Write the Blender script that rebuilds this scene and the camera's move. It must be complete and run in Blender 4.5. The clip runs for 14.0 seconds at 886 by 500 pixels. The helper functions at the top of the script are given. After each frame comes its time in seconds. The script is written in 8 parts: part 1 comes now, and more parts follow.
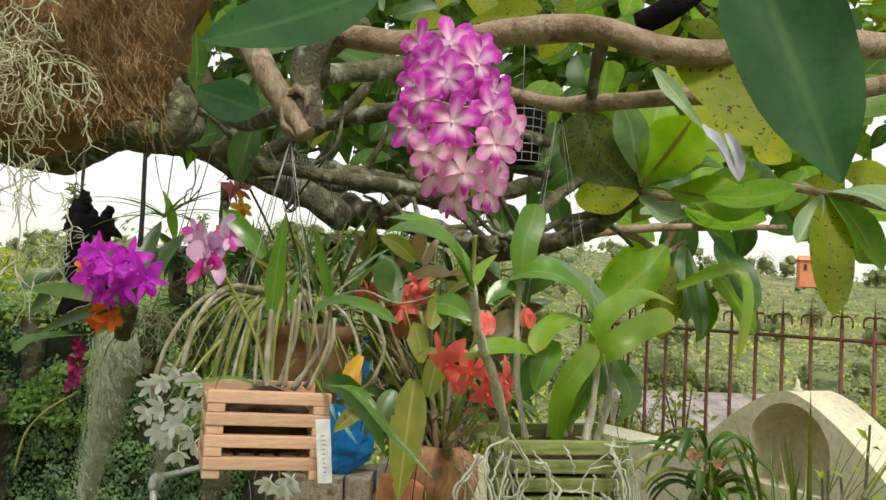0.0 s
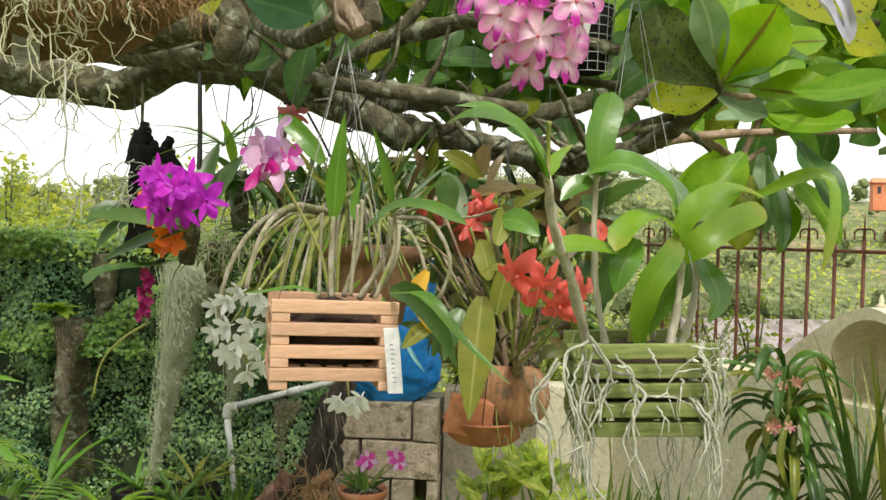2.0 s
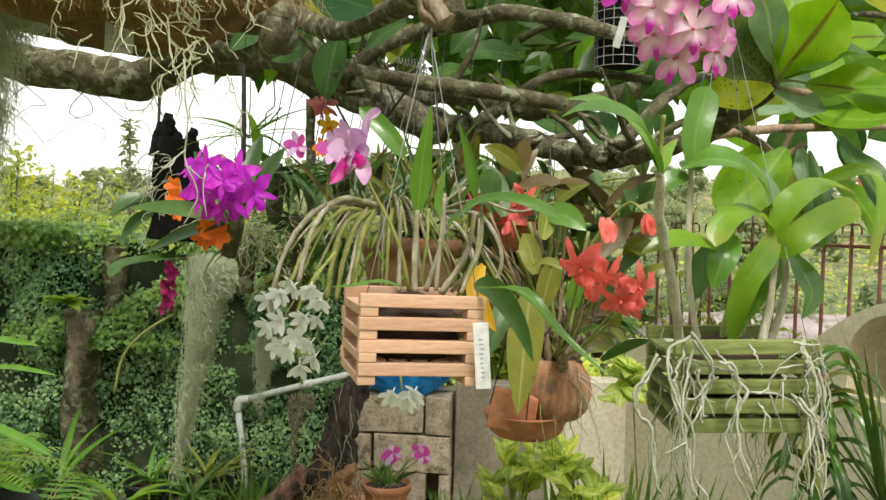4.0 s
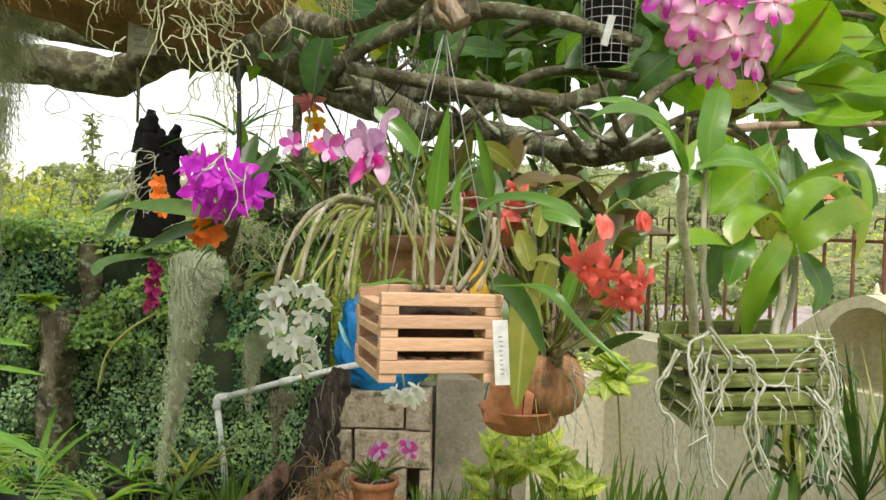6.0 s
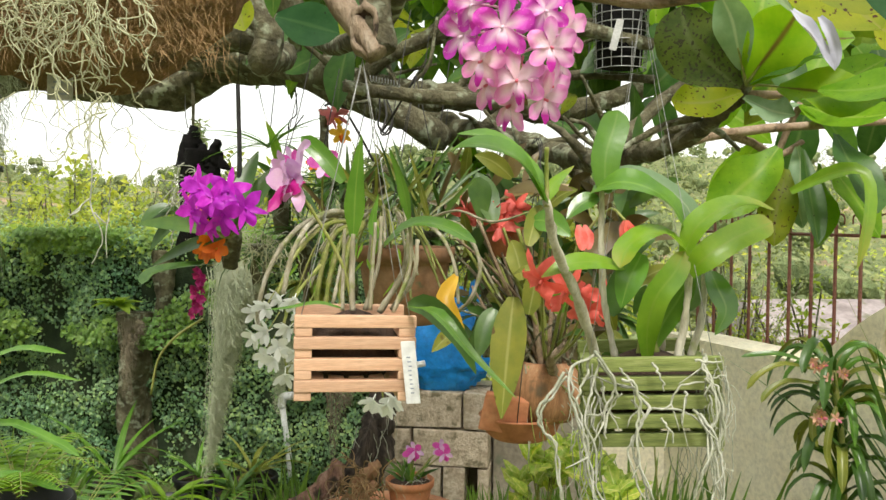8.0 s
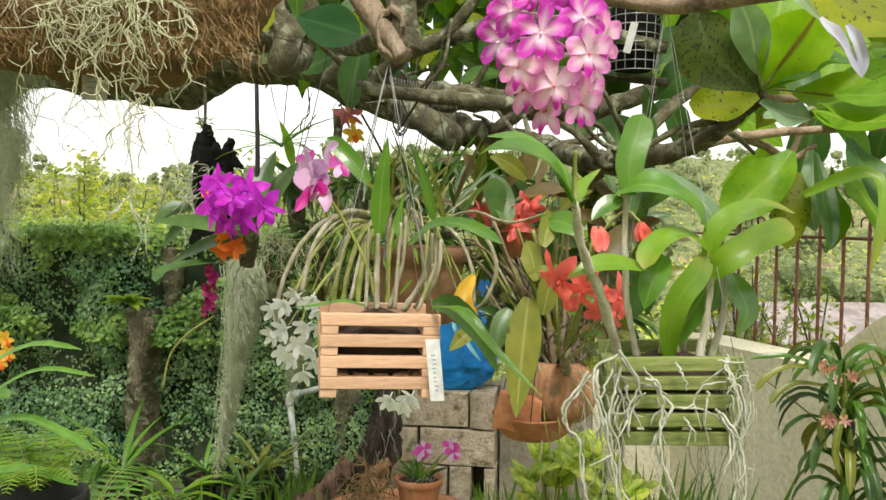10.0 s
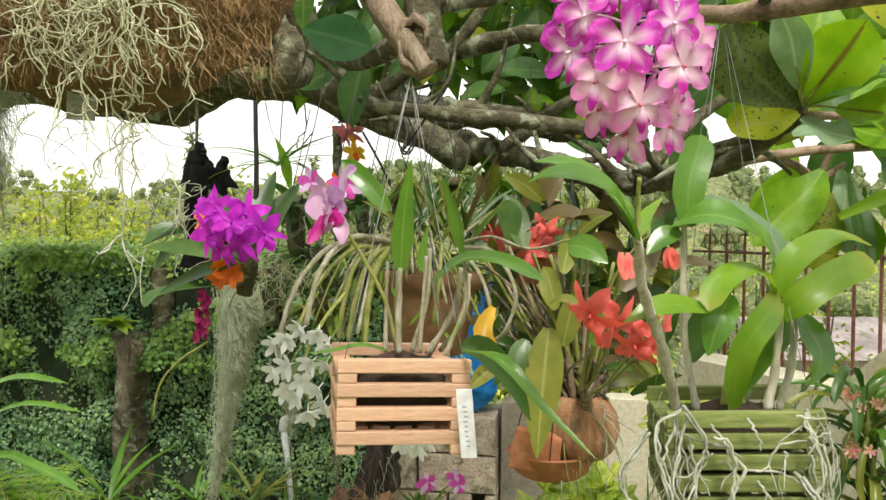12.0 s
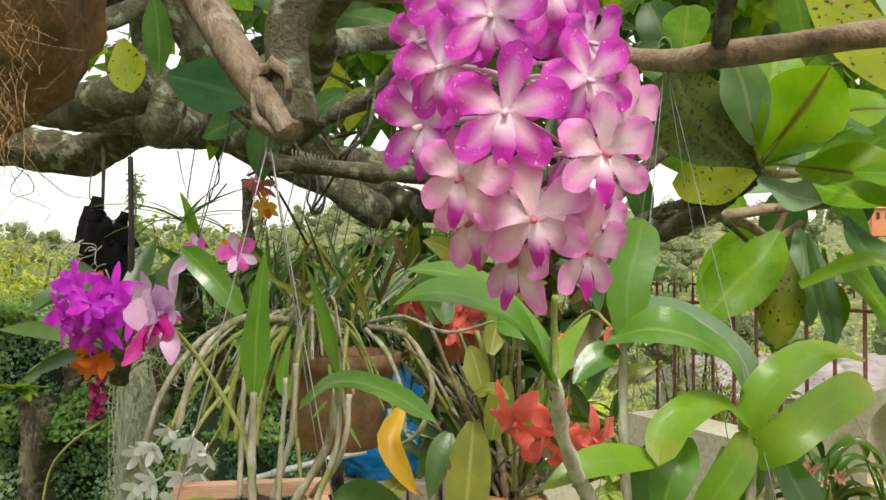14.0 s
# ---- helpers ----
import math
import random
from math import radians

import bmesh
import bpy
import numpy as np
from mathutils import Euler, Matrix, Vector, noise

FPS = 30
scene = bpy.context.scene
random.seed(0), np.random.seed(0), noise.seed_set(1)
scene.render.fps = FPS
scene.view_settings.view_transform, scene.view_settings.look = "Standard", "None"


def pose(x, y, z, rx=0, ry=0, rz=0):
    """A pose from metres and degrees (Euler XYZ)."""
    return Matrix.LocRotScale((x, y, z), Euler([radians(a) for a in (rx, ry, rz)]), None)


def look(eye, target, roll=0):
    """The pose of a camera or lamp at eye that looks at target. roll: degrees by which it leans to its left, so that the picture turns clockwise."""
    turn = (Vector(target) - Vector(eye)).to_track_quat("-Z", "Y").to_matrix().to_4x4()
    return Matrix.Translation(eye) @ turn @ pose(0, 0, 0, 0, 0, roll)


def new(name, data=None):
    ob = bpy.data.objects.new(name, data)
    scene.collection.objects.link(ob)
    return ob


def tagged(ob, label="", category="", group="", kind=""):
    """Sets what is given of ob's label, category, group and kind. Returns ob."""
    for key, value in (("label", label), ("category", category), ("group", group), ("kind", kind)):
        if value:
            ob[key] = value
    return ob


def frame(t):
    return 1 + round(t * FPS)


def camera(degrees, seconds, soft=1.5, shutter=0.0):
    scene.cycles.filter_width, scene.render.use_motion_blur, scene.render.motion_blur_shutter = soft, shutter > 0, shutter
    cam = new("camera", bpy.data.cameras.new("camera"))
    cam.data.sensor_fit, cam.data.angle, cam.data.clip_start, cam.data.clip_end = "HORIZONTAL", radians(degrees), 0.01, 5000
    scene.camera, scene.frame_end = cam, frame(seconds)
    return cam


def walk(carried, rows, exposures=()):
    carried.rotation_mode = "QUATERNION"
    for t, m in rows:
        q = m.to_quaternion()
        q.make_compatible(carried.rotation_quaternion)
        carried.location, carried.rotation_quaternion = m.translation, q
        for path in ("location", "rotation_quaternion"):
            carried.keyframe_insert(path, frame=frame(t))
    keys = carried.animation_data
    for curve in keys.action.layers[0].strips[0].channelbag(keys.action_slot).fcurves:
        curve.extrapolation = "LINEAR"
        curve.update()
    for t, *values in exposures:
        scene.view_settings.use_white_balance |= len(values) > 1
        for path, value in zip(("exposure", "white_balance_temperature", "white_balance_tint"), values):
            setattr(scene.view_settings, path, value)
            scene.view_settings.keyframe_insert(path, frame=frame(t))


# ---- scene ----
EXPOSURES = [(0.0, -0.17), (1.0, -0.10), (2.0, 0.16), (3.2, 0.22), (5.4, 0.10), (6.0, 0.26), (6.6, 0.31), (11.0, 0.31), (12.5, 0.19), (14.0, 0.05)]
cam = camera(54.9, 14.0)
PATH = [
    (0, (0.045, 0.055, 1.515), (0.007, 2.051, 1.641), 3.04),
    (0.5, (0.037, 0.067, 1.511), (-0.008, 2.063, 1.641), 2.11),
    (1, (0.030, 0.104, 1.507), (-0.059, 2.099, 1.626), 1.83),
    (1.5, (0.035, 0.118, 1.478), (-0.100, 2.113, 1.512), 1.62),
    (2, (0.033, 0.122, 1.473), (-0.140, 2.115, 1.441), 1.53),
    (2.5, (0.021, 0.132, 1.468), (-0.171, 2.123, 1.439), 2.13),
    (3, (-0.021, 0.132, 1.465), (-0.208, 2.123, 1.432), 2.45),
    (5.3, (-0.130, 0.104, 1.478), (-0.211, 2.102, 1.420), 1.04),
    (5.5, (-0.134, 0.109, 1.471), (-0.215, 2.106, 1.419), 1.46),
    (6, (-0.155, 0.104, 1.474), (-0.225, 2.102, 1.417), 1.51),
    (6.5, (-0.131, 0.090, 1.490), (-0.200, 2.087, 1.428), 1.39),
    (7, (-0.077, 0.099, 1.498), (-0.169, 2.096, 1.436), 1.14),
    (7.5, (0.017, 0.100, 1.508), (-0.251, 2.080, 1.440), 0.82),
    (8, (0.093, 0.089, 1.517), (-0.214, 2.063, 1.443), 0.44),
    (8.2, (0.087, 0.088, 1.514), (-0.225, 2.062, 1.441), 0.39),
    (10.5, (0.067, 0.061, 1.521), (-0.246, 2.035, 1.446), 0.98),
    (11, (0.067, 0.059, 1.524), (-0.246, 2.033, 1.448), 0.99),
    (11.5, (0.064, 0.107, 1.517), (-0.256, 2.081, 1.463), 0.49),
    (12, (-0.003, 0.184, 1.539), (-0.291, 2.162, 1.499), 0.73),
    (12.5, (-0.046, 0.257, 1.550), (-0.186, 2.252, 1.535), 1.22),
    (13, (-0.014, 0.339, 1.573), (-0.145, 2.334, 1.577), 0.16),
    (13.5, (0.016, 0.407, 1.588), (-0.122, 2.402, 1.624), 0.05),
    (14, (0.038, 0.440, 1.607), (-0.136, 2.432, 1.659), 0.07),
]
walk(cam, [(t, look(eye, target, roll)) for t, eye, target, roll in PATH], EXPOSURES)


# ---- light: bright overcast sky with a soft high sun ----
world = bpy.data.worlds.new("overcast_sky")
scene.world = world
world.use_nodes = True
wn = world.node_tree.nodes
wl = world.node_tree.links
wn.clear()
sky = wn.new("ShaderNodeTexSky")
sky.sky_type = "NISHITA"
sky.sun_disc = False
sky.sun_elevation = radians(56)
sky.sun_rotation = radians(160)
sky.air_density = 1.0
sky.dust_density = 4.0
cloud = wn.new("ShaderNodeBackground")
cloud.inputs[0].default_value = (1.0, 0.98, 0.89, 1)
cloud.inputs[1].default_value = 1.02
clear = wn.new("ShaderNodeBackground")
clear.inputs[1].default_value = 0.06
mixw = wn.new("ShaderNodeAddShader")
wout = wn.new("ShaderNodeOutputWorld")
wl.new(sky.outputs[0], clear.inputs[0])
wl.new(clear.outputs[0], mixw.inputs[0])
wl.new(cloud.outputs[0], mixw.inputs[1])
wl.new(mixw.outputs[0], wout.inputs[0])

sun_data = bpy.data.lights.new("sun", "SUN")
sun_data.energy = 3.4
sun_data.angle = radians(14)
sun_data.color = (1.0, 0.96, 0.88)
sun = new("sun", sun_data)
sun.matrix_world = look((1.0, -3.2, 10), (-0.4, 2.8, 0.8))

# ---- materials ----
def mat_new(name):
    m = bpy.data.materials.new(name)
    m.use_nodes = True
    nt = m.node_tree
    nt.nodes.clear()
    out = nt.nodes.new("ShaderNodeOutputMaterial")
    return m, nt, out


def nd(nt, kind, **kw):
    n = nt.nodes.new("ShaderNode" + kind)
    for k, v in kw.items():
        n.inputs[k.replace("_", " ")].default_value = v
    return n


def rgba(c):
    return (c[0], c[1], c[2], 1.0)


def ramp(nt, fac, stops):
    r = nt.nodes.new("ShaderNodeValToRGB")
    e = r.color_ramp.elements
    e[0].position, e[0].color = stops[0][0], rgba(stops[0][1])
    e[1].position, e[1].color = stops[-1][0], rgba(stops[-1][1])
    for p, c in stops[1:-1]:
        x = e.new(p)
        x.color = rgba(c)
    nt.links.new(fac, r.inputs[0])
    return r.outputs[0]


def mixc(nt, fac, a, b, mode="MIX"):
    m = nt.nodes.new("ShaderNodeMix")
    m.data_type, m.blend_type = "RGBA", mode
    for sock, v in ((m.inputs[0], fac), (m.inputs[6], a), (m.inputs[7], b)):
        if isinstance(v, (int, float)):
            sock.default_value = v
        elif isinstance(v, tuple):
            sock.default_value = rgba(v)
        else:
            nt.links.new(v, sock)
    return m.outputs[2]


def noise_of(nt, scale, detail=4.0, rough=0.55, coord="Object", stretch=None):
    tc = nt.nodes.new("ShaderNodeTexCoord")
    src = tc.outputs[coord]
    if stretch:
        mp = nt.nodes.new("ShaderNodeMapping")
        mp.inputs["Scale"].default_value = stretch
        nt.links.new(src, mp.inputs[0])
        src = mp.outputs[0]
    n = nd(nt, "TexNoise", Scale=scale, Detail=detail, Roughness=rough)
    nt.links.new(src, n.inputs["Vector"])
    return n.outputs[0]


def bump_of(nt, height, strength, dist):
    b = nd(nt, "Bump", Strength=strength, Distance=dist)
    nt.links.new(height, b.inputs["Height"])
    return b.outputs[0]


def surface(name, cols, scale=20.0, rough=0.7, bump=0.3, dist=0.004, stretch=None, fine=6.0, metal=0.0, vary=0.0, spec=0.4, blotch=None):
    """A solid material: two scales of noise in colour, bump from the finer one. blotch: a second colour in patches."""
    m, nt, out = mat_new(name)
    big = noise_of(nt, scale, 5.0, 0.6, stretch=stretch)
    small = noise_of(nt, scale * fine, 6.0, 0.65, stretch=stretch)
    n = len(cols)
    c = ramp(nt, big, [(0.3 + 0.4 * i / max(1, n - 1), k) for i, k in enumerate(cols)])
    dark = ramp(nt, small, [(0.3, (0.62, 0.62, 0.62)), (0.6, (1, 1, 1))])
    c = mixc(nt, 0.75, c, dark, "MULTIPLY")
    if blotch:
        spot = noise_of(nt, scale * blotch[1], 3.0, 0.6)
        f = ramp(nt, spot, [(blotch[2], (0, 0, 0)), (blotch[2] + 0.1, (1, 1, 1))])
        c = mixc(nt, f, c, blotch[0])
    if vary:
        oi = nt.nodes.new("ShaderNodeObjectInfo")
        v = ramp(nt, oi.outputs["Random"], [(0, (1 - vary,) * 3), (1, (1 + vary * 0.4, 1 + vary * 0.4, 1 + vary * 0.3))])
        c = mixc(nt, 1.0, c, v, "MULTIPLY")
    b = nd(nt, "BsdfPrincipled", Roughness=rough, Metallic=metal)
    b.inputs["Specular IOR Level"].default_value = spec
    nt.links.new(c, b.inputs["Base Color"])
    nt.links.new(bump_of(nt, small, bump, dist), b.inputs["Normal"])
    nt.links.new(b.outputs[0], out.inputs[0])
    return m


def leafy(name, base, other, rib=None, tip=None, trans=0.35, rough=0.38, spots=None, vary=0.25, scale=18.0, island=False, spec=0.5, back=None, veins=None, lines=0, edge=0.0):
    """A leaf or petal: colour along and across the blade (UV), mottling, gloss, and light that comes through."""
    m, nt, out = mat_new(name)
    tc = nt.nodes.new("ShaderNodeTexCoord")
    sep = nt.nodes.new("ShaderNodeSeparateXYZ")
    nt.links.new(tc.outputs["UV"], sep.inputs[0])
    mott = noise_of(nt, scale, 4.0, 0.6)
    c = ramp(nt, mott, [(0.32, base), (0.68, other)])
    if tip:
        along = sep.outputs[1]
        if edge:
            k0 = nd(nt, "Math")
            k0.operation = "SUBTRACT"
            nt.links.new(sep.outputs[0], k0.inputs[0])
            k0.inputs[1].default_value = 0.5
            k1 = nd(nt, "Math")
            k1.operation = "ABSOLUTE"
            nt.links.new(k0.outputs[0], k1.inputs[0])
            k2 = nd(nt, "Math")
            k2.operation = "MULTIPLY_ADD"
            nt.links.new(k1.outputs[0], k2.inputs[0])
            k2.inputs[1].default_value = edge
            nt.links.new(along, k2.inputs[2])
            along = k2.outputs[0]
        f = ramp(nt, along, [(tip[1], (0, 0, 0)), (tip[2], (1, 1, 1))])
        c = mixc(nt, f, c, tip[0])
    if rib:
        d = nd(nt, "Math")
        d.operation = "SUBTRACT"
        nt.links.new(sep.outputs[0], d.inputs[0])
        d.inputs[1].default_value = 0.5
        a = nd(nt, "Math")
        a.operation = "ABSOLUTE"
        nt.links.new(d.outputs[0], a.inputs[0])
        f = ramp(nt, a.outputs[0], [(0.015, (1, 1, 1)), (0.06, (0, 0, 0))])
        c = mixc(nt, f, c, rib)
    def math_of(op, p, q=None):
        k = nt.nodes.new("ShaderNodeMath")
        k.operation = op
        for sock, val in zip(k.inputs, (p, q)):
            if val is None:
                continue
            if isinstance(val, (int, float)):
                sock.default_value = val
            else:
                nt.links.new(val, sock)
        return k.outputs[0]

    relief = None
    if veins or lines:
        if veins:
            half = math_of("ABSOLUTE", math_of("SUBTRACT", sep.outputs[0], 0.5))
            s = math_of("SUBTRACT", math_of("MULTIPLY", sep.outputs[1], veins[0]), math_of("MULTIPLY", half, veins[1]))
        else:
            s = math_of("MULTIPLY", sep.outputs[0], lines)
        wob = noise_of(nt, scale * 1.5, 2.0, 0.5)
        wave = math_of("ABSOLUTE", math_of("SINE", math_of("ADD", math_of("MULTIPLY", s, math.pi), math_of("MULTIPLY", wob, 1.2))))
        f = ramp(nt, wave, [(0.0, (1, 1, 1)), (0.17 if veins else 0.5, (0, 0, 0))])
        relief = f
        c = mixc(nt, f, c, mixc(nt, 1.0, c, (1.10, 1.08, 1.06) if veins else (1.035, 1.03, 1.03), "MULTIPLY"))
    if spots:
        s = noise_of(nt, spots[1], 2.0, 0.5)
        f = ramp(nt, s, [(spots[2], (0, 0, 0)), (spots[2] + 0.04, (1, 1, 1))])
        c = mixc(nt, f, c, spots[0])
    if vary:
        if island:
            g = nt.nodes.new("ShaderNodeNewGeometry")
            rnd = g.outputs["Random Per Island"]
        else:
            rnd = nt.nodes.new("ShaderNodeObjectInfo").outputs["Random"]
        v = ramp(nt, rnd, [(0, (1 - vary, 1 - vary, 1 - vary)), (0.5, (1, 1, 1)), (1, (1 + vary * 0.9, 1 + vary * 0.5, 1 - vary * 0.2))])
        c = mixc(nt, 1.0, c, v, "MULTIPLY")
    b = nd(nt, "BsdfPrincipled", Roughness=rough)
    b.inputs["Specular IOR Level"].default_value = spec
    nt.links.new(c, b.inputs["Base Color"])
    fine = noise_of(nt, scale * 7, 3.0, 0.6)
    bn = nd(nt, "Bump", Strength=0.2, Distance=0.002)
    nt.links.new(fine, bn.inputs["Height"])
    if relief is not None:
        bv = nd(nt, "Bump", Strength=0.16 if veins else 0.05, Distance=0.0012)
        nt.links.new(relief, bv.inputs["Height"])
        nt.links.new(bv.outputs[0], bn.inputs["Normal"])
    nt.links.new(bn.outputs[0], b.inputs["Normal"])
    t = nd(nt, "BsdfTranslucent")
    bright = mixc(nt, 1.0, c, (1.25, 1.3, 0.75) if back is None else back, "MULTIPLY")
    nt.links.new(bright, t.inputs[0])
    mx = nt.nodes.new("ShaderNodeMixShader")
    mx.inputs[0].default_value = trans
    nt.links.new(b.outputs[0], mx.inputs[1])
    nt.links.new(t.outputs[0], mx.inputs[2])
    nt.links.new(mx.outputs[0], out.inputs[0])
    return m


M_BARK = surface("mossy_bark", [(0.055, 0.050, 0.026), (0.14, 0.125, 0.070), (0.26, 0.245, 0.15)], 22, 0.95, 1.0, 0.016, fine=6, blotch=((0.36, 0.39, 0.27), 0.9, 0.545))
M_BARK_SMOOTH = surface("pale_bark", [(0.14, 0.09, 0.055), (0.30, 0.21, 0.135), (0.42, 0.32, 0.23)], 24, 0.85, 0.9, 0.006, fine=5, blotch=((0.10, 0.075, 0.05), 1.6, 0.60))
M_DEAD = surface("dead_wood", [(0.17, 0.12, 0.075), (0.37, 0.28, 0.19), (0.54, 0.46, 0.36)], 36, 0.95, 1.0, 0.008, stretch=(1, 1, 0.35), blotch=((0.05, 0.035, 0.022), 0.7, 0.58))
M_CEDAR = surface("cedar_slat", [(0.52, 0.29, 0.17), (0.63, 0.39, 0.25), (0.70, 0.46, 0.31)], 9, 0.6, 0.25, 0.002, stretch=(1, 6, 14), vary=0.14, blotch=((0.33, 0.13, 0.06), 0.7, 0.72))
M_MOSSWOOD = surface("algae_slat", [(0.10, 0.13, 0.035), (0.20, 0.245, 0.065), (0.31, 0.33, 0.13)], 14, 0.85, 0.4, 0.003, stretch=(1, 6, 10), vary=0.15)
M_CLAY = surface("terracotta", [(0.34, 0.13, 0.06), (0.47, 0.19, 0.09), (0.52, 0.27, 0.15)], 9, 0.85, 0.25, 0.002, blotch=((0.30, 0.25, 0.17), 2.0, 0.66))
M_CLAY_RIB = surface("ribbed_clay", [(0.20, 0.10, 0.05), (0.36, 0.18, 0.085), (0.46, 0.28, 0.16)], 14, 0.9, 0.6, 0.004, stretch=(3, 3, 0.4), blotch=((0.13, 0.09, 0.05), 1.0, 0.6))
M_CLAY_OLD = surface("old_terracotta", [(0.16, 0.09, 0.05), (0.27, 0.14, 0.07), (0.33, 0.20, 0.12)], 11, 0.9, 0.35, 0.003, blotch=((0.11, 0.12, 0.06), 1.6, 0.6))
M_BLOCK = surface("concrete_block", [(0.34, 0.27, 0.19), (0.55, 0.455, 0.345), (0.68, 0.59, 0.48)], 16, 0.95, 1.0, 0.010, fine=4, vary=0.22, blotch=((0.20, 0.17, 0.11), 0.9, 0.58))
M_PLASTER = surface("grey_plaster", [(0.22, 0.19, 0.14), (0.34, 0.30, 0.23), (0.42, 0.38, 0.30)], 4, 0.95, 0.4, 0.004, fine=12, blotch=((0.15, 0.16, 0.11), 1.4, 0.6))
# near-black: the shade in the gaps between ivy leaves, painted on the wall
M_IVYWALL = surface("gap_shade_masonry", [(0.014, 0.026, 0.012), (0.03, 0.05, 0.02), (0.07, 0.08, 0.045)], 5, 0.95, 0.6, 0.01, fine=9)
M_CREAM = surface("cream_paint", [(0.74, 0.66, 0.46), (0.82, 0.75, 0.56), (0.84, 0.79, 0.62)], 3, 0.85, 0.2, 0.002, fine=14, blotch=((0.56, 0.52, 0.36), 1.6, 0.74))
M_RUST = surface("rust_red_paint", [(0.13, 0.045, 0.03), (0.19, 0.07, 0.045), (0.25, 0.11, 0.07)], 30, 0.65, 0.3, 0.001, metal=0.1)
M_HUSK = surface("coconut_fibre", [(0.12, 0.08, 0.038), (0.27, 0.155, 0.066), (0.43, 0.235, 0.10)], 11, 0.95, 1.0, 0.02, stretch=(1, 1, 0.35), fine=9, blotch=((0.12, 0.09, 0.045), 0.5, 0.62))
M_FIBRE = surface("fibre_strand", [(0.17, 0.11, 0.05), (0.28, 0.175, 0.08), (0.42, 0.27, 0.135)], 12, 0.8, 0.2, 0.001, vary=0.3)
M_CHAR = surface("charred_wood", [(0.004, 0.004, 0.004), (0.013, 0.012, 0.011)], 26, 0.9, 0.9, 0.006, spec=0.12)
M_SOIL = surface("bark_mix", [(0.035, 0.022, 0.015), (0.09, 0.05, 0.03)], 40, 0.95, 0.9, 0.008)
M_PVC = surface("white_plastic", [(0.70, 0.72, 0.72), (0.80, 0.81, 0.80)], 12, 0.4, 0.1, 0.001, blotch=((0.42, 0.42, 0.36), 2.2, 0.66))
M_TAG = surface("tag_plastic", [(0.78, 0.78, 0.80), (0.85, 0.85, 0.86)], 12, 0.4, 0.05, 0.001)
M_TAG_OLD = surface("clouded_plastic", [(0.42, 0.42, 0.40), (0.56, 0.56, 0.54)], 30, 0.5, 0.1, 0.001)
M_INK = surface("ink", [(0.30, 0.33, 0.42), (0.40, 0.43, 0.52)], 20, 0.7, 0.0)
M_WIRE = surface("galvanised_wire", [(0.28, 0.28, 0.27), (0.42, 0.42, 0.40)], 30, 0.5, 0.2, 0.001, metal=0.6)
M_DARKWIRE = surface("dark_wire", [(0.03, 0.03, 0.03), (0.06, 0.055, 0.05)], 30, 0.6, 0.2, 0.001, metal=0.4)
M_BLUE = surface("blue_plastic", [(0.012, 0.21, 0.66), (0.02, 0.30, 0.78)], 8, 0.4, 0.3, 0.003)
M_PALEBLUE = surface("pale_blue_print", [(0.25, 0.62, 0.70), (0.40, 0.72, 0.75)], 8, 0.4, 0.2, 0.001)
M_ROOT = surface("air_root", [(0.22, 0.24, 0.15), (0.38, 0.39, 0.30), (0.54, 0.54, 0.47)], 45, 0.8, 0.3, 0.001, vary=0.18)
M_LICHEN = surface("tillandsia", [(0.40, 0.41, 0.24), (0.56, 0.56, 0.37)], 18, 0.85, 0.3, 0.001, vary=0.15)
M_BEARD_BROWN = surface("dry_moss", [(0.16, 0.13, 0.08), (0.26, 0.22, 0.15), (0.33, 0.30, 0.22)], 12, 0.9, 0.2, 0.001)
M_BEARD = surface("hanging_moss", [(0.30, 0.34, 0.21), (0.46, 0.50, 0.35), (0.58, 0.61, 0.46)], 12, 0.9, 0.2, 0.001)
M_CANE = surface("papery_cane", [(0.17, 0.16, 0.08), (0.34, 0.31, 0.21), (0.52, 0.49, 0.40)], 48, 0.7, 0.5, 0.003, stretch=(1, 1, 0.3), vary=0.2, blotch=((0.20, 0.23, 0.07), 0.5, 0.55))
M_CANE_PALE = surface("pale_cane", [(0.34, 0.32, 0.20), (0.52, 0.49, 0.37), (0.68, 0.65, 0.54)], 48, 0.7, 0.5, 0.003, stretch=(1, 1, 0.3), vary=0.1, blotch=((0.30, 0.33, 0.14), 0.5, 0.62))
M_GREENCANE = surface("green_cane", [(0.15, 0.20, 0.035), (0.28, 0.31, 0.07), (0.33, 0.30, 0.14)], 34, 0.55, 0.3, 0.001, vary=0.2)
M_GROUND = surface("ground_grass", [(0.07, 0.10, 0.035), (0.15, 0.18, 0.06), (0.28, 0.25, 0.12)], 0.35, 0.95, 0.6, 0.05, fine=30, blotch=((0.34, 0.23, 0.15), 0.35, 0.60))
# some distance haze is mixed into these lighter greens
M_WOODS = surface("far_canopy_hazed", [(0.09, 0.13, 0.05), (0.18, 0.23, 0.09), (0.30, 0.33, 0.15)], 0.9, 0.95, 1.0, 0.3, fine=5)
M_PATH = surface("pale_earth", [(0.34, 0.27, 0.21), (0.48, 0.41, 0.34)], 3, 0.95, 0.4, 0.01)
M_WHITEWALL = surface("white_wash", [(0.34, 0.29, 0.26), (0.48, 0.43, 0.40), (0.62, 0.58, 0.55)], 1.3, 0.85, 0.3, 0.01, fine=5, blotch=((0.36, 0.30, 0.25), 1.5, 0.56))
M_DARKLOG = surface("weathered_dark_log", [(0.018, 0.013, 0.011), (0.06, 0.045, 0.036), (0.15, 0.115, 0.09)], 20, 0.9, 1.0, 0.012, stretch=(2, 2, 0.3))
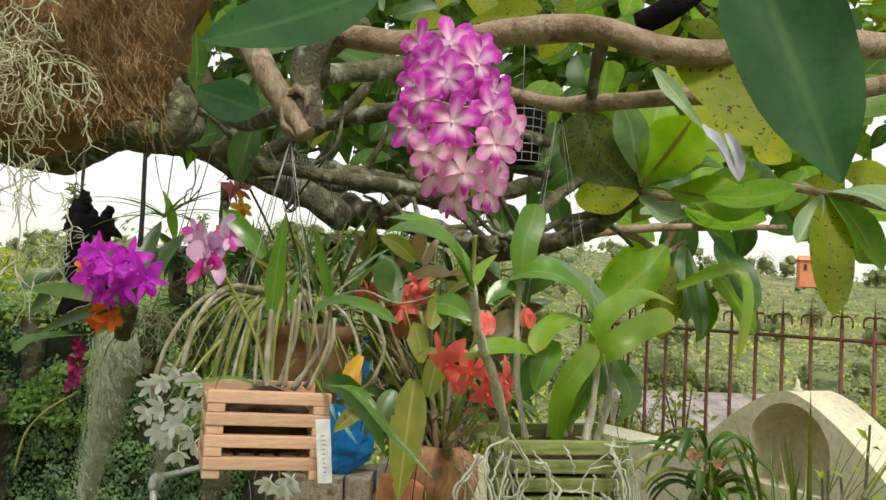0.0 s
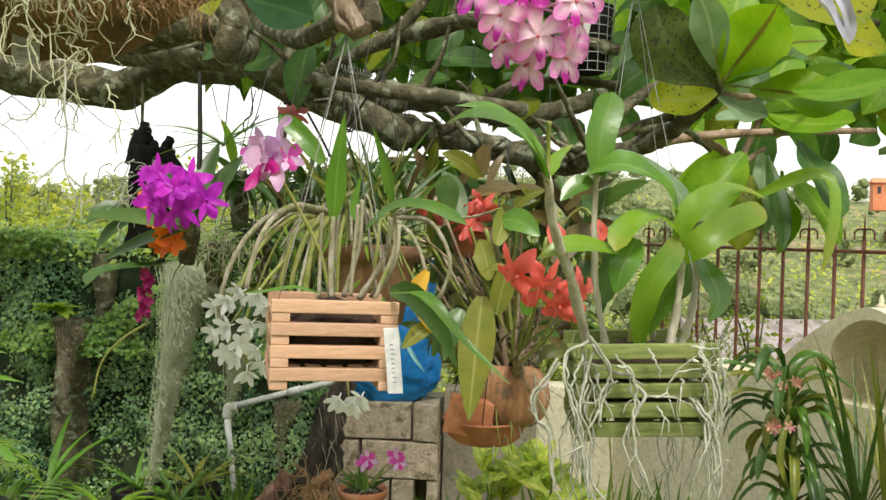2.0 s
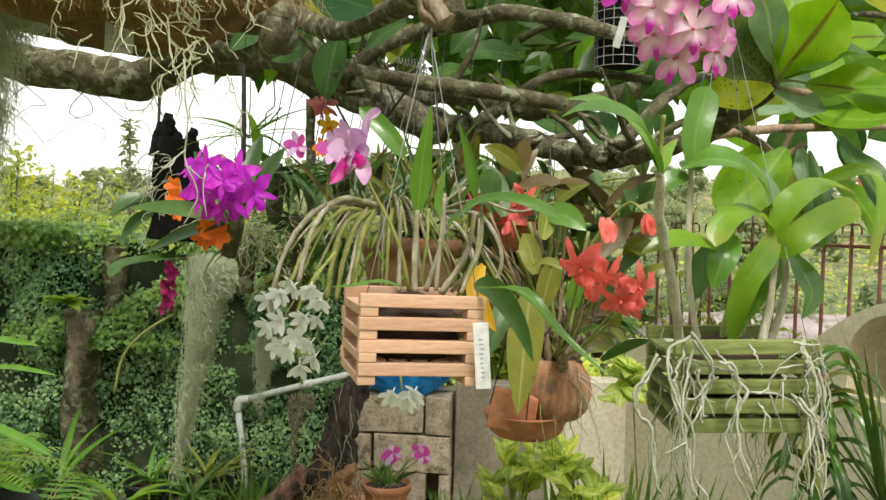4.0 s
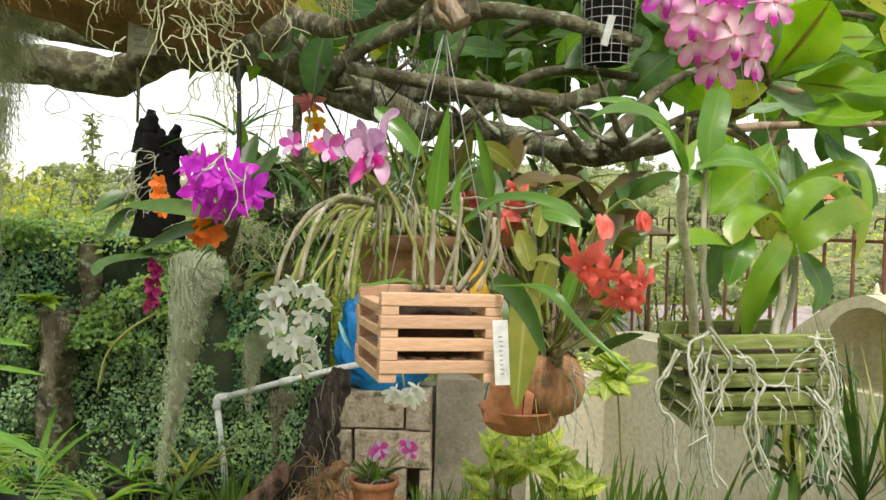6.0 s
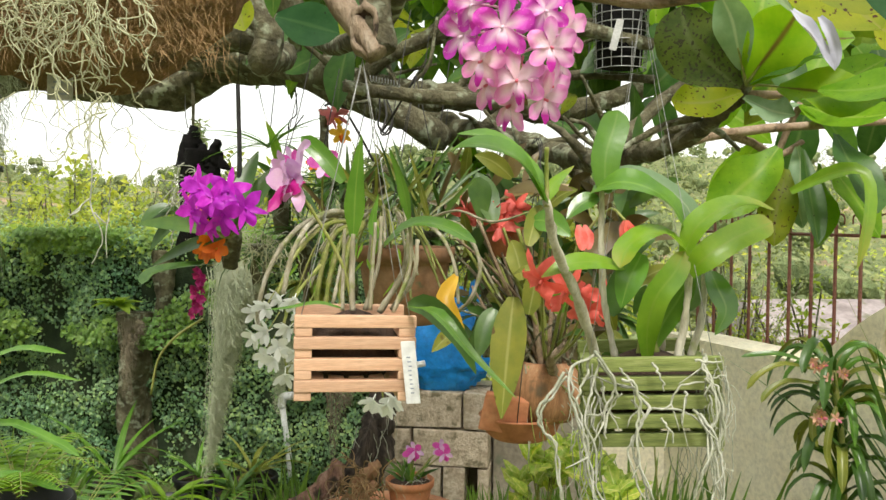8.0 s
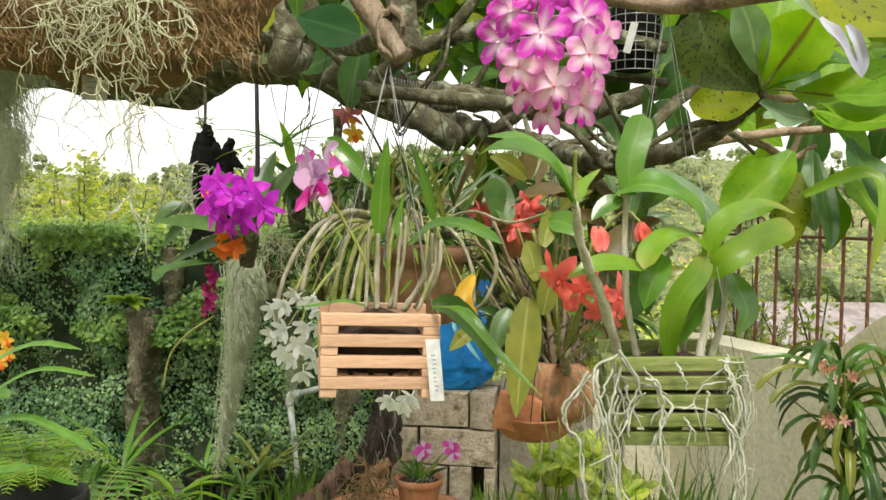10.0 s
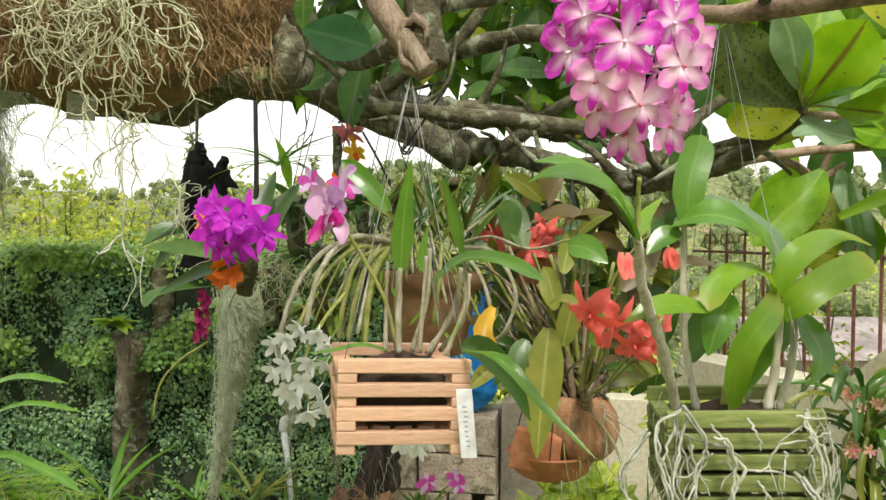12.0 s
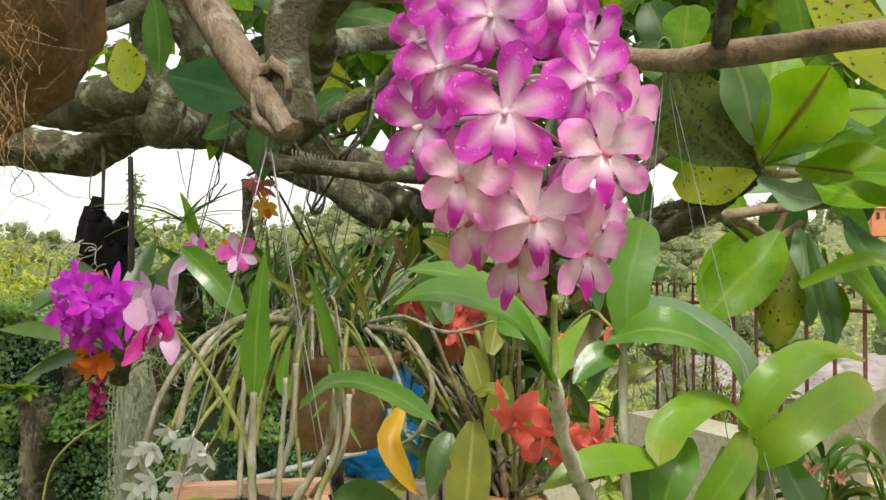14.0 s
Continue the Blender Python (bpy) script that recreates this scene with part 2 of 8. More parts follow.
M_ORANGEWALL = surface("orange_wall", [(0.62, 0.20, 0.09), (0.72, 0.28, 0.14)], 1, 0.8, 0.1, 0.01)
M_ROOF = surface("tin_roof", [(0.17, 0.14, 0.13), (0.27, 0.23, 0.22), (0.36, 0.32, 0.31)], 1.6, 0.7, 0.4, 0.02, fine=5, blotch=((0.12, 0.12, 0.07), 1.2, 0.56))
M_DARKGLASS = surface("dark_window", [(0.03, 0.035, 0.04), (0.05, 0.055, 0.06)], 2, 0.2, 0.0)
M_BLACKPOT = surface("black_plastic", [(0.012, 0.012, 0.013), (0.025, 0.025, 0.026)], 20, 0.5, 0.1, 0.001)
M_REDWOOD = surface("red_brown_log", [(0.11, 0.06, 0.04), (0.26, 0.14, 0.10), (0.40, 0.26, 0.19)], 16, 0.95, 1.0, 0.02, stretch=(2, 2, 0.4), blotch=((0.05, 0.035, 0.025), 0.6, 0.58))

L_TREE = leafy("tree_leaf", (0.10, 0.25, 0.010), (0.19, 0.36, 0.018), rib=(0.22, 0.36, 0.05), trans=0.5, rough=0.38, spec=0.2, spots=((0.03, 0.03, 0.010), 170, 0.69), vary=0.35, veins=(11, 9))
# lit copy of tree_leaf: sunlight is put into its brighter green
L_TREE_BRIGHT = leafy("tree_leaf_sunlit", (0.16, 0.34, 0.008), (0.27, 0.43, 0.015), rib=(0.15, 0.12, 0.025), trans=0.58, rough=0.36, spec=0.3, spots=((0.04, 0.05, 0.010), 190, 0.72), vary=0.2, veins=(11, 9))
L_TREE_YELLOW = leafy("tree_leaf_yellowing", (0.17, 0.24, 0.006), (0.28, 0.31, 0.010), rib=(0.24, 0.26, 0.04), trans=0.5, rough=0.5, spec=0.2, spots=((0.07, 0.03, 0.008), 120, 0.63), vary=0.25, veins=(11, 9))
# shaded copy of tree_leaf: the shade is in its darker green
L_TREE_SHADE = leafy("tree_leaf_shaded", (0.035, 0.10, 0.018), (0.075, 0.16, 0.03), rib=(0.11, 0.18, 0.05), trans=0.35, rough=0.36, spec=0.28, spots=((0.02, 0.03, 0.010), 150, 0.70), vary=0.2, veins=(11, 9))
L_TREE_NEAR = leafy("tree_leaf_near", (0.016, 0.058, 0.018), (0.03, 0.09, 0.026), rib=(0.04, 0.10, 0.03), trans=0.2, rough=0.55, spec=0.10, vary=0.0, spots=((0.02, 0.03, 0.015), 120, 0.70), lines=6)
L_TREE_OLIVE = leafy("tree_leaf_olive", (0.024, 0.042, 0.006), (0.055, 0.078, 0.010), rib=(0.06, 0.08, 0.02), trans=0.3, rough=0.6, spec=0.08, spots=((0.025, 0.025, 0.01), 150, 0.57), vary=0.1, veins=(11, 9))
L_TREE_RED = leafy("tree_leaf_reddened", (0.62, 0.07, 0.012), (0.78, 0.17, 0.015), rib=(0.60, 0.30, 0.05), trans=0.5, rough=0.4, spec=0.3, spots=((0.10, 0.03, 0.01), 150, 0.70), vary=0.1, veins=(11, 9))
L_CURL = leafy("curled_pale_leaf", (0.30, 0.30, 0.38), (0.48, 0.48, 0.56), trans=0.2, rough=0.5, vary=0.0, lines=10)
# pale leaf: undersides, and a blade whose sky reflection is put into the colour
L_TREE_PALE = leafy("tree_leaf_pale", (0.16, 0.27, 0.13), (0.26, 0.37, 0.21), rib=(0.34, 0.42, 0.26), trans=0.3, rough=0.45, spec=0.3, vary=0.2, veins=(11, 9))
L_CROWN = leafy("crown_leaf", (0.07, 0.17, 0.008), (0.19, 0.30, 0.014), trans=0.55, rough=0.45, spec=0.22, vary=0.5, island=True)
# crown leaf with the shade under the canopy put into its colour
L_CROWN_SHADED = leafy("crown_leaf_shaded", (0.025, 0.075, 0.008), (0.085, 0.155, 0.014), trans=0.4, rough=0.5, spec=0.2, vary=0.5, island=True)
L_ORCHID = leafy("orchid_leaf", (0.070, 0.185, 0.018), (0.125, 0.265, 0.030), rib=(0.15, 0.28, 0.05), trans=0.3, rough=0.28, spec=0.6, vary=0.2, lines=14)
L_ORCHID_LIGHT = leafy("orchid_leaf_light", (0.13, 0.28, 0.014), (0.22, 0.37, 0.026), rib=(0.20, 0.33, 0.035), trans=0.38, rough=0.3, spec=0.55, vary=0.15, tip=((0.30, 0.32, 0.05), 0.75, 1.0), lines=14)
L_ORCHID_YELLOW = leafy("orchid_leaf_yellow", (0.60, 0.34, 0.02), (0.70, 0.42, 0.03), trans=0.4, rough=0.4, vary=0.1, lines=14)
L_OLIVE = leafy("orchid_leaf_olive", (0.15, 0.19, 0.03), (0.24, 0.25, 0.04), rib=(0.30, 0.32, 0.10), trans=0.3, rough=0.35, vary=0.2, spots=((0.10, 0.07, 0.02), 22, 0.66), lines=14)
L_BRONZE = leafy("orchid_leaf_bronze", (0.09, 0.06, 0.025), (0.14, 0.11, 0.03), trans=0.2, rough=0.4, vary=0.3, lines=14)
L_DARK = leafy("shade_leaf", (0.04, 0.10, 0.02), (0.08, 0.16, 0.03), trans=0.25, rough=0.35, vary=0.35, lines=14)
L_IVY = leafy("ivy_leaf", (0.12, 0.28, 0.14), (0.33, 0.50, 0.26), trans=0.25, rough=0.45, vary=0.6, island=True, scale=1.6)
L_CREEPER = leafy("creeper_leaf", (0.13, 0.28, 0.06), (0.27, 0.42, 0.10), trans=0.35, rough=0.4, vary=0.35, island=True, scale=3)
L_BRIGHT = leafy("bright_foliage", (0.20, 0.33, 0.03), (0.36, 0.45, 0.06), trans=0.45, rough=0.4, vary=0.3, island=True, scale=6)
L_VARIEG = leafy("croton_leaf", (0.24, 0.46, 0.03), (0.78, 0.80, 0.24), rib=(0.80, 0.80, 0.40), trans=0.4, rough=0.3, vary=0.35, scale=34, veins=(8, 7))
L_GRASS = leafy("grass_blade", (0.09, 0.19, 0.03), (0.18, 0.30, 0.06), trans=0.35, rough=0.4, vary=0.35, island=True)
L_SHRUB = leafy("shrub_leaf", (0.26, 0.38, 0.04), (0.56, 0.58, 0.10), trans=0.45, rough=0.5, vary=0.35, island=True, scale=2)
L_DRY = leafy("dry_grass", (0.30, 0.13, 0.09), (0.50, 0.30, 0.20), trans=0.3, rough=0.7, vary=0.3, island=True)
# paler than near leaves: haze of the hills put into the colour
L_FAR = leafy("far_foliage_hazed", (0.13, 0.18, 0.07), (0.24, 0.28, 0.13), trans=0.25, rough=0.7, vary=0.4, island=True, scale=0.3)
P_VANDA = leafy("foxtail_petal", (0.80, 0.57, 0.73), (0.86, 0.70, 0.80), edge=0.9, tip=((0.58, 0.045, 0.50), 0.26, 0.88), trans=0.35, rough=0.5, vary=0.12, scale=60, spots=((0.74, 0.36, 0.62), 420, 0.66), back=(1, 0.95, 0.95), lines=9)
P_VANDA_PALE = leafy("foxtail_petal_pale", (0.76, 0.51, 0.62), (0.82, 0.62, 0.70), edge=0.8, tip=((0.74, 0.24, 0.58), 0.55, 1.1), trans=0.35, rough=0.5, vary=0.1, scale=60, spots=((0.78, 0.44, 0.60), 420, 0.68), back=(1, 0.95, 0.95), lines=9)
P_VANDA_LIP = leafy("foxtail_lip", (0.84, 0.62, 0.76), (0.86, 0.72, 0.82), tip=((0.55, 0.02, 0.40), 0.30, 0.65), trans=0.25, rough=0.45, vary=0.1, scale=60, back=(1, 0.9, 0.95))
P_PURPLE = leafy("magenta_petal", (0.48, 0.008, 0.54), (0.64, 0.03, 0.68), trans=0.35, rough=0.5, vary=0.18, scale=50, back=(1.1, 0.9, 1.1), lines=9)
P_PINK = leafy("lilac_petal", (0.74, 0.46, 0.78), (0.84, 0.64, 0.85), tip=((0.70, 0.40, 0.75), 0.6, 1.1), trans=0.4, rough=0.5, vary=0.1, scale=40, back=(1, 0.9, 1), lines=9)
P_LIP = leafy("crimson_lip", (0.45, 0.015, 0.22), (0.58, 0.03, 0.32), trans=0.25, rough=0.45, vary=0.1, scale=40)
P_CORAL = leafy("coral_petal", (0.76, 0.12, 0.10), (0.86, 0.24, 0.19), trans=0.4, rough=0.5, vary=0.15, scale=40, back=(1.1, 0.9, 0.85), lines=9)
P_ORANGE = leafy("orange_petal", (0.80, 0.15, 0.01), (0.88, 0.24, 0.015), trans=0.35, rough=0.5, vary=0.15, scale=40)
P_WHITE = leafy("white_petal", (0.80, 0.83, 0.80), (0.88, 0.89, 0.87), tip=((0.84, 0.86, 0.84), 0.5, 1.0), trans=0.4, rough=0.5, vary=0.06, scale=40, back=(1, 1, 1), lines=9)
P_HOTPINK = leafy("hot_pink_petal", (0.66, 0.06, 0.46), (0.80, 0.16, 0.60), trans=0.4, rough=0.5, vary=0.12, scale=50, back=(1.1, 0.9, 1.1), lines=9)
P_WINE = leafy("wine_petal", (0.28, 0.01, 0.11), (0.42, 0.02, 0.20), trans=0.3, rough=0.5, vary=0.25, scale=40)
P_SALMON = leafy("salmon_petal", (0.64, 0.16, 0.30), (0.72, 0.26, 0.37), trans=0.4, rough=0.5, vary=0.15, scale=40, lines=9)
P_BROWN = leafy("brownish_petal", (0.40, 0.20, 0.13), (0.62, 0.40, 0.30), trans=0.3, rough=0.5, vary=0.2, scale=60)
P_GOLD = leafy("gold_petal", (0.86, 0.46, 0.04), (0.90, 0.60, 0.10), trans=0.45, rough=0.5, vary=0.1, scale=40)

# ---- building helpers ----
PLACE = {}


def world_of(ob):
    return PLACE.get(ob.name, Matrix.Identity(4))


def thing(name, loc, label, category, group="", kind=""):
    """An Empty at a thing's base."""
    ob = new(name)
    ob.empty_display_size = 0.02
    ob.location = loc
    PLACE[ob.name] = Matrix.Translation(loc)
    return tagged(ob, label, category, group, kind)


def put(name, mesh, parent=None, m=None, label=""):
    """An object on a mesh, at the world pose m, as a part of parent."""
    ob = new(name, mesh)
    m = m or Matrix.Identity(4)
    if parent:
        ob.parent = parent
        ob.matrix_parent_inverse = world_of(parent).inverted()
    ob.matrix_basis = m
    PLACE[ob.name] = m
    if label:
        ob["label"] = label
    return ob


def mesh_of(name, bm, mats, smooth=True):
    me = bpy.data.meshes.new(name)
    bm.to_mesh(me)
    bm.free()
    for k in mats if isinstance(mats, (list, tuple)) else [mats]:
        me.materials.append(k)
    if smooth:
        me.polygons.foreach_set("use_smooth", [True] * len(me.polygons))
    return me


def part(name, bm, mats, parent=None, label="", smooth=True):
    return put(name, mesh_of(name, bm, mats, smooth), parent, None, label)


def joined(name, verts, faces, mats, parent=None, uvs=None, label="", smooth=False):
    """One mesh from whole arrays (foliage, moss, far things)."""
    me = bpy.data.meshes.new(name)
    me.from_pydata([tuple(v) for v in verts], [], [tuple(f) for f in faces])
    for k in mats if isinstance(mats, (list, tuple)) else [mats]:
        me.materials.append(k)
    if uvs is not None:
        layer = me.uv_layers.new(name="uv")
        idx = np.empty(len(me.loops), dtype=np.int32)
        me.loops.foreach_get("vertex_index", idx)
        layer.data.foreach_set("uv", np.asarray(uvs, dtype=np.float32)[idx].ravel())
    if smooth:
        me.polygons.foreach_set("use_smooth", [True] * len(me.polygons))
    return put(name, me, parent, None, label)


def spline(pts, n):
    """n points along a smooth curve through pts."""
    p = [Vector(q) for q in pts]
    if len(p) == 2:
        return [p[0].lerp(p[1], i / (n - 1)) for i in range(n)]
    q = [p[0] * 2 - p[1]] + p + [p[-1] * 2 - p[-2]]
    res = []
    for i in range(n):
        s = i / (n - 1) * (len(p) - 1)
        k = min(int(s), len(p) - 2)
        t = s - k
        a, b, c, d = q[k:k + 4]
        res.append(0.5 * ((2 * b) + (c - a) * t + (2 * a - 5 * b + 4 * c - d) * t * t + (3 * b - a - 3 * c + d) * t ** 3))
    return res


def tube(bm, pts, r0, r1=None, n=10, sides=8, knobs=0.0, seed=0, cap=True):
    """A tapered round stem along a curve; knobs: uneven swelling."""
    r1 = r0 if r1 is None else r1
    c = spline(pts, n)
    rings = []
    side = None
    run = 0.0
    for i, p in enumerate(c):
        run += (p - c[i - 1]).length if i else 0.0
        d = (c[min(i + 1, n - 1)] - c[max(i - 1, 0)]).normalized()
        if side is None:
            side = d.orthogonal().normalized()
        side = (side - d * side.dot(d)).normalized()
        other = d.cross(side)
        r = r0 + (r1 - r0) * i / (n - 1)
        ring = []
        for k in range(sides):
            a = 2 * math.pi * k / sides
            w = side * math.cos(a) + other * math.sin(a)
            f = 1.0
            if knobs:
                g = Vector((math.cos(a), math.sin(a), 0))
                f += knobs * (noise.noise(g * 0.9 + Vector((seed, seed * 2, run * 0.22 / max(r, 0.004)))) + 0.6 * noise.noise(g * 2.4 + Vector((seed * 3, seed, run * 0.45 / max(r, 0.004)))) + 0.3 * noise.noise(g * 5 + Vector((seed, 0, run * 1.3 / max(r, 0.004)))))
            ring.append(bm.verts.new(p + w * r * f))
        rings.append(ring)
    for a, b in zip(rings, rings[1:]):
        for k in range(sides):
            bm.faces.new((a[k], a[(k + 1) % sides], b[(k + 1) % sides], b[k]))
    if cap and sides > 3:
        bm.faces.new(rings[0][::-1])
        bm.faces.new(rings[-1])
    return bm


def tube_part(name, pts, r0, r1, mat, parent, n=12, sides=8, knobs=0.0, seed=0, label=""):
    return part(name, tube(bmesh.new(), pts, r0, r1, n, sides, knobs, seed), mat, parent, label)


def box(bm, lo, hi, m=None, bevel=0.0, rough=0.0):
    ret = bmesh.ops.create_cube(bm, size=1.0)
    vs = ret["verts"]
    c = [(a + b) / 2 for a, b in zip(lo, hi)]
    s = [b - a for a, b in zip(lo, hi)]
    for v in vs:
        v.co = Vector((v.co.x * s[0] + c[0], v.co.y * s[1] + c[1], v.co.z * s[2] + c[2]))
        if rough:
            v.co += Vector([random.uniform(-rough, rough) for _ in range(3)])
    if bevel:
        es = list({e for v in vs for e in v.link_edges})
        r = bmesh.ops.bevel(bm, geom=es, offset=bevel, segments=2, affect="EDGES", profile=0.6)
        vs = list({v for v in r["verts"]} | {v for v in vs if v.is_valid})
    if m is not None:
        for v in vs:
            v.co = m @ v.co
    return bm


def lathe(bm, profile, at, sides=28, wobble=0.0, ribs=0, rib=0.0):
    """A turned form: profile of (radius, height) from the bottom outside, up, and down the inside."""
    rings = []
    for r, h in profile:
        ring = []
        for k in range(sides):
            a = 2 * math.pi * k / sides
            f = 1 + wobble * math.sin(3 * a + h * 20) + (rib * abs(math.cos(ribs * a / 2)) if ribs else 0)
            ring.append(bm.verts.new((at[0] + r * f * math.cos(a), at[1] + r * f * math.sin(a), at[2] + h)))
        rings.append(ring)
    for a, b in zip(rings, rings[1:]):
        for k in range(sides):
            bm.faces.new((a[k], a[(k + 1) % sides], b[(k + 1) % sides], b[k]))
    bm.faces.new(rings[0][::-1])
    bm.faces.new(rings[-1])
    return bm


SHAPES = {
    "oval": lambda v: max(0.0, math.sin(math.pi * min(1, 0.04 + 0.96 * v) ** 0.85)) ** 0.75,
    "strap": lambda v: min(1.0, 0.45 + 2.2 * v) * (1.0 if v < 0.7 else math.sqrt(max(0.0, 1 - ((v - 0.7) / 0.3) ** 2))),
    "lance": lambda v: min(1.0, 0.3 + 2.4 * v) * max(0.0, 1 - max(0, v - 0.25) / 0.75) ** 0.7,
    "petal": lambda v: max(0.0, math.sin(math.pi * (0.10 + 0.86 * v) ** 1.35)) ** 0.7,
    "obovate": lambda v: max(0.0, math.sin(math.pi * (0.06 + 0.94 * v) ** 1.45)) ** 0.62,
    "spoon": lambda v: (0.30 + 0.70 * min(1.0, v / 0.6) ** 1.3) * (1.0 if v < 0.62 else math.sqrt(max(0.0, 1 - ((v - 0.62) / 0.38) ** 2))),
    "narrow": lambda v: max(0.0, math.sin(math.pi * (0.12 + 0.86 * v))) ** 0.8,
}


def blade(bm, pts, width, shape="oval", facing=(0, -1, 0.4), fold=0.18, wave=0.0, n=9, across=4, seed=0, thick=0.0):
    """A leaf along a curve. facing: where its upper side looks. With UVs (across, along)."""
    uvl = bm.loops.layers.uv.verify()
    c = spline(pts, n)
    f0 = Vector(facing).normalized()
    prof = SHAPES[shape]
    rows = []
    for i, p in enumerate(c):
        d = (c[min(i + 1, n - 1)] - c[max(i - 1, 0)]).normalized()
        s = d.cross(f0)
        s = s.normalized() if s.length > 1e-4 else d.orthogonal().normalized()
        up = s.cross(d).normalized()
        v = i / (n - 1)
        w = max(width * 0.5 * prof(v), width * 0.02)
        row = []
        for k in range(across + 1):
            u = k / across * 2 - 1
            ripple = wave * w * math.sin(9 * v + 2.3 * u + seed) * abs(u)
            row.append(bm.verts.new(p + s * (u * w * math.cos(fold)) + up * (abs(u) * w * math.sin(fold) + ripple)))
        rows.append(row)
    for i, (a, b) in enumerate(zip(rows, rows[1:])):
        for k in range(across):
            fc = bm.faces.new((a[k], a[k + 1], b[k + 1], b[k]))
            for lp, (uu, vv) in zip(fc.loops, ((k, i), (k + 1, i), (k + 1, i + 1), (k, i + 1))):
                lp[uvl].uv = (uu / across, vv / (n - 1))
    return bm


def leaf_mesh(name, L, W, bend, mat, shape="oval", fold=0.2, wave=0.0, n=8, across=4, seed=0):
    """A leaf of its own coordinates: base at the origin, along y, its upper side up; bend: degrees it droops."""
    pts, p, a = [], Vector((0, 0, 0)), radians(bend) * 0.25
    for i in range(6):
        pts.append(p.copy())
        p = p + Vector((0, math.cos(a), -math.sin(a))) * (L / 5)
        a += -radians(bend) * 0.0 + radians(bend) / 5
    return mesh_of(name, blade(bmesh.new(), pts, W, shape, (0, 0, 1), fold, wave, n, across, seed), mat)


def aim(base, way, facing=(0, -0.3, 1), scale=1.0):
    """The pose that lays a leaf_mesh from base along way."""
    y = Vector(way).normalized()
    x = y.cross(Vector(facing))
    x = x.normalized() if x.length > 1e-4 else y.orthogonal().normalized()
    z = x.cross(y)
    return Matrix.Translation(base) @ Matrix((x, y, z)).transposed().to_4x4() @ Matrix.Scale(scale, 4)


def leaf_part(parent, pts, width, mat, shape="oval", facing=(0, -1, 0.4), fold=0.18, wave=0.06, name="leaf", n=10, seed=0):
    bm = blade(bmesh.new(), pts, width, shape, facing, fold, wave, n, 4, seed)
    return part(name, bm, mat, parent)


def sag(a, b, drop=0.0, n=5, side=(0, 0, 0)):
    """Points from a to b that arch up (drop below zero) or hang (above zero)."""
    a, b = Vector(a), Vector(b)
    return [a.lerp(b, i / (n - 1)) + (Vector((0, 0, -drop)) + Vector(side)) * math.sin(math.pi * i / (n - 1)) for i in range(n)]


def rnd(a, b):
    return random.uniform(a, b)


def rvec(s):
    return Vector((rnd(-s, s), rnd(-s, s), rnd(-s, s)))


def scatter_leaves(count, spot, size, aspect=0.5, droop=0.4, seed=1, toward=None, fold=0.25):
    """Arrays of many small folded leaves; spot(rng) gives a place and the way it faces."""
    rng = random.Random(seed)
    verts, faces, uvs = [], [], []
    for _ in range(count):
        p, nrm = spot(rng)
        nrm = Vector(nrm).normalized()
        d = Vector((rng.uniform(-1, 1), rng.uniform(-1, 1), rng.uniform(-1, 1)))
        d = d - nrm * d.dot(nrm)
        if toward:
            d += Vector(toward)
        d.normalize()
        s = d.cross(nrm).normalized()
        L = size * rng.uniform(0.6, 1.35)
        w = L * aspect * 0.5
        b = len(verts)
        mid = Vector(p) + d * L * 0.5
        tip = Vector(p) + d * L - nrm * L * droop * rng.uniform(0.2, 1)
        lift = nrm * w * fold
        verts += [Vector(p), mid + s * w + lift, tip, mid - s * w + lift, mid]
        uvs += [(0.5, 0), (1, 0.5), (0.5, 1), (0, 0.5), (0.5, 0.5)]
        faces += [(b, b + 1, b + 4), (b + 1, b + 2, b + 4), (b + 4, b + 2, b + 3), (b, b + 4, b + 3)]
    return verts, faces, uvs


def strands(count, make, r, seed=1, sides=3):
    """Arrays of many thin three-sided strands; make(rng) gives the points of one."""
    rng = random.Random(seed)
    verts, faces = [], []
    for _ in range(count):
        pts = make(rng)
        base = len(verts)
        m = len(pts)
        for i, p in enumerate(pts):
            q = r * (1 - 0.6 * i / m)
            for k in range(sides):
                a = 2 * math.pi * k / sides
                verts.append((p[0] + q * math.cos(a), p[1] + q * math.sin(a) * 0.9, p[2] + q * 0.5 * math.sin(a + 1)))
        for i in range(m - 1):
            for k in range(sides):
                faces.append((base + i * sides + k, base + i * sides + (k + 1) % sides, base + (i + 1) * sides + (k + 1) % sides, base + (i + 1) * sides + k))
    return verts, faces

# ---- ground: the garden is level, the land falls away behind it and rises to hills ----
def land(x, y):
    d = math.hypot(x, y)
    ang = math.atan2(x, y)
    out = max(0.0, min(1.0, (d - 6.5) / 10.0))
    out = out * out * (3 - 2 * out)
    z = -2.6 * out - 4.0 * max(0.0, min(1.0, (d - 16) / 30))
    rise = max(0.0, min(1.0, (d - 45) / 180.0))
    z += rise * rise * (3 - 2 * rise) * (16 + 6 * math.sin(ang * 3 + 0.6) + 4 * math.sin(ang * 7 + 2) + 17 * max(0.0, -ang))
    z += out * 0.5 * noise.noise(Vector((x * 0.09, y * 0.09, 0))) + rise * 3 * noise.noise(Vector((x * 0.012, y * 0.012, 5)))
    return z


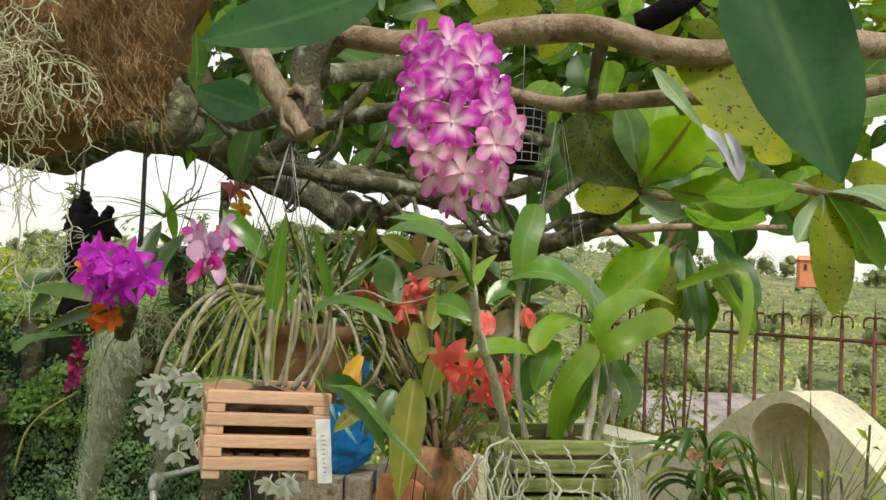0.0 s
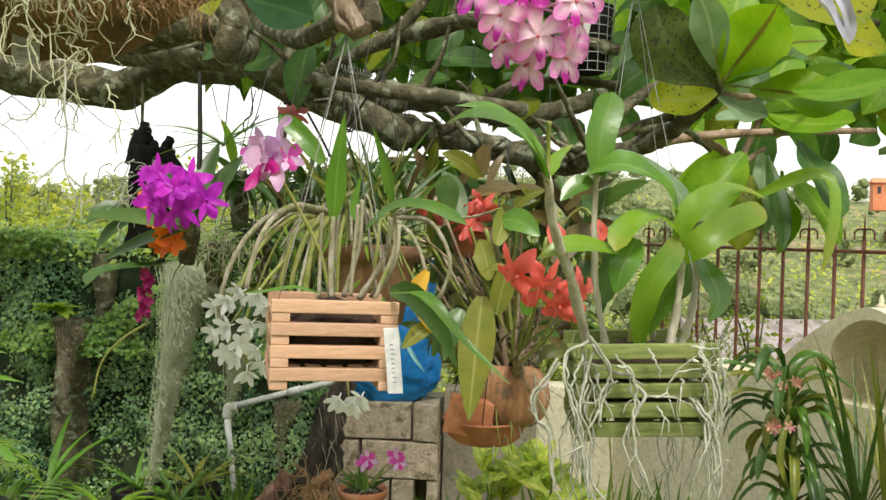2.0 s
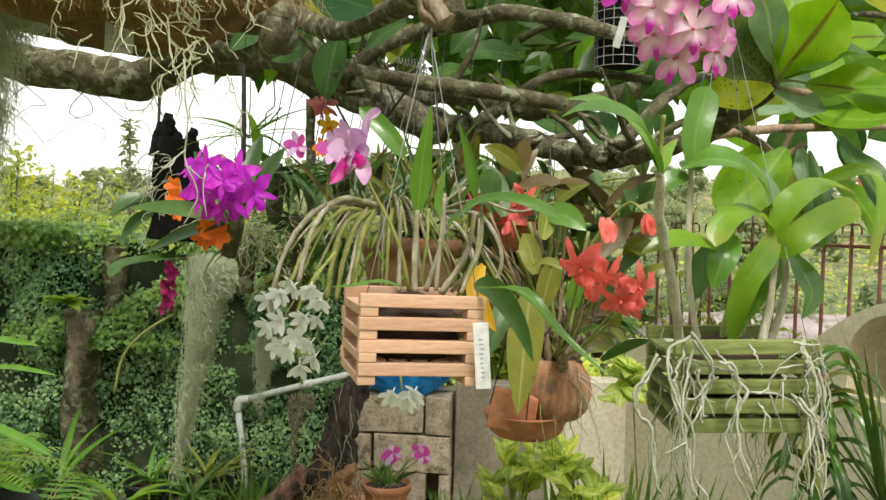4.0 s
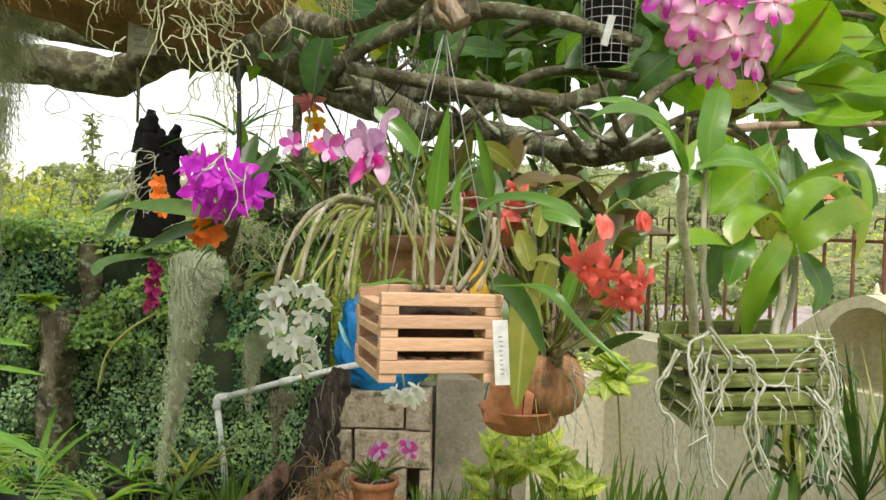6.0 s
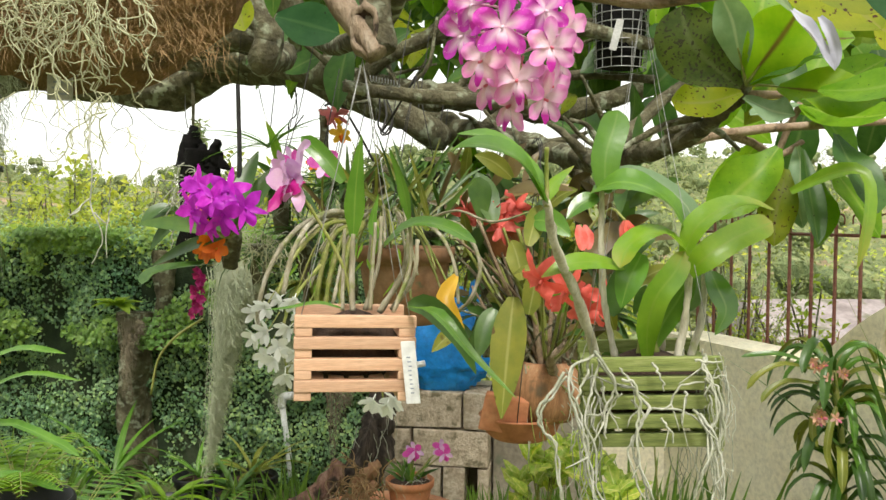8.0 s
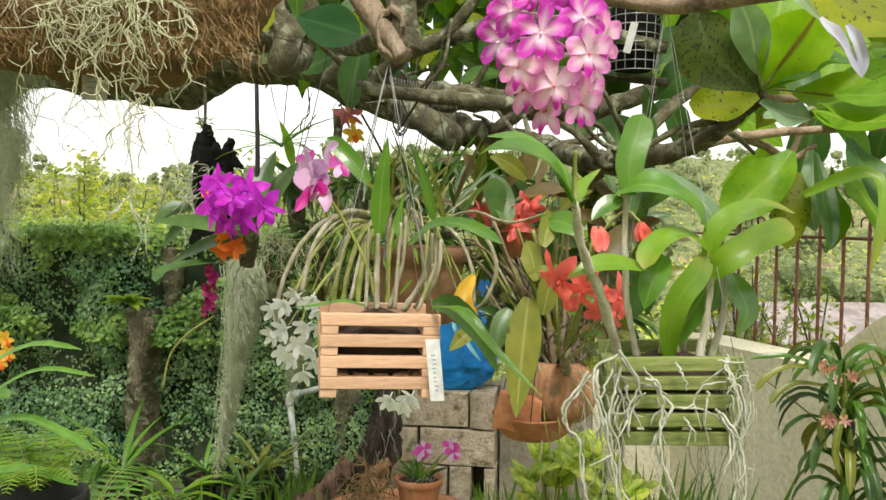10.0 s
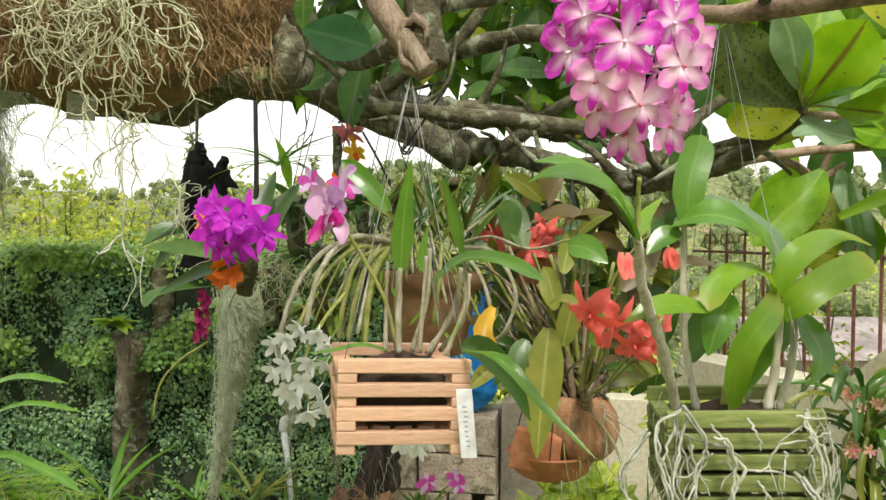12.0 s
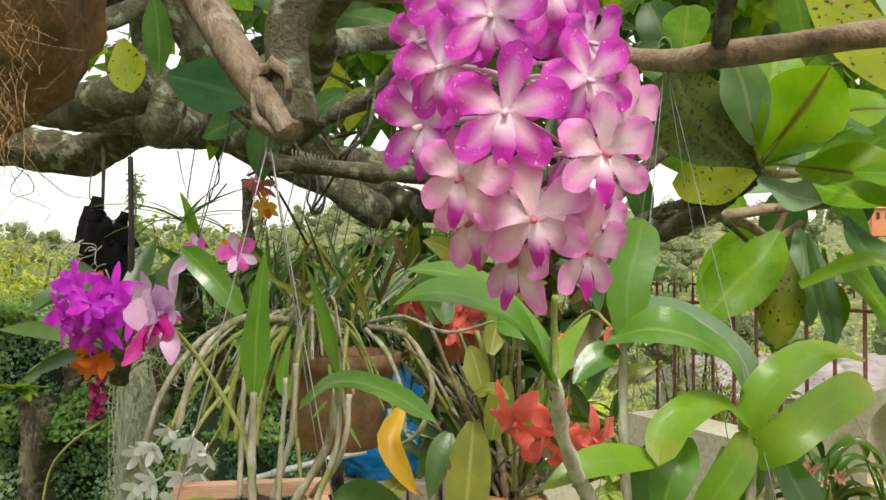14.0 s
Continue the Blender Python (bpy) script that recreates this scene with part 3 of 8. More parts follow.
bm = bmesh.new()
radii = [0.0] + [6.0 * (1.085 ** i) for i in range(88)]
spokes = 120
centre = bm.verts.new((0, 0, 0))
last = None
for r in radii[1:]:
    ring = [bm.verts.new((r * math.sin(2 * math.pi * k / spokes), r * math.cos(2 * math.pi * k / spokes), 0)) for k in range(spokes)]
    for v in ring:
        v.co.z = land(v.co.x, v.co.y)
    for k in range(spokes):
        if last is None:
            bm.faces.new((centre, ring[(k + 1) % spokes], ring[k]))
        else:
            bm.faces.new((last[k], last[(k + 1) % spokes], ring[(k + 1) % spokes], ring[k]))
    last = ring
tagged(part("ground", bm, M_GROUND), "grassy earth falling to a valley with hills", "ground", kind="structure")

# far woods on the hills and scrub in the valley
def clumps(count, seed, near, far, a0, a1, tall, leaves, leaf):
    rng = random.Random(seed)
    v, f, u = [], [], []
    for _ in range(count):
        a, d = rng.uniform(a0, a1), rng.uniform(near, far)
        x, y = d * math.sin(a), d * math.cos(a)
        h = tall * rng.uniform(0.5, 1.3)
        c = Vector((x, y, land(x, y) + h * 0.55))

        def spot(r, c=c, h=h):
            q = Vector((r.gauss(0, 1), r.gauss(0, 1), r.gauss(0, 1))).normalized() * r.uniform(0.6, 1)
            return c + Vector((q.x * h * 0.5, q.y * h * 0.5, q.z * h * 0.55)), q
        vv, ff, uu = scatter_leaves(leaves, spot, h * leaf, 0.7, 0.3, rng.randint(0, 9999))
        b = len(v)
        v += vv
        u += uu
        f += [tuple(i + b for i in t) for t in ff]
        for lump in range(5):
            bm = bmesh.new()
            bmesh.ops.create_icosphere(bm, subdivisions=1, radius=1.0)
            q = c + Vector((rng.uniform(-.26, .26), rng.uniform(-.26, .26), rng.uniform(-.3, .25))) * h
            k = h * rng.uniform(.13, .24)
            b = len(core_v)
            for w in bm.verts:
                core_v.append(q + w.co * k * rng.uniform(.65, 1.35))
            core_f.extend(tuple(w.index + b for w in t.verts) for t in bm.faces)
            bm.free()
    return v, f, u


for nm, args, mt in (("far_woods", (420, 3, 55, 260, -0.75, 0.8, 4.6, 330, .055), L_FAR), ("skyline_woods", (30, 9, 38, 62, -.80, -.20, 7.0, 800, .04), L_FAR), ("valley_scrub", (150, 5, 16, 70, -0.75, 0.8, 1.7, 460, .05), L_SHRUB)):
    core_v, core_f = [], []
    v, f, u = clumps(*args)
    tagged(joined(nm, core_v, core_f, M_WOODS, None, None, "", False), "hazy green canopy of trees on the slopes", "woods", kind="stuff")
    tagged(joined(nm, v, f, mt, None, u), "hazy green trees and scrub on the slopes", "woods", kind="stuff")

# ---- garden walls ----
def wall_box(name, lo, hi, mat, label, bev=0.006):
    bm = box(bmesh.new(), lo, hi, None, bev)
    return tagged(part(name, bm, mat, smooth=False), label, "wall", kind="structure")


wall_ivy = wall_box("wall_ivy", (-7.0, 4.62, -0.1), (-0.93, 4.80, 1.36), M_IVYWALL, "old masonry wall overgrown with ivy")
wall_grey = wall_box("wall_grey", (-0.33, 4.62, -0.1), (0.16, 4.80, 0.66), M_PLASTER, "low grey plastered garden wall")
wall_low = wall_box("wall_low", (0.16, 4.616, -0.1), (0.70, 4.80, 0.70), M_CREAM, "low cream painted garden wall")
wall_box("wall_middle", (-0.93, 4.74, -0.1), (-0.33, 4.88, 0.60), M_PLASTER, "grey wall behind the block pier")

# never in view: added to cut sky light and leaf reflections from behind
wall_house = wall_box("wall_house", (-9.0, -4.7, -0.1), (9.0, -4.5, 3.2), M_CREAM, "unseen plain cream wall added behind the camera to block low sky")

# cream wall along the railing, with a shell-shaped rise over a round-headed niche
def shell_top(a):
    """Height of the wall at a metres along it; the shell is highest at 0.19."""
    low, half = (0.935, 0.50) if a < 0.19 else (0.75, 0.64)
    return low + (1.26 - low) * max(0.0, 1 - (abs(a - 0.19) / half) ** 1.5)


def along_wall(a, into, z):
    return Vector((1.2 + 0.48 * a + 0.877 * into, 3.45 - 0.877 * a + 0.48 * into, z))


def cream_wall():
    th = thing("wall_cream", (1.2, 3.45, 0), "cream painted garden wall with shell-topped niche", "wall", kind="structure")
    bm = bmesh.new()
    steps = [-1.34, -0.9, -0.5] + [-0.36 + 1.24 * i / 62 for i in range(63)] + [1.2, 1.7]
    thick = 0.24
    front = [(bm.verts.new(along_wall(a, 0, -0.1)), bm.verts.new(along_wall(a, 0, shell_top(a)))) for a in steps]
    back = [(bm.verts.new(along_wall(a, thick, -0.1)), bm.verts.new(along_wall(a, thick, shell_top(a)))) for a in steps]
    for i in range(len(steps) - 1):
        bm.faces.new((front[i][1], front[i + 1][1], back[i + 1][1], back[i][1]))
        bm.faces.new((back[i][0], back[i + 1][0], back[i + 1][1], back[i][1]))
    for k in (0, -1):
        bm.faces.new((front[k][0], front[k][1], back[k][1], back[k][0]))
    # the opening of the niche in the front face
    k = 28
    ring = [bm.verts.new(along_wall(0.20 + 0.185 * math.cos(math.pi * j / k), 0, 1.03 + 0.185 * math.sin(math.pi * j / k))) for j in range(k + 1)]
    foot = [bm.verts.new(along_wall(0.385, 0, 0.90)), bm.verts.new(along_wall(0.015, 0, 0.90))]
    inner = [foot[0]] + ring + [foot[1]]
    edges = []
    for lp in ([f[0] for f in front] + [f[1] for f in reversed(front)], inner):
        for p, q in zip(lp, lp[1:] + lp[:1]):
            edges.append(bm.edges.get((p, q)) or bm.edges.new((p, q)))
    bmesh.ops.triangle_fill(bm, edges=edges, use_beauty=True)
    # its hollow, rounded towards the back
    rows, mid = [inner], along_wall(0.20, 0, 1.02)
    for into, small in ((0.07, 1.0), (0.15, 0.97), (0.21, 0.88)):
        rows.append([bm.verts.new(mid + (v.co - mid) * small + along_wall(0, into, 0) - along_wall(0, 0, 0)) for v in inner])
    for a, b in zip(rows, rows[1:]):
        for i in range(len(a)):
            j = (i + 1) % len(a)
            bm.faces.new((a[i], a[j], b[j], b[i]))
    bm.faces.new(rows[-1])
    bmesh.ops.recalc_face_normals(bm, faces=bm.faces)
    part("wall_body", bm, M_CREAM, th, smooth=False)
    part("finial", lathe(bmesh.new(), [(0.014, 0), (0.02, 0.01), (0.008, 0.02), (0.010, 0.03), (0.003, 0.05)], along_wall(0.19, 0.06, 1.255), 12), M_CREAM, th)
    return th


cream_wall()

# ---- iron fence behind the cream wall ----
def iron_fence():
    th = thing("fence", (1.5, 3.8, 0), "rust-red painted iron railing with curled hooks", "fence", kind="structure")
    start, step = Vector((0.79, 5.14, 0)), Vector((0.452, -0.892, 0)) * 0.15
    bar = mesh_of("post", tube(bmesh.new(), [(0, 0, 0.25), (0, 0, 1.50)], 0.0085, 0.0085, 2, 8), M_RUST)
    spike = mesh_of("spike", tube(bmesh.new(), [(0, 0, 1.50), (0, 0, 1.62)], 0.0075, 0.001, 3, 6), M_RUST)
    side = step.normalized()
    bm = bmesh.new()
    for sgn in (-1, 1):
        tube(bm, [side * sgn * a + Vector((0, 0, z)) for a, z in ((0, 1.545), (0.02, 1.55), (0.042, 1.545), (0.05, 1.53), (0.05, 1.505))], 0.0045, 0.004, 10, 6)
    hook = mesh_of("hook", bm, M_RUST)
    for i in range(20):
        m = Matrix.Translation(start + step * i)
        p = put("post", bar, th, m)
        put("spike", spike, p, m)
        put("hook", hook, p, m)
    for z in (1.455, 0.45):
        part("rail", tube(bmesh.new(), [start - step + Vector((0, 0, z)), start + step * 20 + Vector((0, 0, z))], 0.008, 0.008, 2, 6), M_RUST, th)
    return th


iron_fence()

# ---- houses in the valley ----
def house(at, size, turn, wall_mat, label):
    th = thing("house", at, label, "house", "houses in the valley")
    w, d, h = size
    m = Matrix.Translation(at) @ pose(0, 0, 0, 0, 0, turn)
    part("wall", box(bmesh.new(), (-w / 2, -d / 2, -1.5), (w / 2, d / 2, h), m, 0.02), wall_mat, th, smooth=False)
    bm = bmesh.new()
    vs = [bm.verts.new(m @ Vector(p)) for p in ((-w * .56, -d * .58, h), (w * .56, -d * .58, h), (w * .56, d * .58, h), (-w * .56, d * .58, h), (-w * .5, 0, h + d * .22), (w * .5, 0, h + d * .22))]
    bmesh.ops.convex_hull(bm, input=vs)
    part("roof", bm, M_ROOF if wall_mat is M_WHITEWALL else wall_mat, th, smooth=False)
    for i in range(3):
        x = (i - 1) * w * 0.3
        part("window", box(bmesh.new(), (x - w * .06, -d / 2 - 0.05, h * .35), (x + w * .06, -d / 2 + 0.02, h * .75), m), M_DARKGLASS, th, smooth=False)
    return th


house((5.6, 19.0, land(5.6, 19) + 0.2), (4.2, 3.0, 2.1), 12, M_WHITEWALL, "small whitewashed house with a tin roof")
house((9.5, 26.0, land(9.5, 26) + 0.2), (5.0, 3.5, 2.3), -8, M_WHITEWALL, "small whitewashed house with a tin roof")
house((49.4, 120.0, 8.0), (3.6, 3.4, 2.2), -14, M_ORANGEWALL, "orange-red house on the hillside")
bm = bmesh.new()
ra, rb = [], []
for i in range(26):
    x = 1.0 + i * 0.6
    y = 12.0 + 1.2 * math.sin(i * 0.3) - i * 0.12
    ra.append(bm.verts.new((x, y, land(x, y) + 0.02)))
    rb.append(bm.verts.new((x + 0.3, y + 1.7, land(x + 0.3, y + 1.7) + 0.02)))
for i in range(25):
    bm.faces.new((ra[i], ra[i + 1], rb[i + 1], rb[i]))
tagged(part("road", bm, M_PATH), "pale dusty track across the slope", "road", kind="structure")

# ---- shrubs behind the wall ----
def shrub(at, w, h, count, mat, label, size, seed, far=False):
    th = thing("shrub", at, label, "shrub", "shrubs behind the wall")
    rng = random.Random(seed)
    bm = bmesh.new()
    tips = []
    for i in range(14):
        p = Vector(at) + Vector((rng.uniform(-.5, .5) * w, rng.uniform(-.4, .4) * w, h * rng.uniform(.55, 1.0)))
        q = Vector(at) + Vector((rng.uniform(-.1, .1) * w, 0, 0))
        tube(bm, [q, q.lerp(p, .5) + Vector((rng.uniform(-.06, .06), 0, .03)), p], 0.012, 0.004, 6, 5)
        tips += [q.lerp(p, k) for k in (.35, .5, .6, .7, .8, .9, 1.0)]
    part("stem", bm, M_BARK, th)

    def spot(r):
        t = r.choice(tips)
        return t + Vector((r.gauss(0, w * .07), r.gauss(0, w * .07), r.gauss(-.02, h * .025))), (r.uniform(-1, 1), r.uniform(-1, .3), r.uniform(.1, 1))
    v, f, u = scatter_leaves(count, spot, size, 0.45, 0.5, seed)
    joined("foliage", v, f, mat, th, u)["kind"] = "stuff"
    return th


for i, (x, y, w, h) in enumerate(((-4.9, 5.6, 1.5, 2.1), (-3.9, 5.4, 1.1, 1.75), (-3.25, 5.5, 1.0, 2.15), (-2.5, 5.6, 1.0, 1.65), (-1.8, 5.9, 1.0, 1.95), (-0.9, 5.8, 1.0, 1.7), (0.1, 5.9, 1.0, 1.85), (-5.8, 6.4, 1.8, 2.3), (-2.9, 5.3, .5, 1.7), (-1.2, 5.3, .5, 1.6), (-0.2, 5.4, .5, 1.55))):
    shrub((x, y, 0), w, h, 2600, L_SHRUB, "yellow-green leafy shrub behind the ivy wall", 0.060, 40 + i)
for i, (x, y, w, h) in enumerate(((-4.25, 6.3, 1.1, 2.0), (-3.75, 6.2, .9, 1.9), (-3.3, 6.4, .8, 1.75))):
    shrub((x, y, 0), w, h, 3000, L_SHRUB, "tall yellow-green leafy shrub behind the ivy wall", 0.055, 60 + i)
shrub((1.50, 5.2, -0.05), 0.9, 1.30, 1500, L_BRIGHT, "low bright green bush behind the railing", 0.05, 71)
shrub((1.05, 5.6, -0.05), 0.5, 1.45, 700, L_SHRUB, "thin yellow-green bush behind the railing", 0.045, 73)
shrub((2.6, 4.6, 0.0), 0.9, 1.1, 900, L_SHRUB, "low yellow-green bush behind the railing", 0.05, 72)


for i in range(14):
    rng = random.Random(900 + i)
    x, y = rng.uniform(1.2, 7.0), rng.uniform(6.2, 13.0)
    shrub((x, y, land(x, y) - .05), rng.uniform(.8, 1.5), rng.uniform(.7, 1.6), 1800, rng.choice((L_SHRUB, L_BRIGHT, L_FAR)), "scrubby bush on the slope behind the railing", .04, 910 + i)


# low scrub and grass over the open slopes
def slope_spot(near, far, a0, a1, high):
    def spot(r):
        a, d = r.uniform(a0, a1), near * (far / near) ** r.random()
        x, y = d * math.sin(a), d * math.cos(a)
        lump = max(0.0, noise.noise(Vector((x, y, 3)) * (.55 if d < 40 else .12)) + .25)
        return (x, y, land(x, y) + high * lump * r.random()), (r.uniform(-.7, .7), -1, r.uniform(0, 1.2))
    return spot


for nm, count, spot, size, mt, seed in (
        ("slope_scrub", 9000, slope_spot(7, 16, .12, .75, .5), .06, L_SHRUB, 801), ("slope_scrub", 7000, slope_spot(8, 20, .12, .75, .5), .07, L_BRIGHT, 802),
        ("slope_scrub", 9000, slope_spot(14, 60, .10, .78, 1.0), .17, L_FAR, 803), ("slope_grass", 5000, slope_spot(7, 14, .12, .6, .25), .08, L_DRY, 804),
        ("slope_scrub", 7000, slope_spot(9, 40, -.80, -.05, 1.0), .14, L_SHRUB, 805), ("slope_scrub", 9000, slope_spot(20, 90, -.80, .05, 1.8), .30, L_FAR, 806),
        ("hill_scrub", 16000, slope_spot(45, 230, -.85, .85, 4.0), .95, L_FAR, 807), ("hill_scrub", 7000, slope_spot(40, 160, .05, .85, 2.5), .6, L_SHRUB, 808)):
    v, f, u = scatter_leaves(count, spot, size, .5, .4, seed)
    tagged(joined(nm, v, f, mt, None, u), "low green and straw-coloured scrub on the slope", "scrub", kind="stuff")


# tall thin conifer-like trees on the skyline
def thin_tree(x, y, h, seed):
    z = land(x, y)
    th = thing("skyline_tree", (x, y, z), "tall thin feathery tree against the sky", "tree", "skyline trees")
    part("trunk", tube(bmesh.new(), [(x, y, z), (x + .1, y, z + h * .5), (x, y, z + h)], h * .012, h * .003, 6, 6), M_BARK, th)

    def spot(r):
        s = r.uniform(0.12, 1)
        w = (1 - s) * h * .085 + h * .012
        return (x + r.gauss(0, w * .6), y + r.gauss(0, w * .6), z + h * s), (r.uniform(-1, 1), r.uniform(-1, 1), r.uniform(-.2, 1))
    v, f, u = scatter_leaves(420, spot, h * .035, .35, .6, seed)
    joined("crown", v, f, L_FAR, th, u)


thin_tree(-19.0, 41.5, 13.0, 5)
thin_tree(-22.5, 43.0, 9.0, 6)
thin_tree(-11.5, 38.0, 10.5, 7)
thin_tree(-28.0, 40.0, 8.5, 8)

# ---- the shading tree: limbs, twigs and large leathery leaves ----
tree = thing("tree", (-3.4, 3.9, 0), "spreading shade tree with mossy limbs and large leathery leaves", "tree")
part("trunk", tube(bmesh.new(), [(-3.5, 3.9, -0.1), (-3.4, 3.9, 0.8), (-3.25, 3.85, 1.6), (-2.9, 3.8, 2.05)], 0.24, 0.13, 16, 14, 0.25, 3), M_BARK, tree)


def limb(name, pts, r0, r1, mat=M_BARK, n=22, sides=10, knobs=0.35, seed=0):
    return tube_part(name, pts, r0, r1, mat, tree, n, sides, knobs, seed)


# great lower limb, dipping and then running right
limb("limb", [(-2.95, 3.82, 2.02), (-2.612, 3.850, 2.192), (-2.168, 3.800, 2.148), (-1.746, 3.750, 2.085), (-1.437, 3.600, 2.158), (-1.087, 3.400, 2.108), (-0.751, 3.200, 1.986), (-0.454, 3.000, 1.858), (-0.302, 2.900, 1.803)], 0.095, 0.05, n=80, sides=18, seed=1)
limb("limb", [(-0.321, 2.900, 1.808), (-0.135, 2.700, 1.763), (0.025, 2.500, 1.705), (0.158, 2.300, 1.669), (0.253, 2.100, 1.673), (0.332, 1.950, 1.696), (0.394, 1.800, 1.751)], 0.042, 0.014, n=60, sides=14, seed=2)
# upper limb over it
limb("limb", [(-2.95, 3.82, 2.02), (-2.379, 3.600, 2.320), (-1.625, 3.400, 2.195), (-1.071, 3.100, 2.109), (-0.753, 2.900, 2.010), (-0.475, 2.700, 1.903), (-0.225, 2.700, 1.888), (0.017, 2.800, 1.852), (0.347, 3.000, 1.960)], 0.08, 0.026, n=80, sides=16, seed=4)
limb("limb", [(-0.782, 3.000, 2.047), (-0.835, 2.900, 2.145), (-0.923, 2.800, 2.348), (-0.984, 2.700, 2.571)], 0.06, 0.04, n=16, seed=5)
limb("branch", [(-0.479, 2.800, 2.063), (-0.281, 2.700, 2.093), (-0.101, 2.600, 2.102), (0.111, 2.500, 2.044), (0.297, 2.500, 1.995)], 0.03, 0.018, n=18, seed=6)
limb("branch", [(-0.621, 2.700, 1.922), (-0.477, 2.700, 2.026), (-0.335, 2.700, 2.103), (-0.198, 2.700, 2.298)], 0.026, 0.016, n=16, seed=7)
limb("branch", [(-0.484, 2.500, 1.875), (-0.365, 2.500, 1.785), (-0.314, 2.600, 1.753)], 0.03, 0.04, n=10, seed=8)
limb("branch", [(-0.205, 2.700, 1.780), (-0.051, 2.700, 1.901), (0.084, 2.700, 1.951), (0.309, 2.600, 1.917)], 0.022, 0.012, n=16, seed=9)
limb("branch", [(0.158, 2.300, 1.669), (0.249, 2.400, 1.767), (0.375, 2.500, 1.886), (0.541, 2.600, 1.963)], 0.022, 0.010, n=14, seed=10)
limb("branch", [(0.025, 2.500, 1.705), (0.121, 2.500, 1.619), (0.207, 2.600, 1.525), (0.281, 2.700, 1.475)], 0.022, 0.012, n=12, seed=11)
limb("branch", [(0.394, 1.800, 1.749), (0.409, 1.800, 1.776), (0.414, 1.800, 1.792)], 0.020, 0.012, n=6, seed=12)
limb("twig", [(0.310, 2.000, 1.686), (0.416, 2.100, 1.713), (0.561, 2.200, 1.736), (0.769, 2.300, 1.757), (0.935, 2.400, 1.773)], 0.013, 0.008, M_BARK_SMOOTH, 14, 8, 0.2, 13)
limb("twig", [(0.415, 2.100, 1.715), (0.498, 2.200, 1.703), (0.580, 2.300, 1.678), (0.652, 2.350, 1.716)], 0.012, 0.007, M_BARK_SMOOTH, 12, 8, 0.3, 14)
limb("twig", [(0.409, 1.800, 1.759), (0.559, 2.000, 1.788), (0.801, 2.300, 1.867)], 0.009, 0.007, M_BARK_SMOOTH, 8, 8, 0.2, 15)
limb("twig", [(0.580, 2.300, 1.678), (0.605, 2.300, 1.743), (0.632, 2.300, 1.806)], 0.008, 0.009, M_BARK_SMOOTH, 8, 8, 0.3, 16)
# smooth near branches
limb("branch", [(-0.468, 1.900, 2.240), (-0.242, 1.500, 1.988), (-0.133, 1.300, 1.904), (-0.010, 1.200, 1.870), (0.117, 1.150, 1.876), (0.208, 1.120, 1.872), (0.309, 1.120, 1.848), (0.411, 1.150, 1.862), (0.526, 1.200, 1.895), (0.717, 1.300, 1.939), (1.073, 1.500, 2.090)], 0.017, 0.019, M_BARK_SMOOTH, 44, 12, 0.2, 17)
limb("branch", [(-0.022, 1.500, 1.919), (0.090, 1.330, 1.841), (0.176, 1.250, 1.806), (0.213, 1.200, 1.797), (0.315, 1.200, 1.810), (0.446, 1.250, 1.832), (0.626, 1.350, 1.873), (0.883, 1.500, 1.963)], 0.010, 0.015, M_BARK_SMOOTH, 30, 10, 0.2, 18)
limb("twig", [(0.213, 1.200, 1.799), (0.212, 1.170, 1.826), (0.213, 1.140, 1.851), (0.211, 1.120, 1.867)], 0.008, 0.010, M_BARK, 8, 8, 0.35, 19)
limb("twig", [(0.258, 1.120, 1.880), (0.295, 1.100, 1.897), (0.335, 1.100, 1.938)], 0.016, 0.012, M_CHAR, 8, 8, 0.5, 20)
limb("branch", [(-0.124, 1.350, 1.943), (-0.209, 1.500, 1.930), (-0.267, 1.700, 1.907), (-0.509, 2.200, 1.953), (-0.737, 2.600, 2.089)], 0.014, 0.03, M_BARK, 16, 8, 0.3, 21)
# broken stub from which the cedar basket hangs
limb("stub", [(-0.308, 1.300, 1.916), (-0.266, 1.270, 1.859), (-0.230, 1.250, 1.807), (-0.192, 1.240, 1.758), (-0.177, 1.235, 1.740)], 0.021, 0.015, M_DEAD, 60, 16, 0.16, 22)
limb("stub", [(-0.174, 1.320, 1.931), (-0.187, 1.280, 1.877), (-0.190, 1.260, 1.826), (-0.179, 1.250, 1.773), (-0.173, 1.240, 1.746)], 0.027, 0.018, M_BARK, 60, 16, 0.2, 23)
hol = Vector((-0.196, 1.220, 1.775))
bm = bmesh.new()
rings = []
for rad, dy in ((.031, .024), (.028, .010), (.024, .005), (.019, .010), (.011, .020), (.002, .024)):
    rings.append([bm.verts.new(hol + Vector((rad * .72 * math.cos(a) * w, dy + .004 * noise.noise(Vector((3 * math.cos(a), 3 * math.sin(a), 1))), rad * 1.35 * math.sin(a) * w))) for a, w in ((q * math.pi / 12, 1 + .28 * noise.noise(Vector((2 * math.cos(q * math.pi / 12), 2 * math.sin(q * math.pi / 12), 7)))) for q in range(24))])
for i, (a, b) in enumerate(zip(rings, rings[1:])):
    for k in range(24):
        bm.faces.new((a[k], a[(k + 1) % 24], b[(k + 1) % 24], b[k])).material_index = 1 if i > 2 else 0
part("hollow", bm, (M_DEAD, M_SOIL), tree, "dark rotted hollow in the broken stub")
limb("branch", [(-0.265, 1.600, 1.916), (-0.213, 1.700, 1.954), (-0.140, 1.800, 1.993), (-0.016, 1.900, 2.047)], 0.022, 0.02, M_BARK, 14, 8, 0.3, 24)
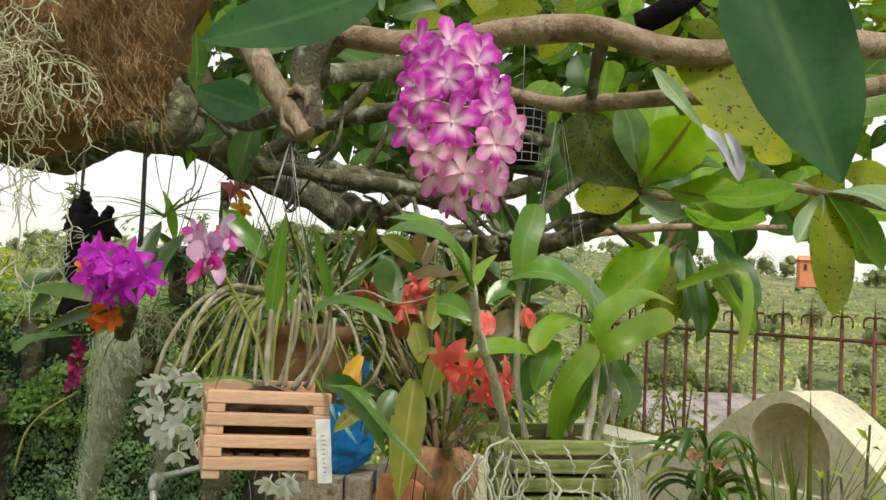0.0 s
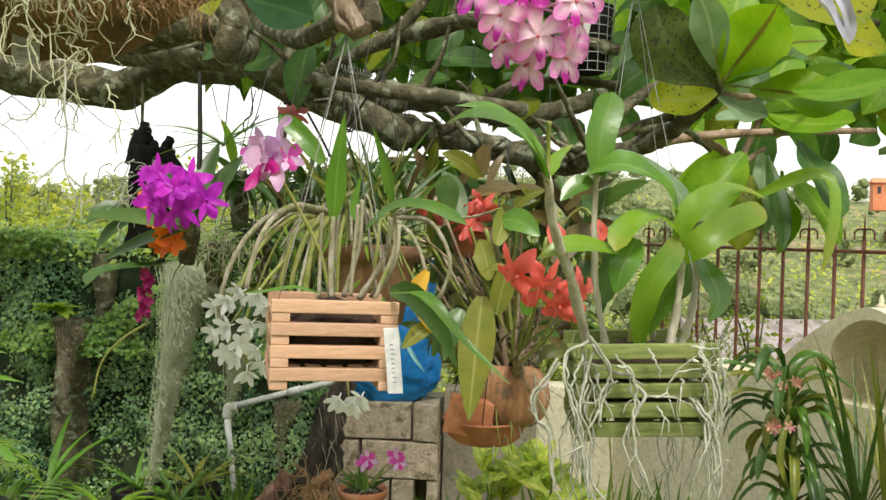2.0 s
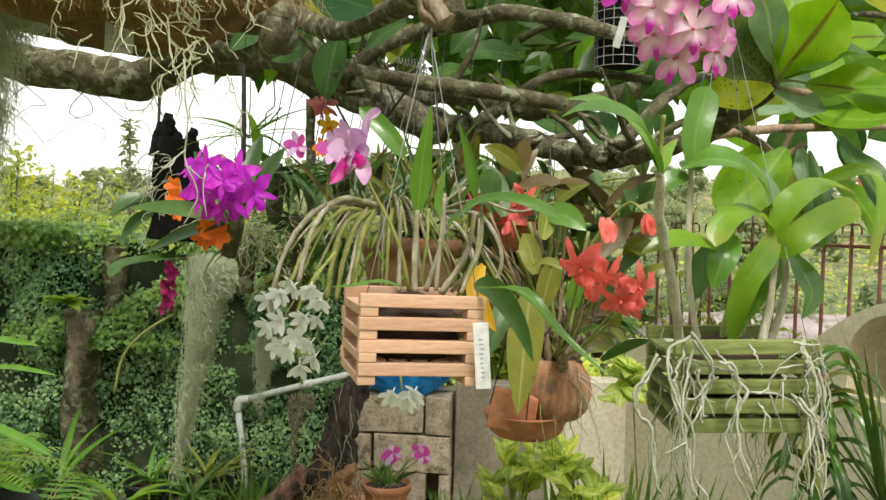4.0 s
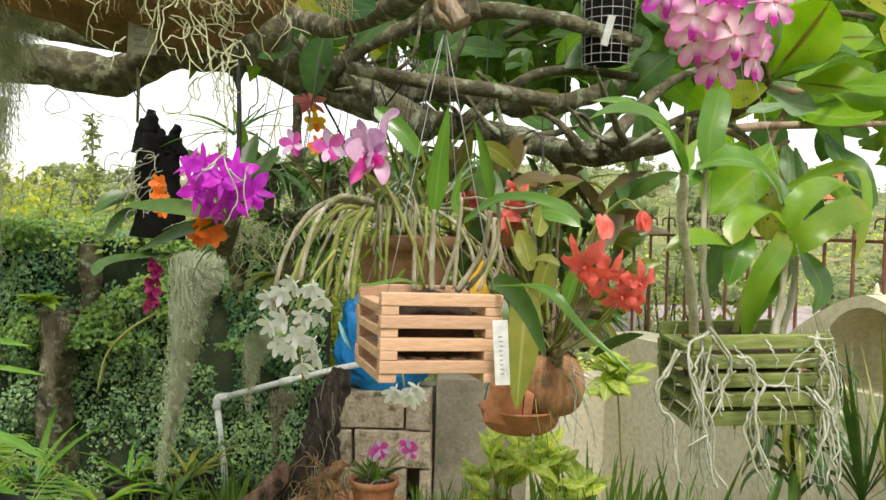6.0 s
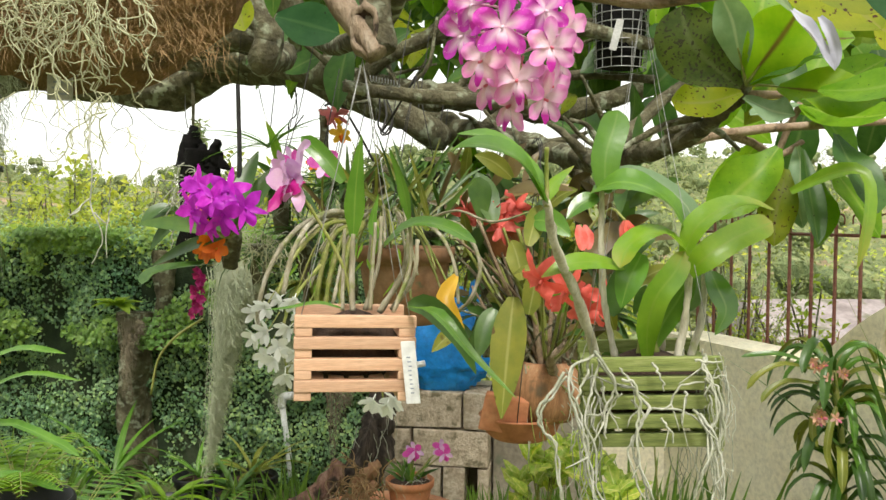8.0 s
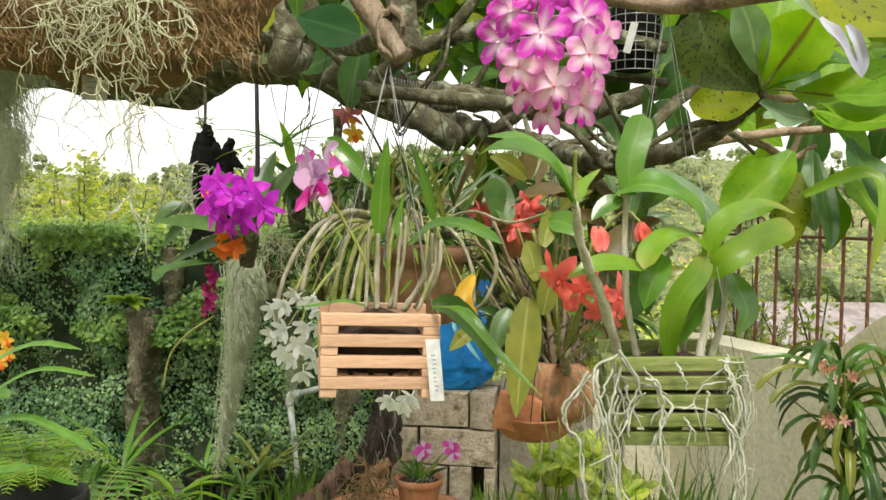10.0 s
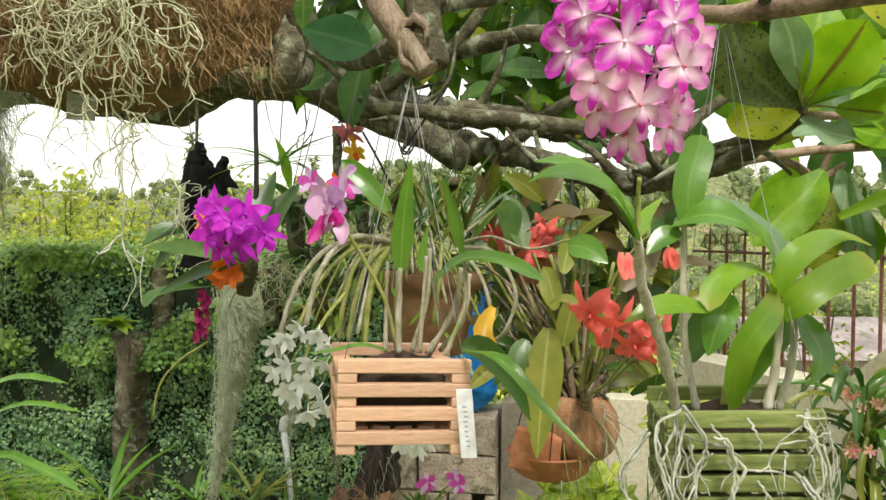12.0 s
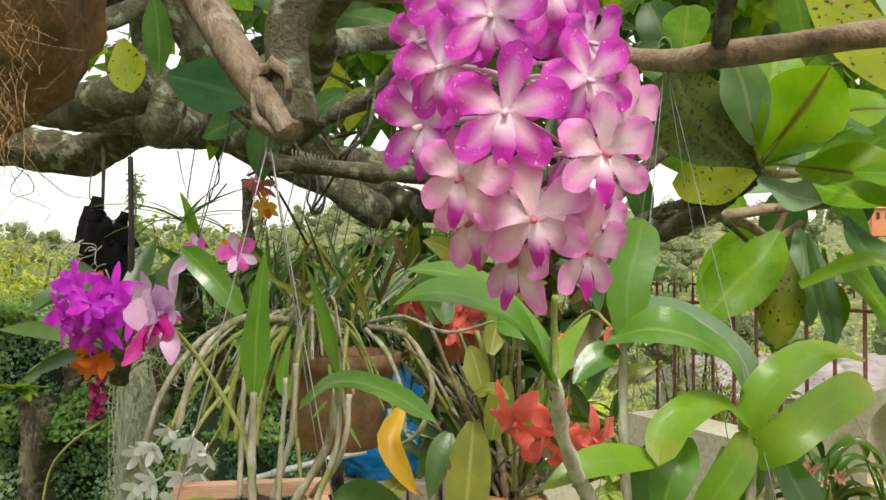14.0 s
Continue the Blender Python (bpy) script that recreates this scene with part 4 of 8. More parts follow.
limb("branch", [(1.073, 1.500, 2.090), (2.2, 2.2, 2.6), (0.6, 3.6, 3.2), (-1.6, 4.0, 2.9), (-2.95, 3.82, 2.1)], 0.03, 0.09, M_BARK, 24, 8, 0.2, 25)


def tl(base, tip, w, mat=L_TREE, drop=0.0, facing=(0, -1, 0.5), fold=0.16, wave=0.05, side=(0, 0, 0), shape="obovate", seed=0):
    leaf_part(tree, sag(base, tip, drop, 5, side), w * 0.82, mat, shape, facing, fold, wave, "leaf", 11, seed)


# knots, lichen-grown stubs and small twigs on the limbs
rng = random.Random(33)
for a, b in ((Vector((-0.314, 2.850, 1.803)), Vector((0.156, 2.250, 1.666))), (Vector((0.156, 2.250, 1.666)), Vector((0.390, 1.780, 1.748))), (Vector((-0.738, 3.150, 1.979)), Vector((-0.295, 2.850, 1.798))), (Vector((-0.464, 2.650, 1.896)), Vector((0.018, 2.750, 1.846))), (Vector((-1.034, 3.000, 2.089)), Vector((-0.464, 2.650, 1.896)))):
    for k in range(7):
        p = a.lerp(b, rng.random())
        d = Vector((rng.uniform(-1, 1), rng.uniform(-.8, .1), rng.uniform(-.3, 1))).normalized()
        L = rng.uniform(.06, .3)
        limb("twig", [p, p + d * L * .5 + rvec(.03), p + d * L + rvec(.05)], rng.uniform(.007, .015), .004, M_BARK, 8, 7, .5, k)
# rosette at the branch end
def rl(pts, w, mat=L_TREE, facing=(0, -1, .3), fold=.20, wave=.24, shape="obovate"):
    leaf_part(tree, pts, w, mat, shape, facing, fold, wave, "leaf", 13, w * 60)


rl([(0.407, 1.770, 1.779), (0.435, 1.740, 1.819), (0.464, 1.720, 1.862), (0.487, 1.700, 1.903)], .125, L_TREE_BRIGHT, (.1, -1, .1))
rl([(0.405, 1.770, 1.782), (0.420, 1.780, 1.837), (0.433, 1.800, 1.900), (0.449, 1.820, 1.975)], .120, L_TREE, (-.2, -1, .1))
# glossy sky reflection on this blade is painted by the pale leaf
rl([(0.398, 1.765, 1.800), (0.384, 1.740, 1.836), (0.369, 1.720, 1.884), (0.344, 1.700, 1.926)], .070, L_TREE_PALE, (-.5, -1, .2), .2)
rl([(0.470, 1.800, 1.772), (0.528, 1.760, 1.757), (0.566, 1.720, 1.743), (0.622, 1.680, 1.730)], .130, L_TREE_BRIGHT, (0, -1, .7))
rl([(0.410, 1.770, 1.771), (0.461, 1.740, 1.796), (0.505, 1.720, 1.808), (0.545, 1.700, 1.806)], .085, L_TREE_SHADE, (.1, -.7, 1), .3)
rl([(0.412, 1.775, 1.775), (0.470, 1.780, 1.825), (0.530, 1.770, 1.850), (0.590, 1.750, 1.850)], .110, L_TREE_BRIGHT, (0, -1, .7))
rl([(0.393, 1.770, 1.766), (0.346, 1.780, 1.811), (0.305, 1.800, 1.864), (0.290, 1.820, 1.934)], .140, L_TREE_OLIVE, (-.2, -1, .1))
rl([(0.398, 1.770, 1.758), (0.342, 1.740, 1.738), (0.293, 1.720, 1.733), (0.262, 1.700, 1.736)], .072, L_TREE_YELLOW, (0, -1, .3))
rl([(0.404, 1.780, 1.750), (0.450, 1.760, 1.722), (0.490, 1.750, 1.712)], .065, L_TREE_PALE, (0, -.8, .7))
rl([(0.405, 1.800, 1.752), (0.375, 1.850, 1.800), (0.350, 1.880, 1.860)], .11, L_TREE, (-.2, -1, .1))
for tip in ((0.384, 1.740, 1.836), (0.452, 1.730, 1.845), (0.425, 1.770, 1.850), (0.470, 1.800, 1.772)):
    limb("petiole", [(0.406, 1.772, 1.772), Vector((0.406, 1.768, 1.775)).lerp(Vector(tip), .55), tip], .0032, .0018, M_GREENCANE, 7, 6, .1, 3)
# second rosette
tl((0.632, 2.300, 1.806), (0.794, 2.200, 1.891), 0.13, L_TREE, 0, (0, -1, .6))
tl((0.632, 2.300, 1.806), (0.776, 2.100, 1.755), 0.16, L_TREE, 0.02, (0, -1, .8))
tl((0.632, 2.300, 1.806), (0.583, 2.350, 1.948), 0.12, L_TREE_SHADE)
tl((0.632, 2.300, 1.806), (0.725, 2.400, 1.984), 0.14, L_TREE)
tl((0.632, 2.300, 1.806), (0.496, 2.200, 1.766), 0.08, L_TREE_PALE, 0, (0, -.5, 1))
tl((0.632, 2.300, 1.799), (0.728, 2.200, 1.654), 0.12, L_TREE, -0.03, (.6, -1, .3), 0.3)
# hanging leaves under the twig
rl([(0.562, 2.200, 1.690), (0.519, 2.170, 1.637), (0.459, 2.150, 1.583), (0.398, 2.130, 1.518)], .125, L_TREE, (-.2, -1, .25))
rl([(0.591, 2.250, 1.642), (0.576, 2.220, 1.586), (0.557, 2.200, 1.525), (0.552, 2.180, 1.458)], .092, L_TREE_YELLOW, (-.1, -1, .1))
rl([(0.677, 2.300, 1.659), (0.669, 2.280, 1.596), (0.668, 2.250, 1.520), (0.651, 2.220, 1.452)], .085, L_TREE, (.7, -1, 0), .45, .3)
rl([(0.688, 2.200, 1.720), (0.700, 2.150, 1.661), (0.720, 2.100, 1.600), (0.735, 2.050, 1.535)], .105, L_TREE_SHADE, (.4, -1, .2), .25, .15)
rl([(0.707, 2.300, 1.650), (0.730, 2.250, 1.600), (0.755, 2.200, 1.540), (0.790, 2.200, 1.480)], .095, L_TREE, (.4, -1, .3))
rl([(0.628, 2.300, 1.700), (0.628, 2.260, 1.640), (0.615, 2.230, 1.570), (0.620, 2.200, 1.500)], .075, L_TREE_PALE, (-.4, -1, 0), .35, .25)
rl([(0.540, 2.320, 1.715), (0.500, 2.330, 1.650), (0.470, 2.320, 1.580), (0.460, 2.300, 1.520)], .110, L_TREE, (0, -1, .2))
tl((0.567, 2.100, 1.583), (0.680, 2.000, 1.413), 0.045, L_ORCHID_LIGHT, -0.12, (.5, -1, .4), 0.4, 0.05, (0.08, 0, 0), "strap")
tl((0.615, 2.200, 1.685), (0.629, 2.100, 1.464), 0.08, L_TREE_SHADE, 0, (.4, -1, 0), 0.4)
# leaves at the right end
tl((0.517, 1.700, 1.751), (0.650, 1.600, 1.756), 0.12, L_TREE, 0.01, (0, -1, .9))
tl((0.776, 1.750, 1.777), (0.865, 1.600, 1.710), 0.12, L_TREE_PALE, -0.02, (0, -.7, 1))
tl((0.771, 1.750, 1.771), (0.830, 1.650, 1.618), 0.11, L_TREE, -0.02, (.4, -1, .3), 0.3)
tl((0.765, 1.750, 1.765), (0.722, 1.600, 1.529), 0.105, L_TREE_YELLOW, -0.02, (0, -1, .3))
tl((0.760, 1.750, 1.770), (0.692, 1.700, 1.667), 0.06, L_TREE_PALE, 0, (-.4, -1, .3), 0.4)
tl((0.861, 1.900, 1.974), (0.982, 1.900, 2.043), 0.14, L_TREE)
tl((0.754, 1.900, 1.870), (0.668, 1.900, 1.903), 0.13, L_TREE_YELLOW)
tl((0.896, 2.000, 1.868), (1.037, 2.000, 1.836), 0.12, L_TREE_YELLOW)
limb("twig", [(0.646, 1.900, 1.802), (0.717, 1.800, 1.790), (0.776, 1.750, 1.771), (0.939, 1.700, 1.735)], 0.007, 0.010, M_BARK_SMOOTH, 10, 8, 0.2, 26)
# large near leaves
rl([(0.352, 0.960, 1.900), (0.366, 0.940, 1.830), (0.388, 0.905, 1.735), (0.405, 0.870, 1.650)], .135, L_TREE_NEAR, (-.25, -1, .3), .34, .16, "oval")
tl((0.301, 1.150, 1.866), (0.435, 1.100, 1.750), 0.10, L_TREE_YELLOW, 0, (0, -1, .2), 0.1)
rl([(0.242, 0.95, 1.776), (0.258, 0.94, 1.752), (0.272, 0.93, 1.731), (0.292, 0.93, 1.709)], .020, L_TREE_PALE, (-.4, -1, .3), .25, .05, "lance")
rl([(0.288, 0.93, 1.713), (0.300, 0.925, 1.694), (0.311, 0.92, 1.676), (0.324, 0.92, 1.656)], .017, L_CURL, (.5, -1, .2), .75, .25, "strap")
rl([(0.314, 0.93, 1.706), (0.320, 0.92, 1.690), (0.326, 0.92, 1.672), (0.325, 0.92, 1.655)], .013, L_CURL, (-.4, -1, .2), .70, .25, "strap")
rl([(0.752, 1.70, 1.912), (0.760, 1.69, 1.880), (0.756, 1.68, 1.850), (0.748, 1.68, 1.825)], .055, L_TREE_RED, (.3, -1, .2), .25, .2, "oval")
rl([(-0.044, 0.8, 1.79), (-0.086, 0.76, 1.756), (-0.125, 0.73, 1.73), (-0.163, 0.7, 1.708)], .060, L_TREE_NEAR, (0, -1, .1), .15, .1, "oval")
tl((0.390, 1.500, 1.960), (0.504, 1.350, 1.781), 0.16, L_TREE_YELLOW, 0.0, (0, -1, .2), 0.1)
tl((0.042, 1.500, 2.001), (0.159, 1.400, 1.996), 0.07, L_TREE_YELLOW, 0.0, (0, -1, .3))
rl([(-0.430, 1.500, 1.960), (-0.424, 1.500, 1.905), (-0.424, 1.500, 1.858)], .040, L_TREE_SHADE, (0, -1, .2), .2, .06, "oval")
rl([(-0.455, 1.600, 1.885), (-0.400, 1.600, 1.870), (-0.335, 1.600, 1.850)], .085, L_TREE_NEAR, (0, -1, .2), .12, .06)
limb("branch", [(-0.743, 1.750, 1.979), (-0.684, 1.800, 2.013), (-0.629, 1.850, 2.058), (-0.580, 1.900, 2.123)], .022, .018, M_BARK, 20, 10, .3, 61)
limb("branch", [(-0.987, 2.300, 1.984), (-0.805, 2.200, 1.992), (-0.667, 2.200, 1.983)], .05, .05, M_BARK, 20, 12, .3, 62)
tl((-0.619, 1.800, 1.995), (-0.576, 1.750, 1.893), 0.075, L_TREE_YELLOW, 0.0, (.2, -1, 0), 0.2)
tl((-0.649, 1.800, 2.014), (-0.659, 1.800, 1.986), 0.03, L_BRIGHT, 0.0, (.2, -1, 0), 0.2)
limb("branch", [(-0.640, 1.920, 2.060), (-0.611, 1.900, 1.970), (-0.582, 1.890, 1.933), (-0.576, 1.890, 1.898), (-0.596, 1.910, 1.862), (-0.650, 2.200, 1.930)], .026, .034, M_BARK, 40, 14, .2, 63)

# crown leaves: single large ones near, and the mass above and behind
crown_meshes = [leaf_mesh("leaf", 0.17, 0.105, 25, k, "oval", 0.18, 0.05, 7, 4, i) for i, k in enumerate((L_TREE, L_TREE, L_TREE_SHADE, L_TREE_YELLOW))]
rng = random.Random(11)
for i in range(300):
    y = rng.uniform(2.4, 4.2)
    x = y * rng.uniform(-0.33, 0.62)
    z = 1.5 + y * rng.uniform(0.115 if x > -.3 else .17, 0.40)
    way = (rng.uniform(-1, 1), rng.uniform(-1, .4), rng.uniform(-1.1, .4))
    # left of x 0.45 mostly the shaded copy, painting the dark under the canopy
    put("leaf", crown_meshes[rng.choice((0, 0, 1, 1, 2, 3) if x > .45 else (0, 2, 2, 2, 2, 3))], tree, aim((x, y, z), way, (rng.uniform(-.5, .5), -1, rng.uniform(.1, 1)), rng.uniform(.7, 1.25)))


def crown_over(r):
    """The canopy overhead, out to all sides; its unseen front leaves are added for shade."""
    x, y = r.uniform(-6.0, 5.5), 0.5 + 6.0 * r.random() ** .6
    # thinned by hand where sun should reach the bed, ivy and cream wall
    while ((-1.9 < x < 0.9 and 2.3 < y < 3.8) or (x < -.5 and 2.7 < y < 4.7) or (-.4 < x < 2.8 and y < 4.2)) and r.random() < .78:
        x, y = r.uniform(-6.0, 5.5), 0.5 + 6.0 * r.random() ** .6
    return (x, y, r.uniform(2.55, 3.5) + 0.06 * y), (r.uniform(-.7, .7), r.uniform(-1, .2), r.uniform(.2, 1))


def crown_behind(r):
    """The hanging skirts of the crown behind the limbs."""
    y = r.uniform(3.6, 6.4)
    s = r.uniform(-.36, .95)
    while noise.noise(Vector((s * 9, 4, 2))) > .28 and s > .1:
        s = r.uniform(-.36, .95)
    low = .165 if s > -.12 else .20
    if s > .42:
        low = .09
    e = low + (.52 - low) * r.random() ** 1.15
    return (y * s, y, 1.5 + y * e), (r.uniform(-.7, .7), -1, r.uniform(.0, .8))


v, f, u = scatter_leaves(3900, crown_over, 0.17, 0.62, 0.35, 12)
joined("crown", v, f, L_CROWN, tree, u)["kind"] = "stuff"
# left skirts take the leaf with shade painted in, the right ones the plain leaf
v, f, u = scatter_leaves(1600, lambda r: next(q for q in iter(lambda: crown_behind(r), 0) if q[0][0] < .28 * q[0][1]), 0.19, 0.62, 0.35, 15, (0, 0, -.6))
joined("crown", v, f, L_CROWN_SHADED, tree, u)["kind"] = "stuff"
v, f, u = scatter_leaves(1500, lambda r: next(q for q in iter(lambda: crown_behind(r), 0) if q[0][0] > .22 * q[0][1]), 0.19, 0.62, 0.35, 13, (0, 0, -.6))
joined("crown", v, f, L_CROWN, tree, u)["kind"] = "stuff"
rng = random.Random(14)
for i in range(34):
    y = rng.uniform(3.0, 5.0)
    x = y * rng.uniform(-.3, .7)
    a = Vector((x, y, 1.5 + y * rng.uniform(.2, .45)))
    b = a + Vector((rng.uniform(-.6, .6), rng.uniform(-.4, .2), rng.uniform(-.35, .25)))
    limb("twig", sag(a, b, rng.uniform(-.05, .05)), .014, .006, M_BARK, 8, 6, .3, 40 + i)

# ---- flowers ----
FLOWER = {}


def flower_kind(kind, petal, sepal, lip, column, L, W, sw, ruffle, bend=-12, form="petal", lipw=1.0):
    FLOWER[kind] = (
        leaf_mesh("petal", L, W, bend, petal, form, 0.10, ruffle, 17 if form == "spoon" else 7, 6 if form == "spoon" else 4, 1),
        leaf_mesh("sepal", L * 1.04, W * sw, bend, sepal, form, 0.12, ruffle * 0.5, 17 if form == "spoon" else 7, 6 if form == "spoon" else 4, 2),
        leaf_mesh("lip", L * 0.95, W * lipw, 55, lip, "petal", -0.45, ruffle * 1.2, 7, 4, 3),
        mesh_of("flower", tube(bmesh.new(), [(0, 0, -L * .55), (0, 0, -L * .1), (0, -L * .08, L * .18)], L * .04, L * .055, 6, 6), column),
    )


flower_kind("foxtail", P_VANDA, P_VANDA, P_VANDA_LIP, P_VANDA_LIP, 0.0285, 0.0190, 0.82, 0.30, 6, "spoon", 0.62)
flower_kind("foxtail_pale", P_VANDA_PALE, P_VANDA_PALE, P_VANDA_LIP, P_SALMON, 0.0285, 0.0195, 0.82, 0.30, 6, "spoon", 0.55)
flower_kind("magenta", P_PURPLE, P_PURPLE, P_PURPLE, P_PURPLE, 0.052, 0.029, 0.55, 0.4, 4, "narrow")
flower_kind("lilac", P_PINK, P_PINK, P_LIP, P_PINK, 0.050, 0.042, 0.62, 0.35)
flower_kind("coral", P_CORAL, P_CORAL, P_CORAL, P_CORAL, 0.056, 0.029, 0.6, 0.6, 60, "narrow")
flower_kind("orange", P_ORANGE, P_ORANGE, P_ORANGE, P_GOLD, 0.030, 0.022, 0.7, 0.2)
flower_kind("white", P_WHITE, P_WHITE, P_WHITE, P_WHITE, 0.030, 0.017, 0.75, 0.12)
flower_kind("wine", P_WINE, P_WINE, P_WINE, P_WINE, 0.017, 0.015, 0.8, 0.1)
flower_kind("salmon", P_SALMON, P_SALMON, P_GOLD, P_SALMON, 0.045, 0.026, 0.6, 0.2)
flower_kind("gold", P_GOLD, P_GOLD, P_ORANGE, P_GOLD, 0.035, 0.024, 0.7, 0.2)
flower_kind("brown", P_BROWN, P_BROWN, P_SALMON, P_GOLD, 0.021, 0.010, 0.8, 0.1)
flower_kind("smallpink", P_HOTPINK, P_PINK, P_HOTPINK, P_HOTPINK, 0.034, 0.024, 0.7, 0.15)


def flower(parent, kind, at, facing=(0, -1, 0), turn=0.0, scale=1.0, cup=12.0):
    """One bloom: two petals, three sepals and a lip round a column."""
    petal, sepal, lip, col = FLOWER[kind]
    z = Vector(facing).normalized()
    up = Vector((0, 0, 1)) - z * z.z
    up = up.normalized() if up.length > 0.05 else Vector((0, 1, 0))
    x = up.cross(z)
    m = Matrix.Translation(at) @ Matrix((x, up, z)).transposed().to_4x4() @ pose(0, 0, 0, 0, 0, turn) @ Matrix.Scale(scale, 4)
    ob = put("flower", col, parent, m)
    for nm, me, a, tilt in (("sepal", sepal, 0, cup - 4), ("petal", petal, 68, cup), ("petal", petal, -68, cup), ("sepal", sepal, 135, cup - 8), ("sepal", sepal, -135, cup - 8), ("lip", lip, 180, cup + 26)):
        put(nm, me, ob, m @ pose(0, 0, 0, 0, 0, a + rnd(-7, 7)) @ pose(0, 0, 0, tilt + rnd(-8, 8), rnd(-8, 8), 0))
    return ob


def hang_wires(name, top, corners, r, label, mat=M_WIRE):
    """Wires from one loop to the corners of a hanging pot."""
    th = thing(name, top, label, "wire hanger", "wire hangers")
    bm = bmesh.new()
    t = Vector(top)
    tube(bm, [t + Vector((0.006 * math.sin(a), 0, 0.012 + 0.010 * math.cos(a))) for a in [k * 0.7 for k in range(10)]], r, r, 20, 5)
    part("loop", bm, mat, th)
    for c in corners:
        part("wire", tube(bmesh.new(), sag(t, c, 0.004), r, r, 6, 5), mat, th)
    return th


# ---- slatted hanging baskets ----
def slat_basket(name, a, b, depth, levels, slat_h, pitch, thick, mat, label, bottom=True, end=1.25):
    """Slats laid crosswise in turn; a and b: the upper front corners."""
    a, b = Vector(a), Vector(b)
    x = (b - a).normalized()
    w = (b - a).length
    y = Vector((0, 0, 1)).cross(x).normalized()
    zz = x.cross(y)
    m = Matrix.Translation(a) @ Matrix((x, y, zz)).transposed().to_4x4()
    th = thing(name, a.lerp(b, .5) + y * depth * .5 - zz * levels * pitch, label, "hanging basket", "slatted baskets")
    fr = mesh_of("slat", box(bmesh.new(), (-0.001, 0, -slat_h), (w + 0.001, thick, 0), None, 0.0016), mat, False)
    sd = mesh_of("slat", box(bmesh.new(), (0, 0.0015, -(pitch - slat_h) + 0.0004), (thick * end, depth - 0.0015, 0.0004), None, 0.0016), mat, False)
    bt = mesh_of("slat", box(bmesh.new(), (0, 0.024, -(pitch - slat_h) + 0.0004), (thick * 1.25, depth - 0.024, 0.0004), None, 0.0016), mat, False)
    for i in range(levels):
        z = -i * pitch
        for dy in (0.0, depth - thick):
            put("slat", fr, th, m @ pose(rnd(-.0015, .0015), dy + rnd(-.001, .001), z, 0, 0, rnd(-.4, .4)))
        for dx in (0.0, w - thick * end):
            put("slat", sd, th, m @ pose(dx, rnd(-.002, .002), z - slat_h, 0, 0, rnd(-.3, .3)))
    if bottom:
        for i in range(5):
            put("slat", bt, th, m @ pose(w * (0.12 + 0.17 * i), 0, 0.0035 - (levels - 1) * pitch - slat_h * 0.2, 0, 0, 0))
    bm = bmesh.new()
    bmesh.ops.create_icosphere(bm, subdivisions=3, radius=1.0)
    for v in bm.verts:
        q = Vector((v.co.x * w * .42, v.co.y * depth * .40, v.co.z * levels * pitch * .46))
        f = 1 + .12 * noise.noise(v.co * 4)
        v.co = m @ (q * f + Vector((w / 2, depth / 2, -levels * pitch * .47)))
    part("bark_filling", bm, M_SOIL, th, "dark bark and charcoal filling")
    return th, m, w


ca, cb = (-0.264, 1.145, 1.390), (-0.114, 1.195, 1.387)
cedar, cedar_m, cedar_w = slat_basket("cedar_basket", ca, cb, 0.163, 4, 0.0160, 0.0282, 0.016, M_CEDAR, "new cedar slat basket hanging on thin wires", True, 1.4)


def cane(parent, pts, r, mat=M_CANE, name="cane", n=12):
    return tube_part(name, pts, r, r * 0.75, mat, parent, n * 2, 8, 0.42, rnd(0, 50))


cedar_plant = thing("basket_orchid", cedar_m @ Vector((.075, .075, -.01)), "leafy orchid with pale canes in the cedar basket", "orchid")
cane(cedar_plant, [(-0.208, 1.220, 1.390), (-0.209, 1.220, 1.432), (-0.207, 1.220, 1.495)], 0.0045)
cane(cedar_plant, [(-0.195, 1.240, 1.389), (-0.176, 1.240, 1.455), (-0.175, 1.250, 1.519)], 0.0035)
cane(cedar_plant, [(-0.175, 1.240, 1.386), (-0.143, 1.240, 1.440), (-0.133, 1.240, 1.496)], 0.0045)
cane(cedar_plant, [(-0.162, 1.260, 1.388), (-0.132, 1.260, 1.431), (-0.127, 1.270, 1.487)], 0.0035)
cane(cedar_plant, [(-0.233, 1.260, 1.385), (-0.235, 1.270, 1.444), (-0.236, 1.280, 1.501)], 0.003)
cane(cedar_plant, [(-0.178, 1.200, 1.393), (-0.175, 1.200, 1.449), (-0.171, 1.200, 1.511)], 0.003)
cane(cedar_plant, [(-0.147, 1.200, 1.391), (-0.124, 1.200, 1.451), (-0.124, 1.200, 1.505)], 0.003)
leaf_part(cedar_plant, [(-0.207, 1.220, 1.491), (-0.201, 1.210, 1.558), (-0.191, 1.200, 1.627)], 0.032, L_ORCHID, "lance", (.2, -1, .1), 0.25)
leaf_part(cedar_plant, [(-0.132, 1.240, 1.512), (-0.142, 1.230, 1.567), (-0.158, 1.220, 1.613)], 0.020, L_ORCHID, "lance", (-.4, -1, .1), 0.3)
leaf_part(cedar_plant, [(-0.229, 1.250, 1.567), (-0.259, 1.250, 1.603), (-0.294, 1.260, 1.632)], 0.026, L_ORCHID, "strap", (-.2, -1, .6), 0.25)
leaf_part(cedar_plant, [(-0.168, 1.240, 1.479), (-0.125, 1.200, 1.508), (-0.073, 1.150, 1.508), (-0.026, 1.120, 1.487)], 0.022, L_ORCHID, "strap", (.2, -1, .8), 0.3)
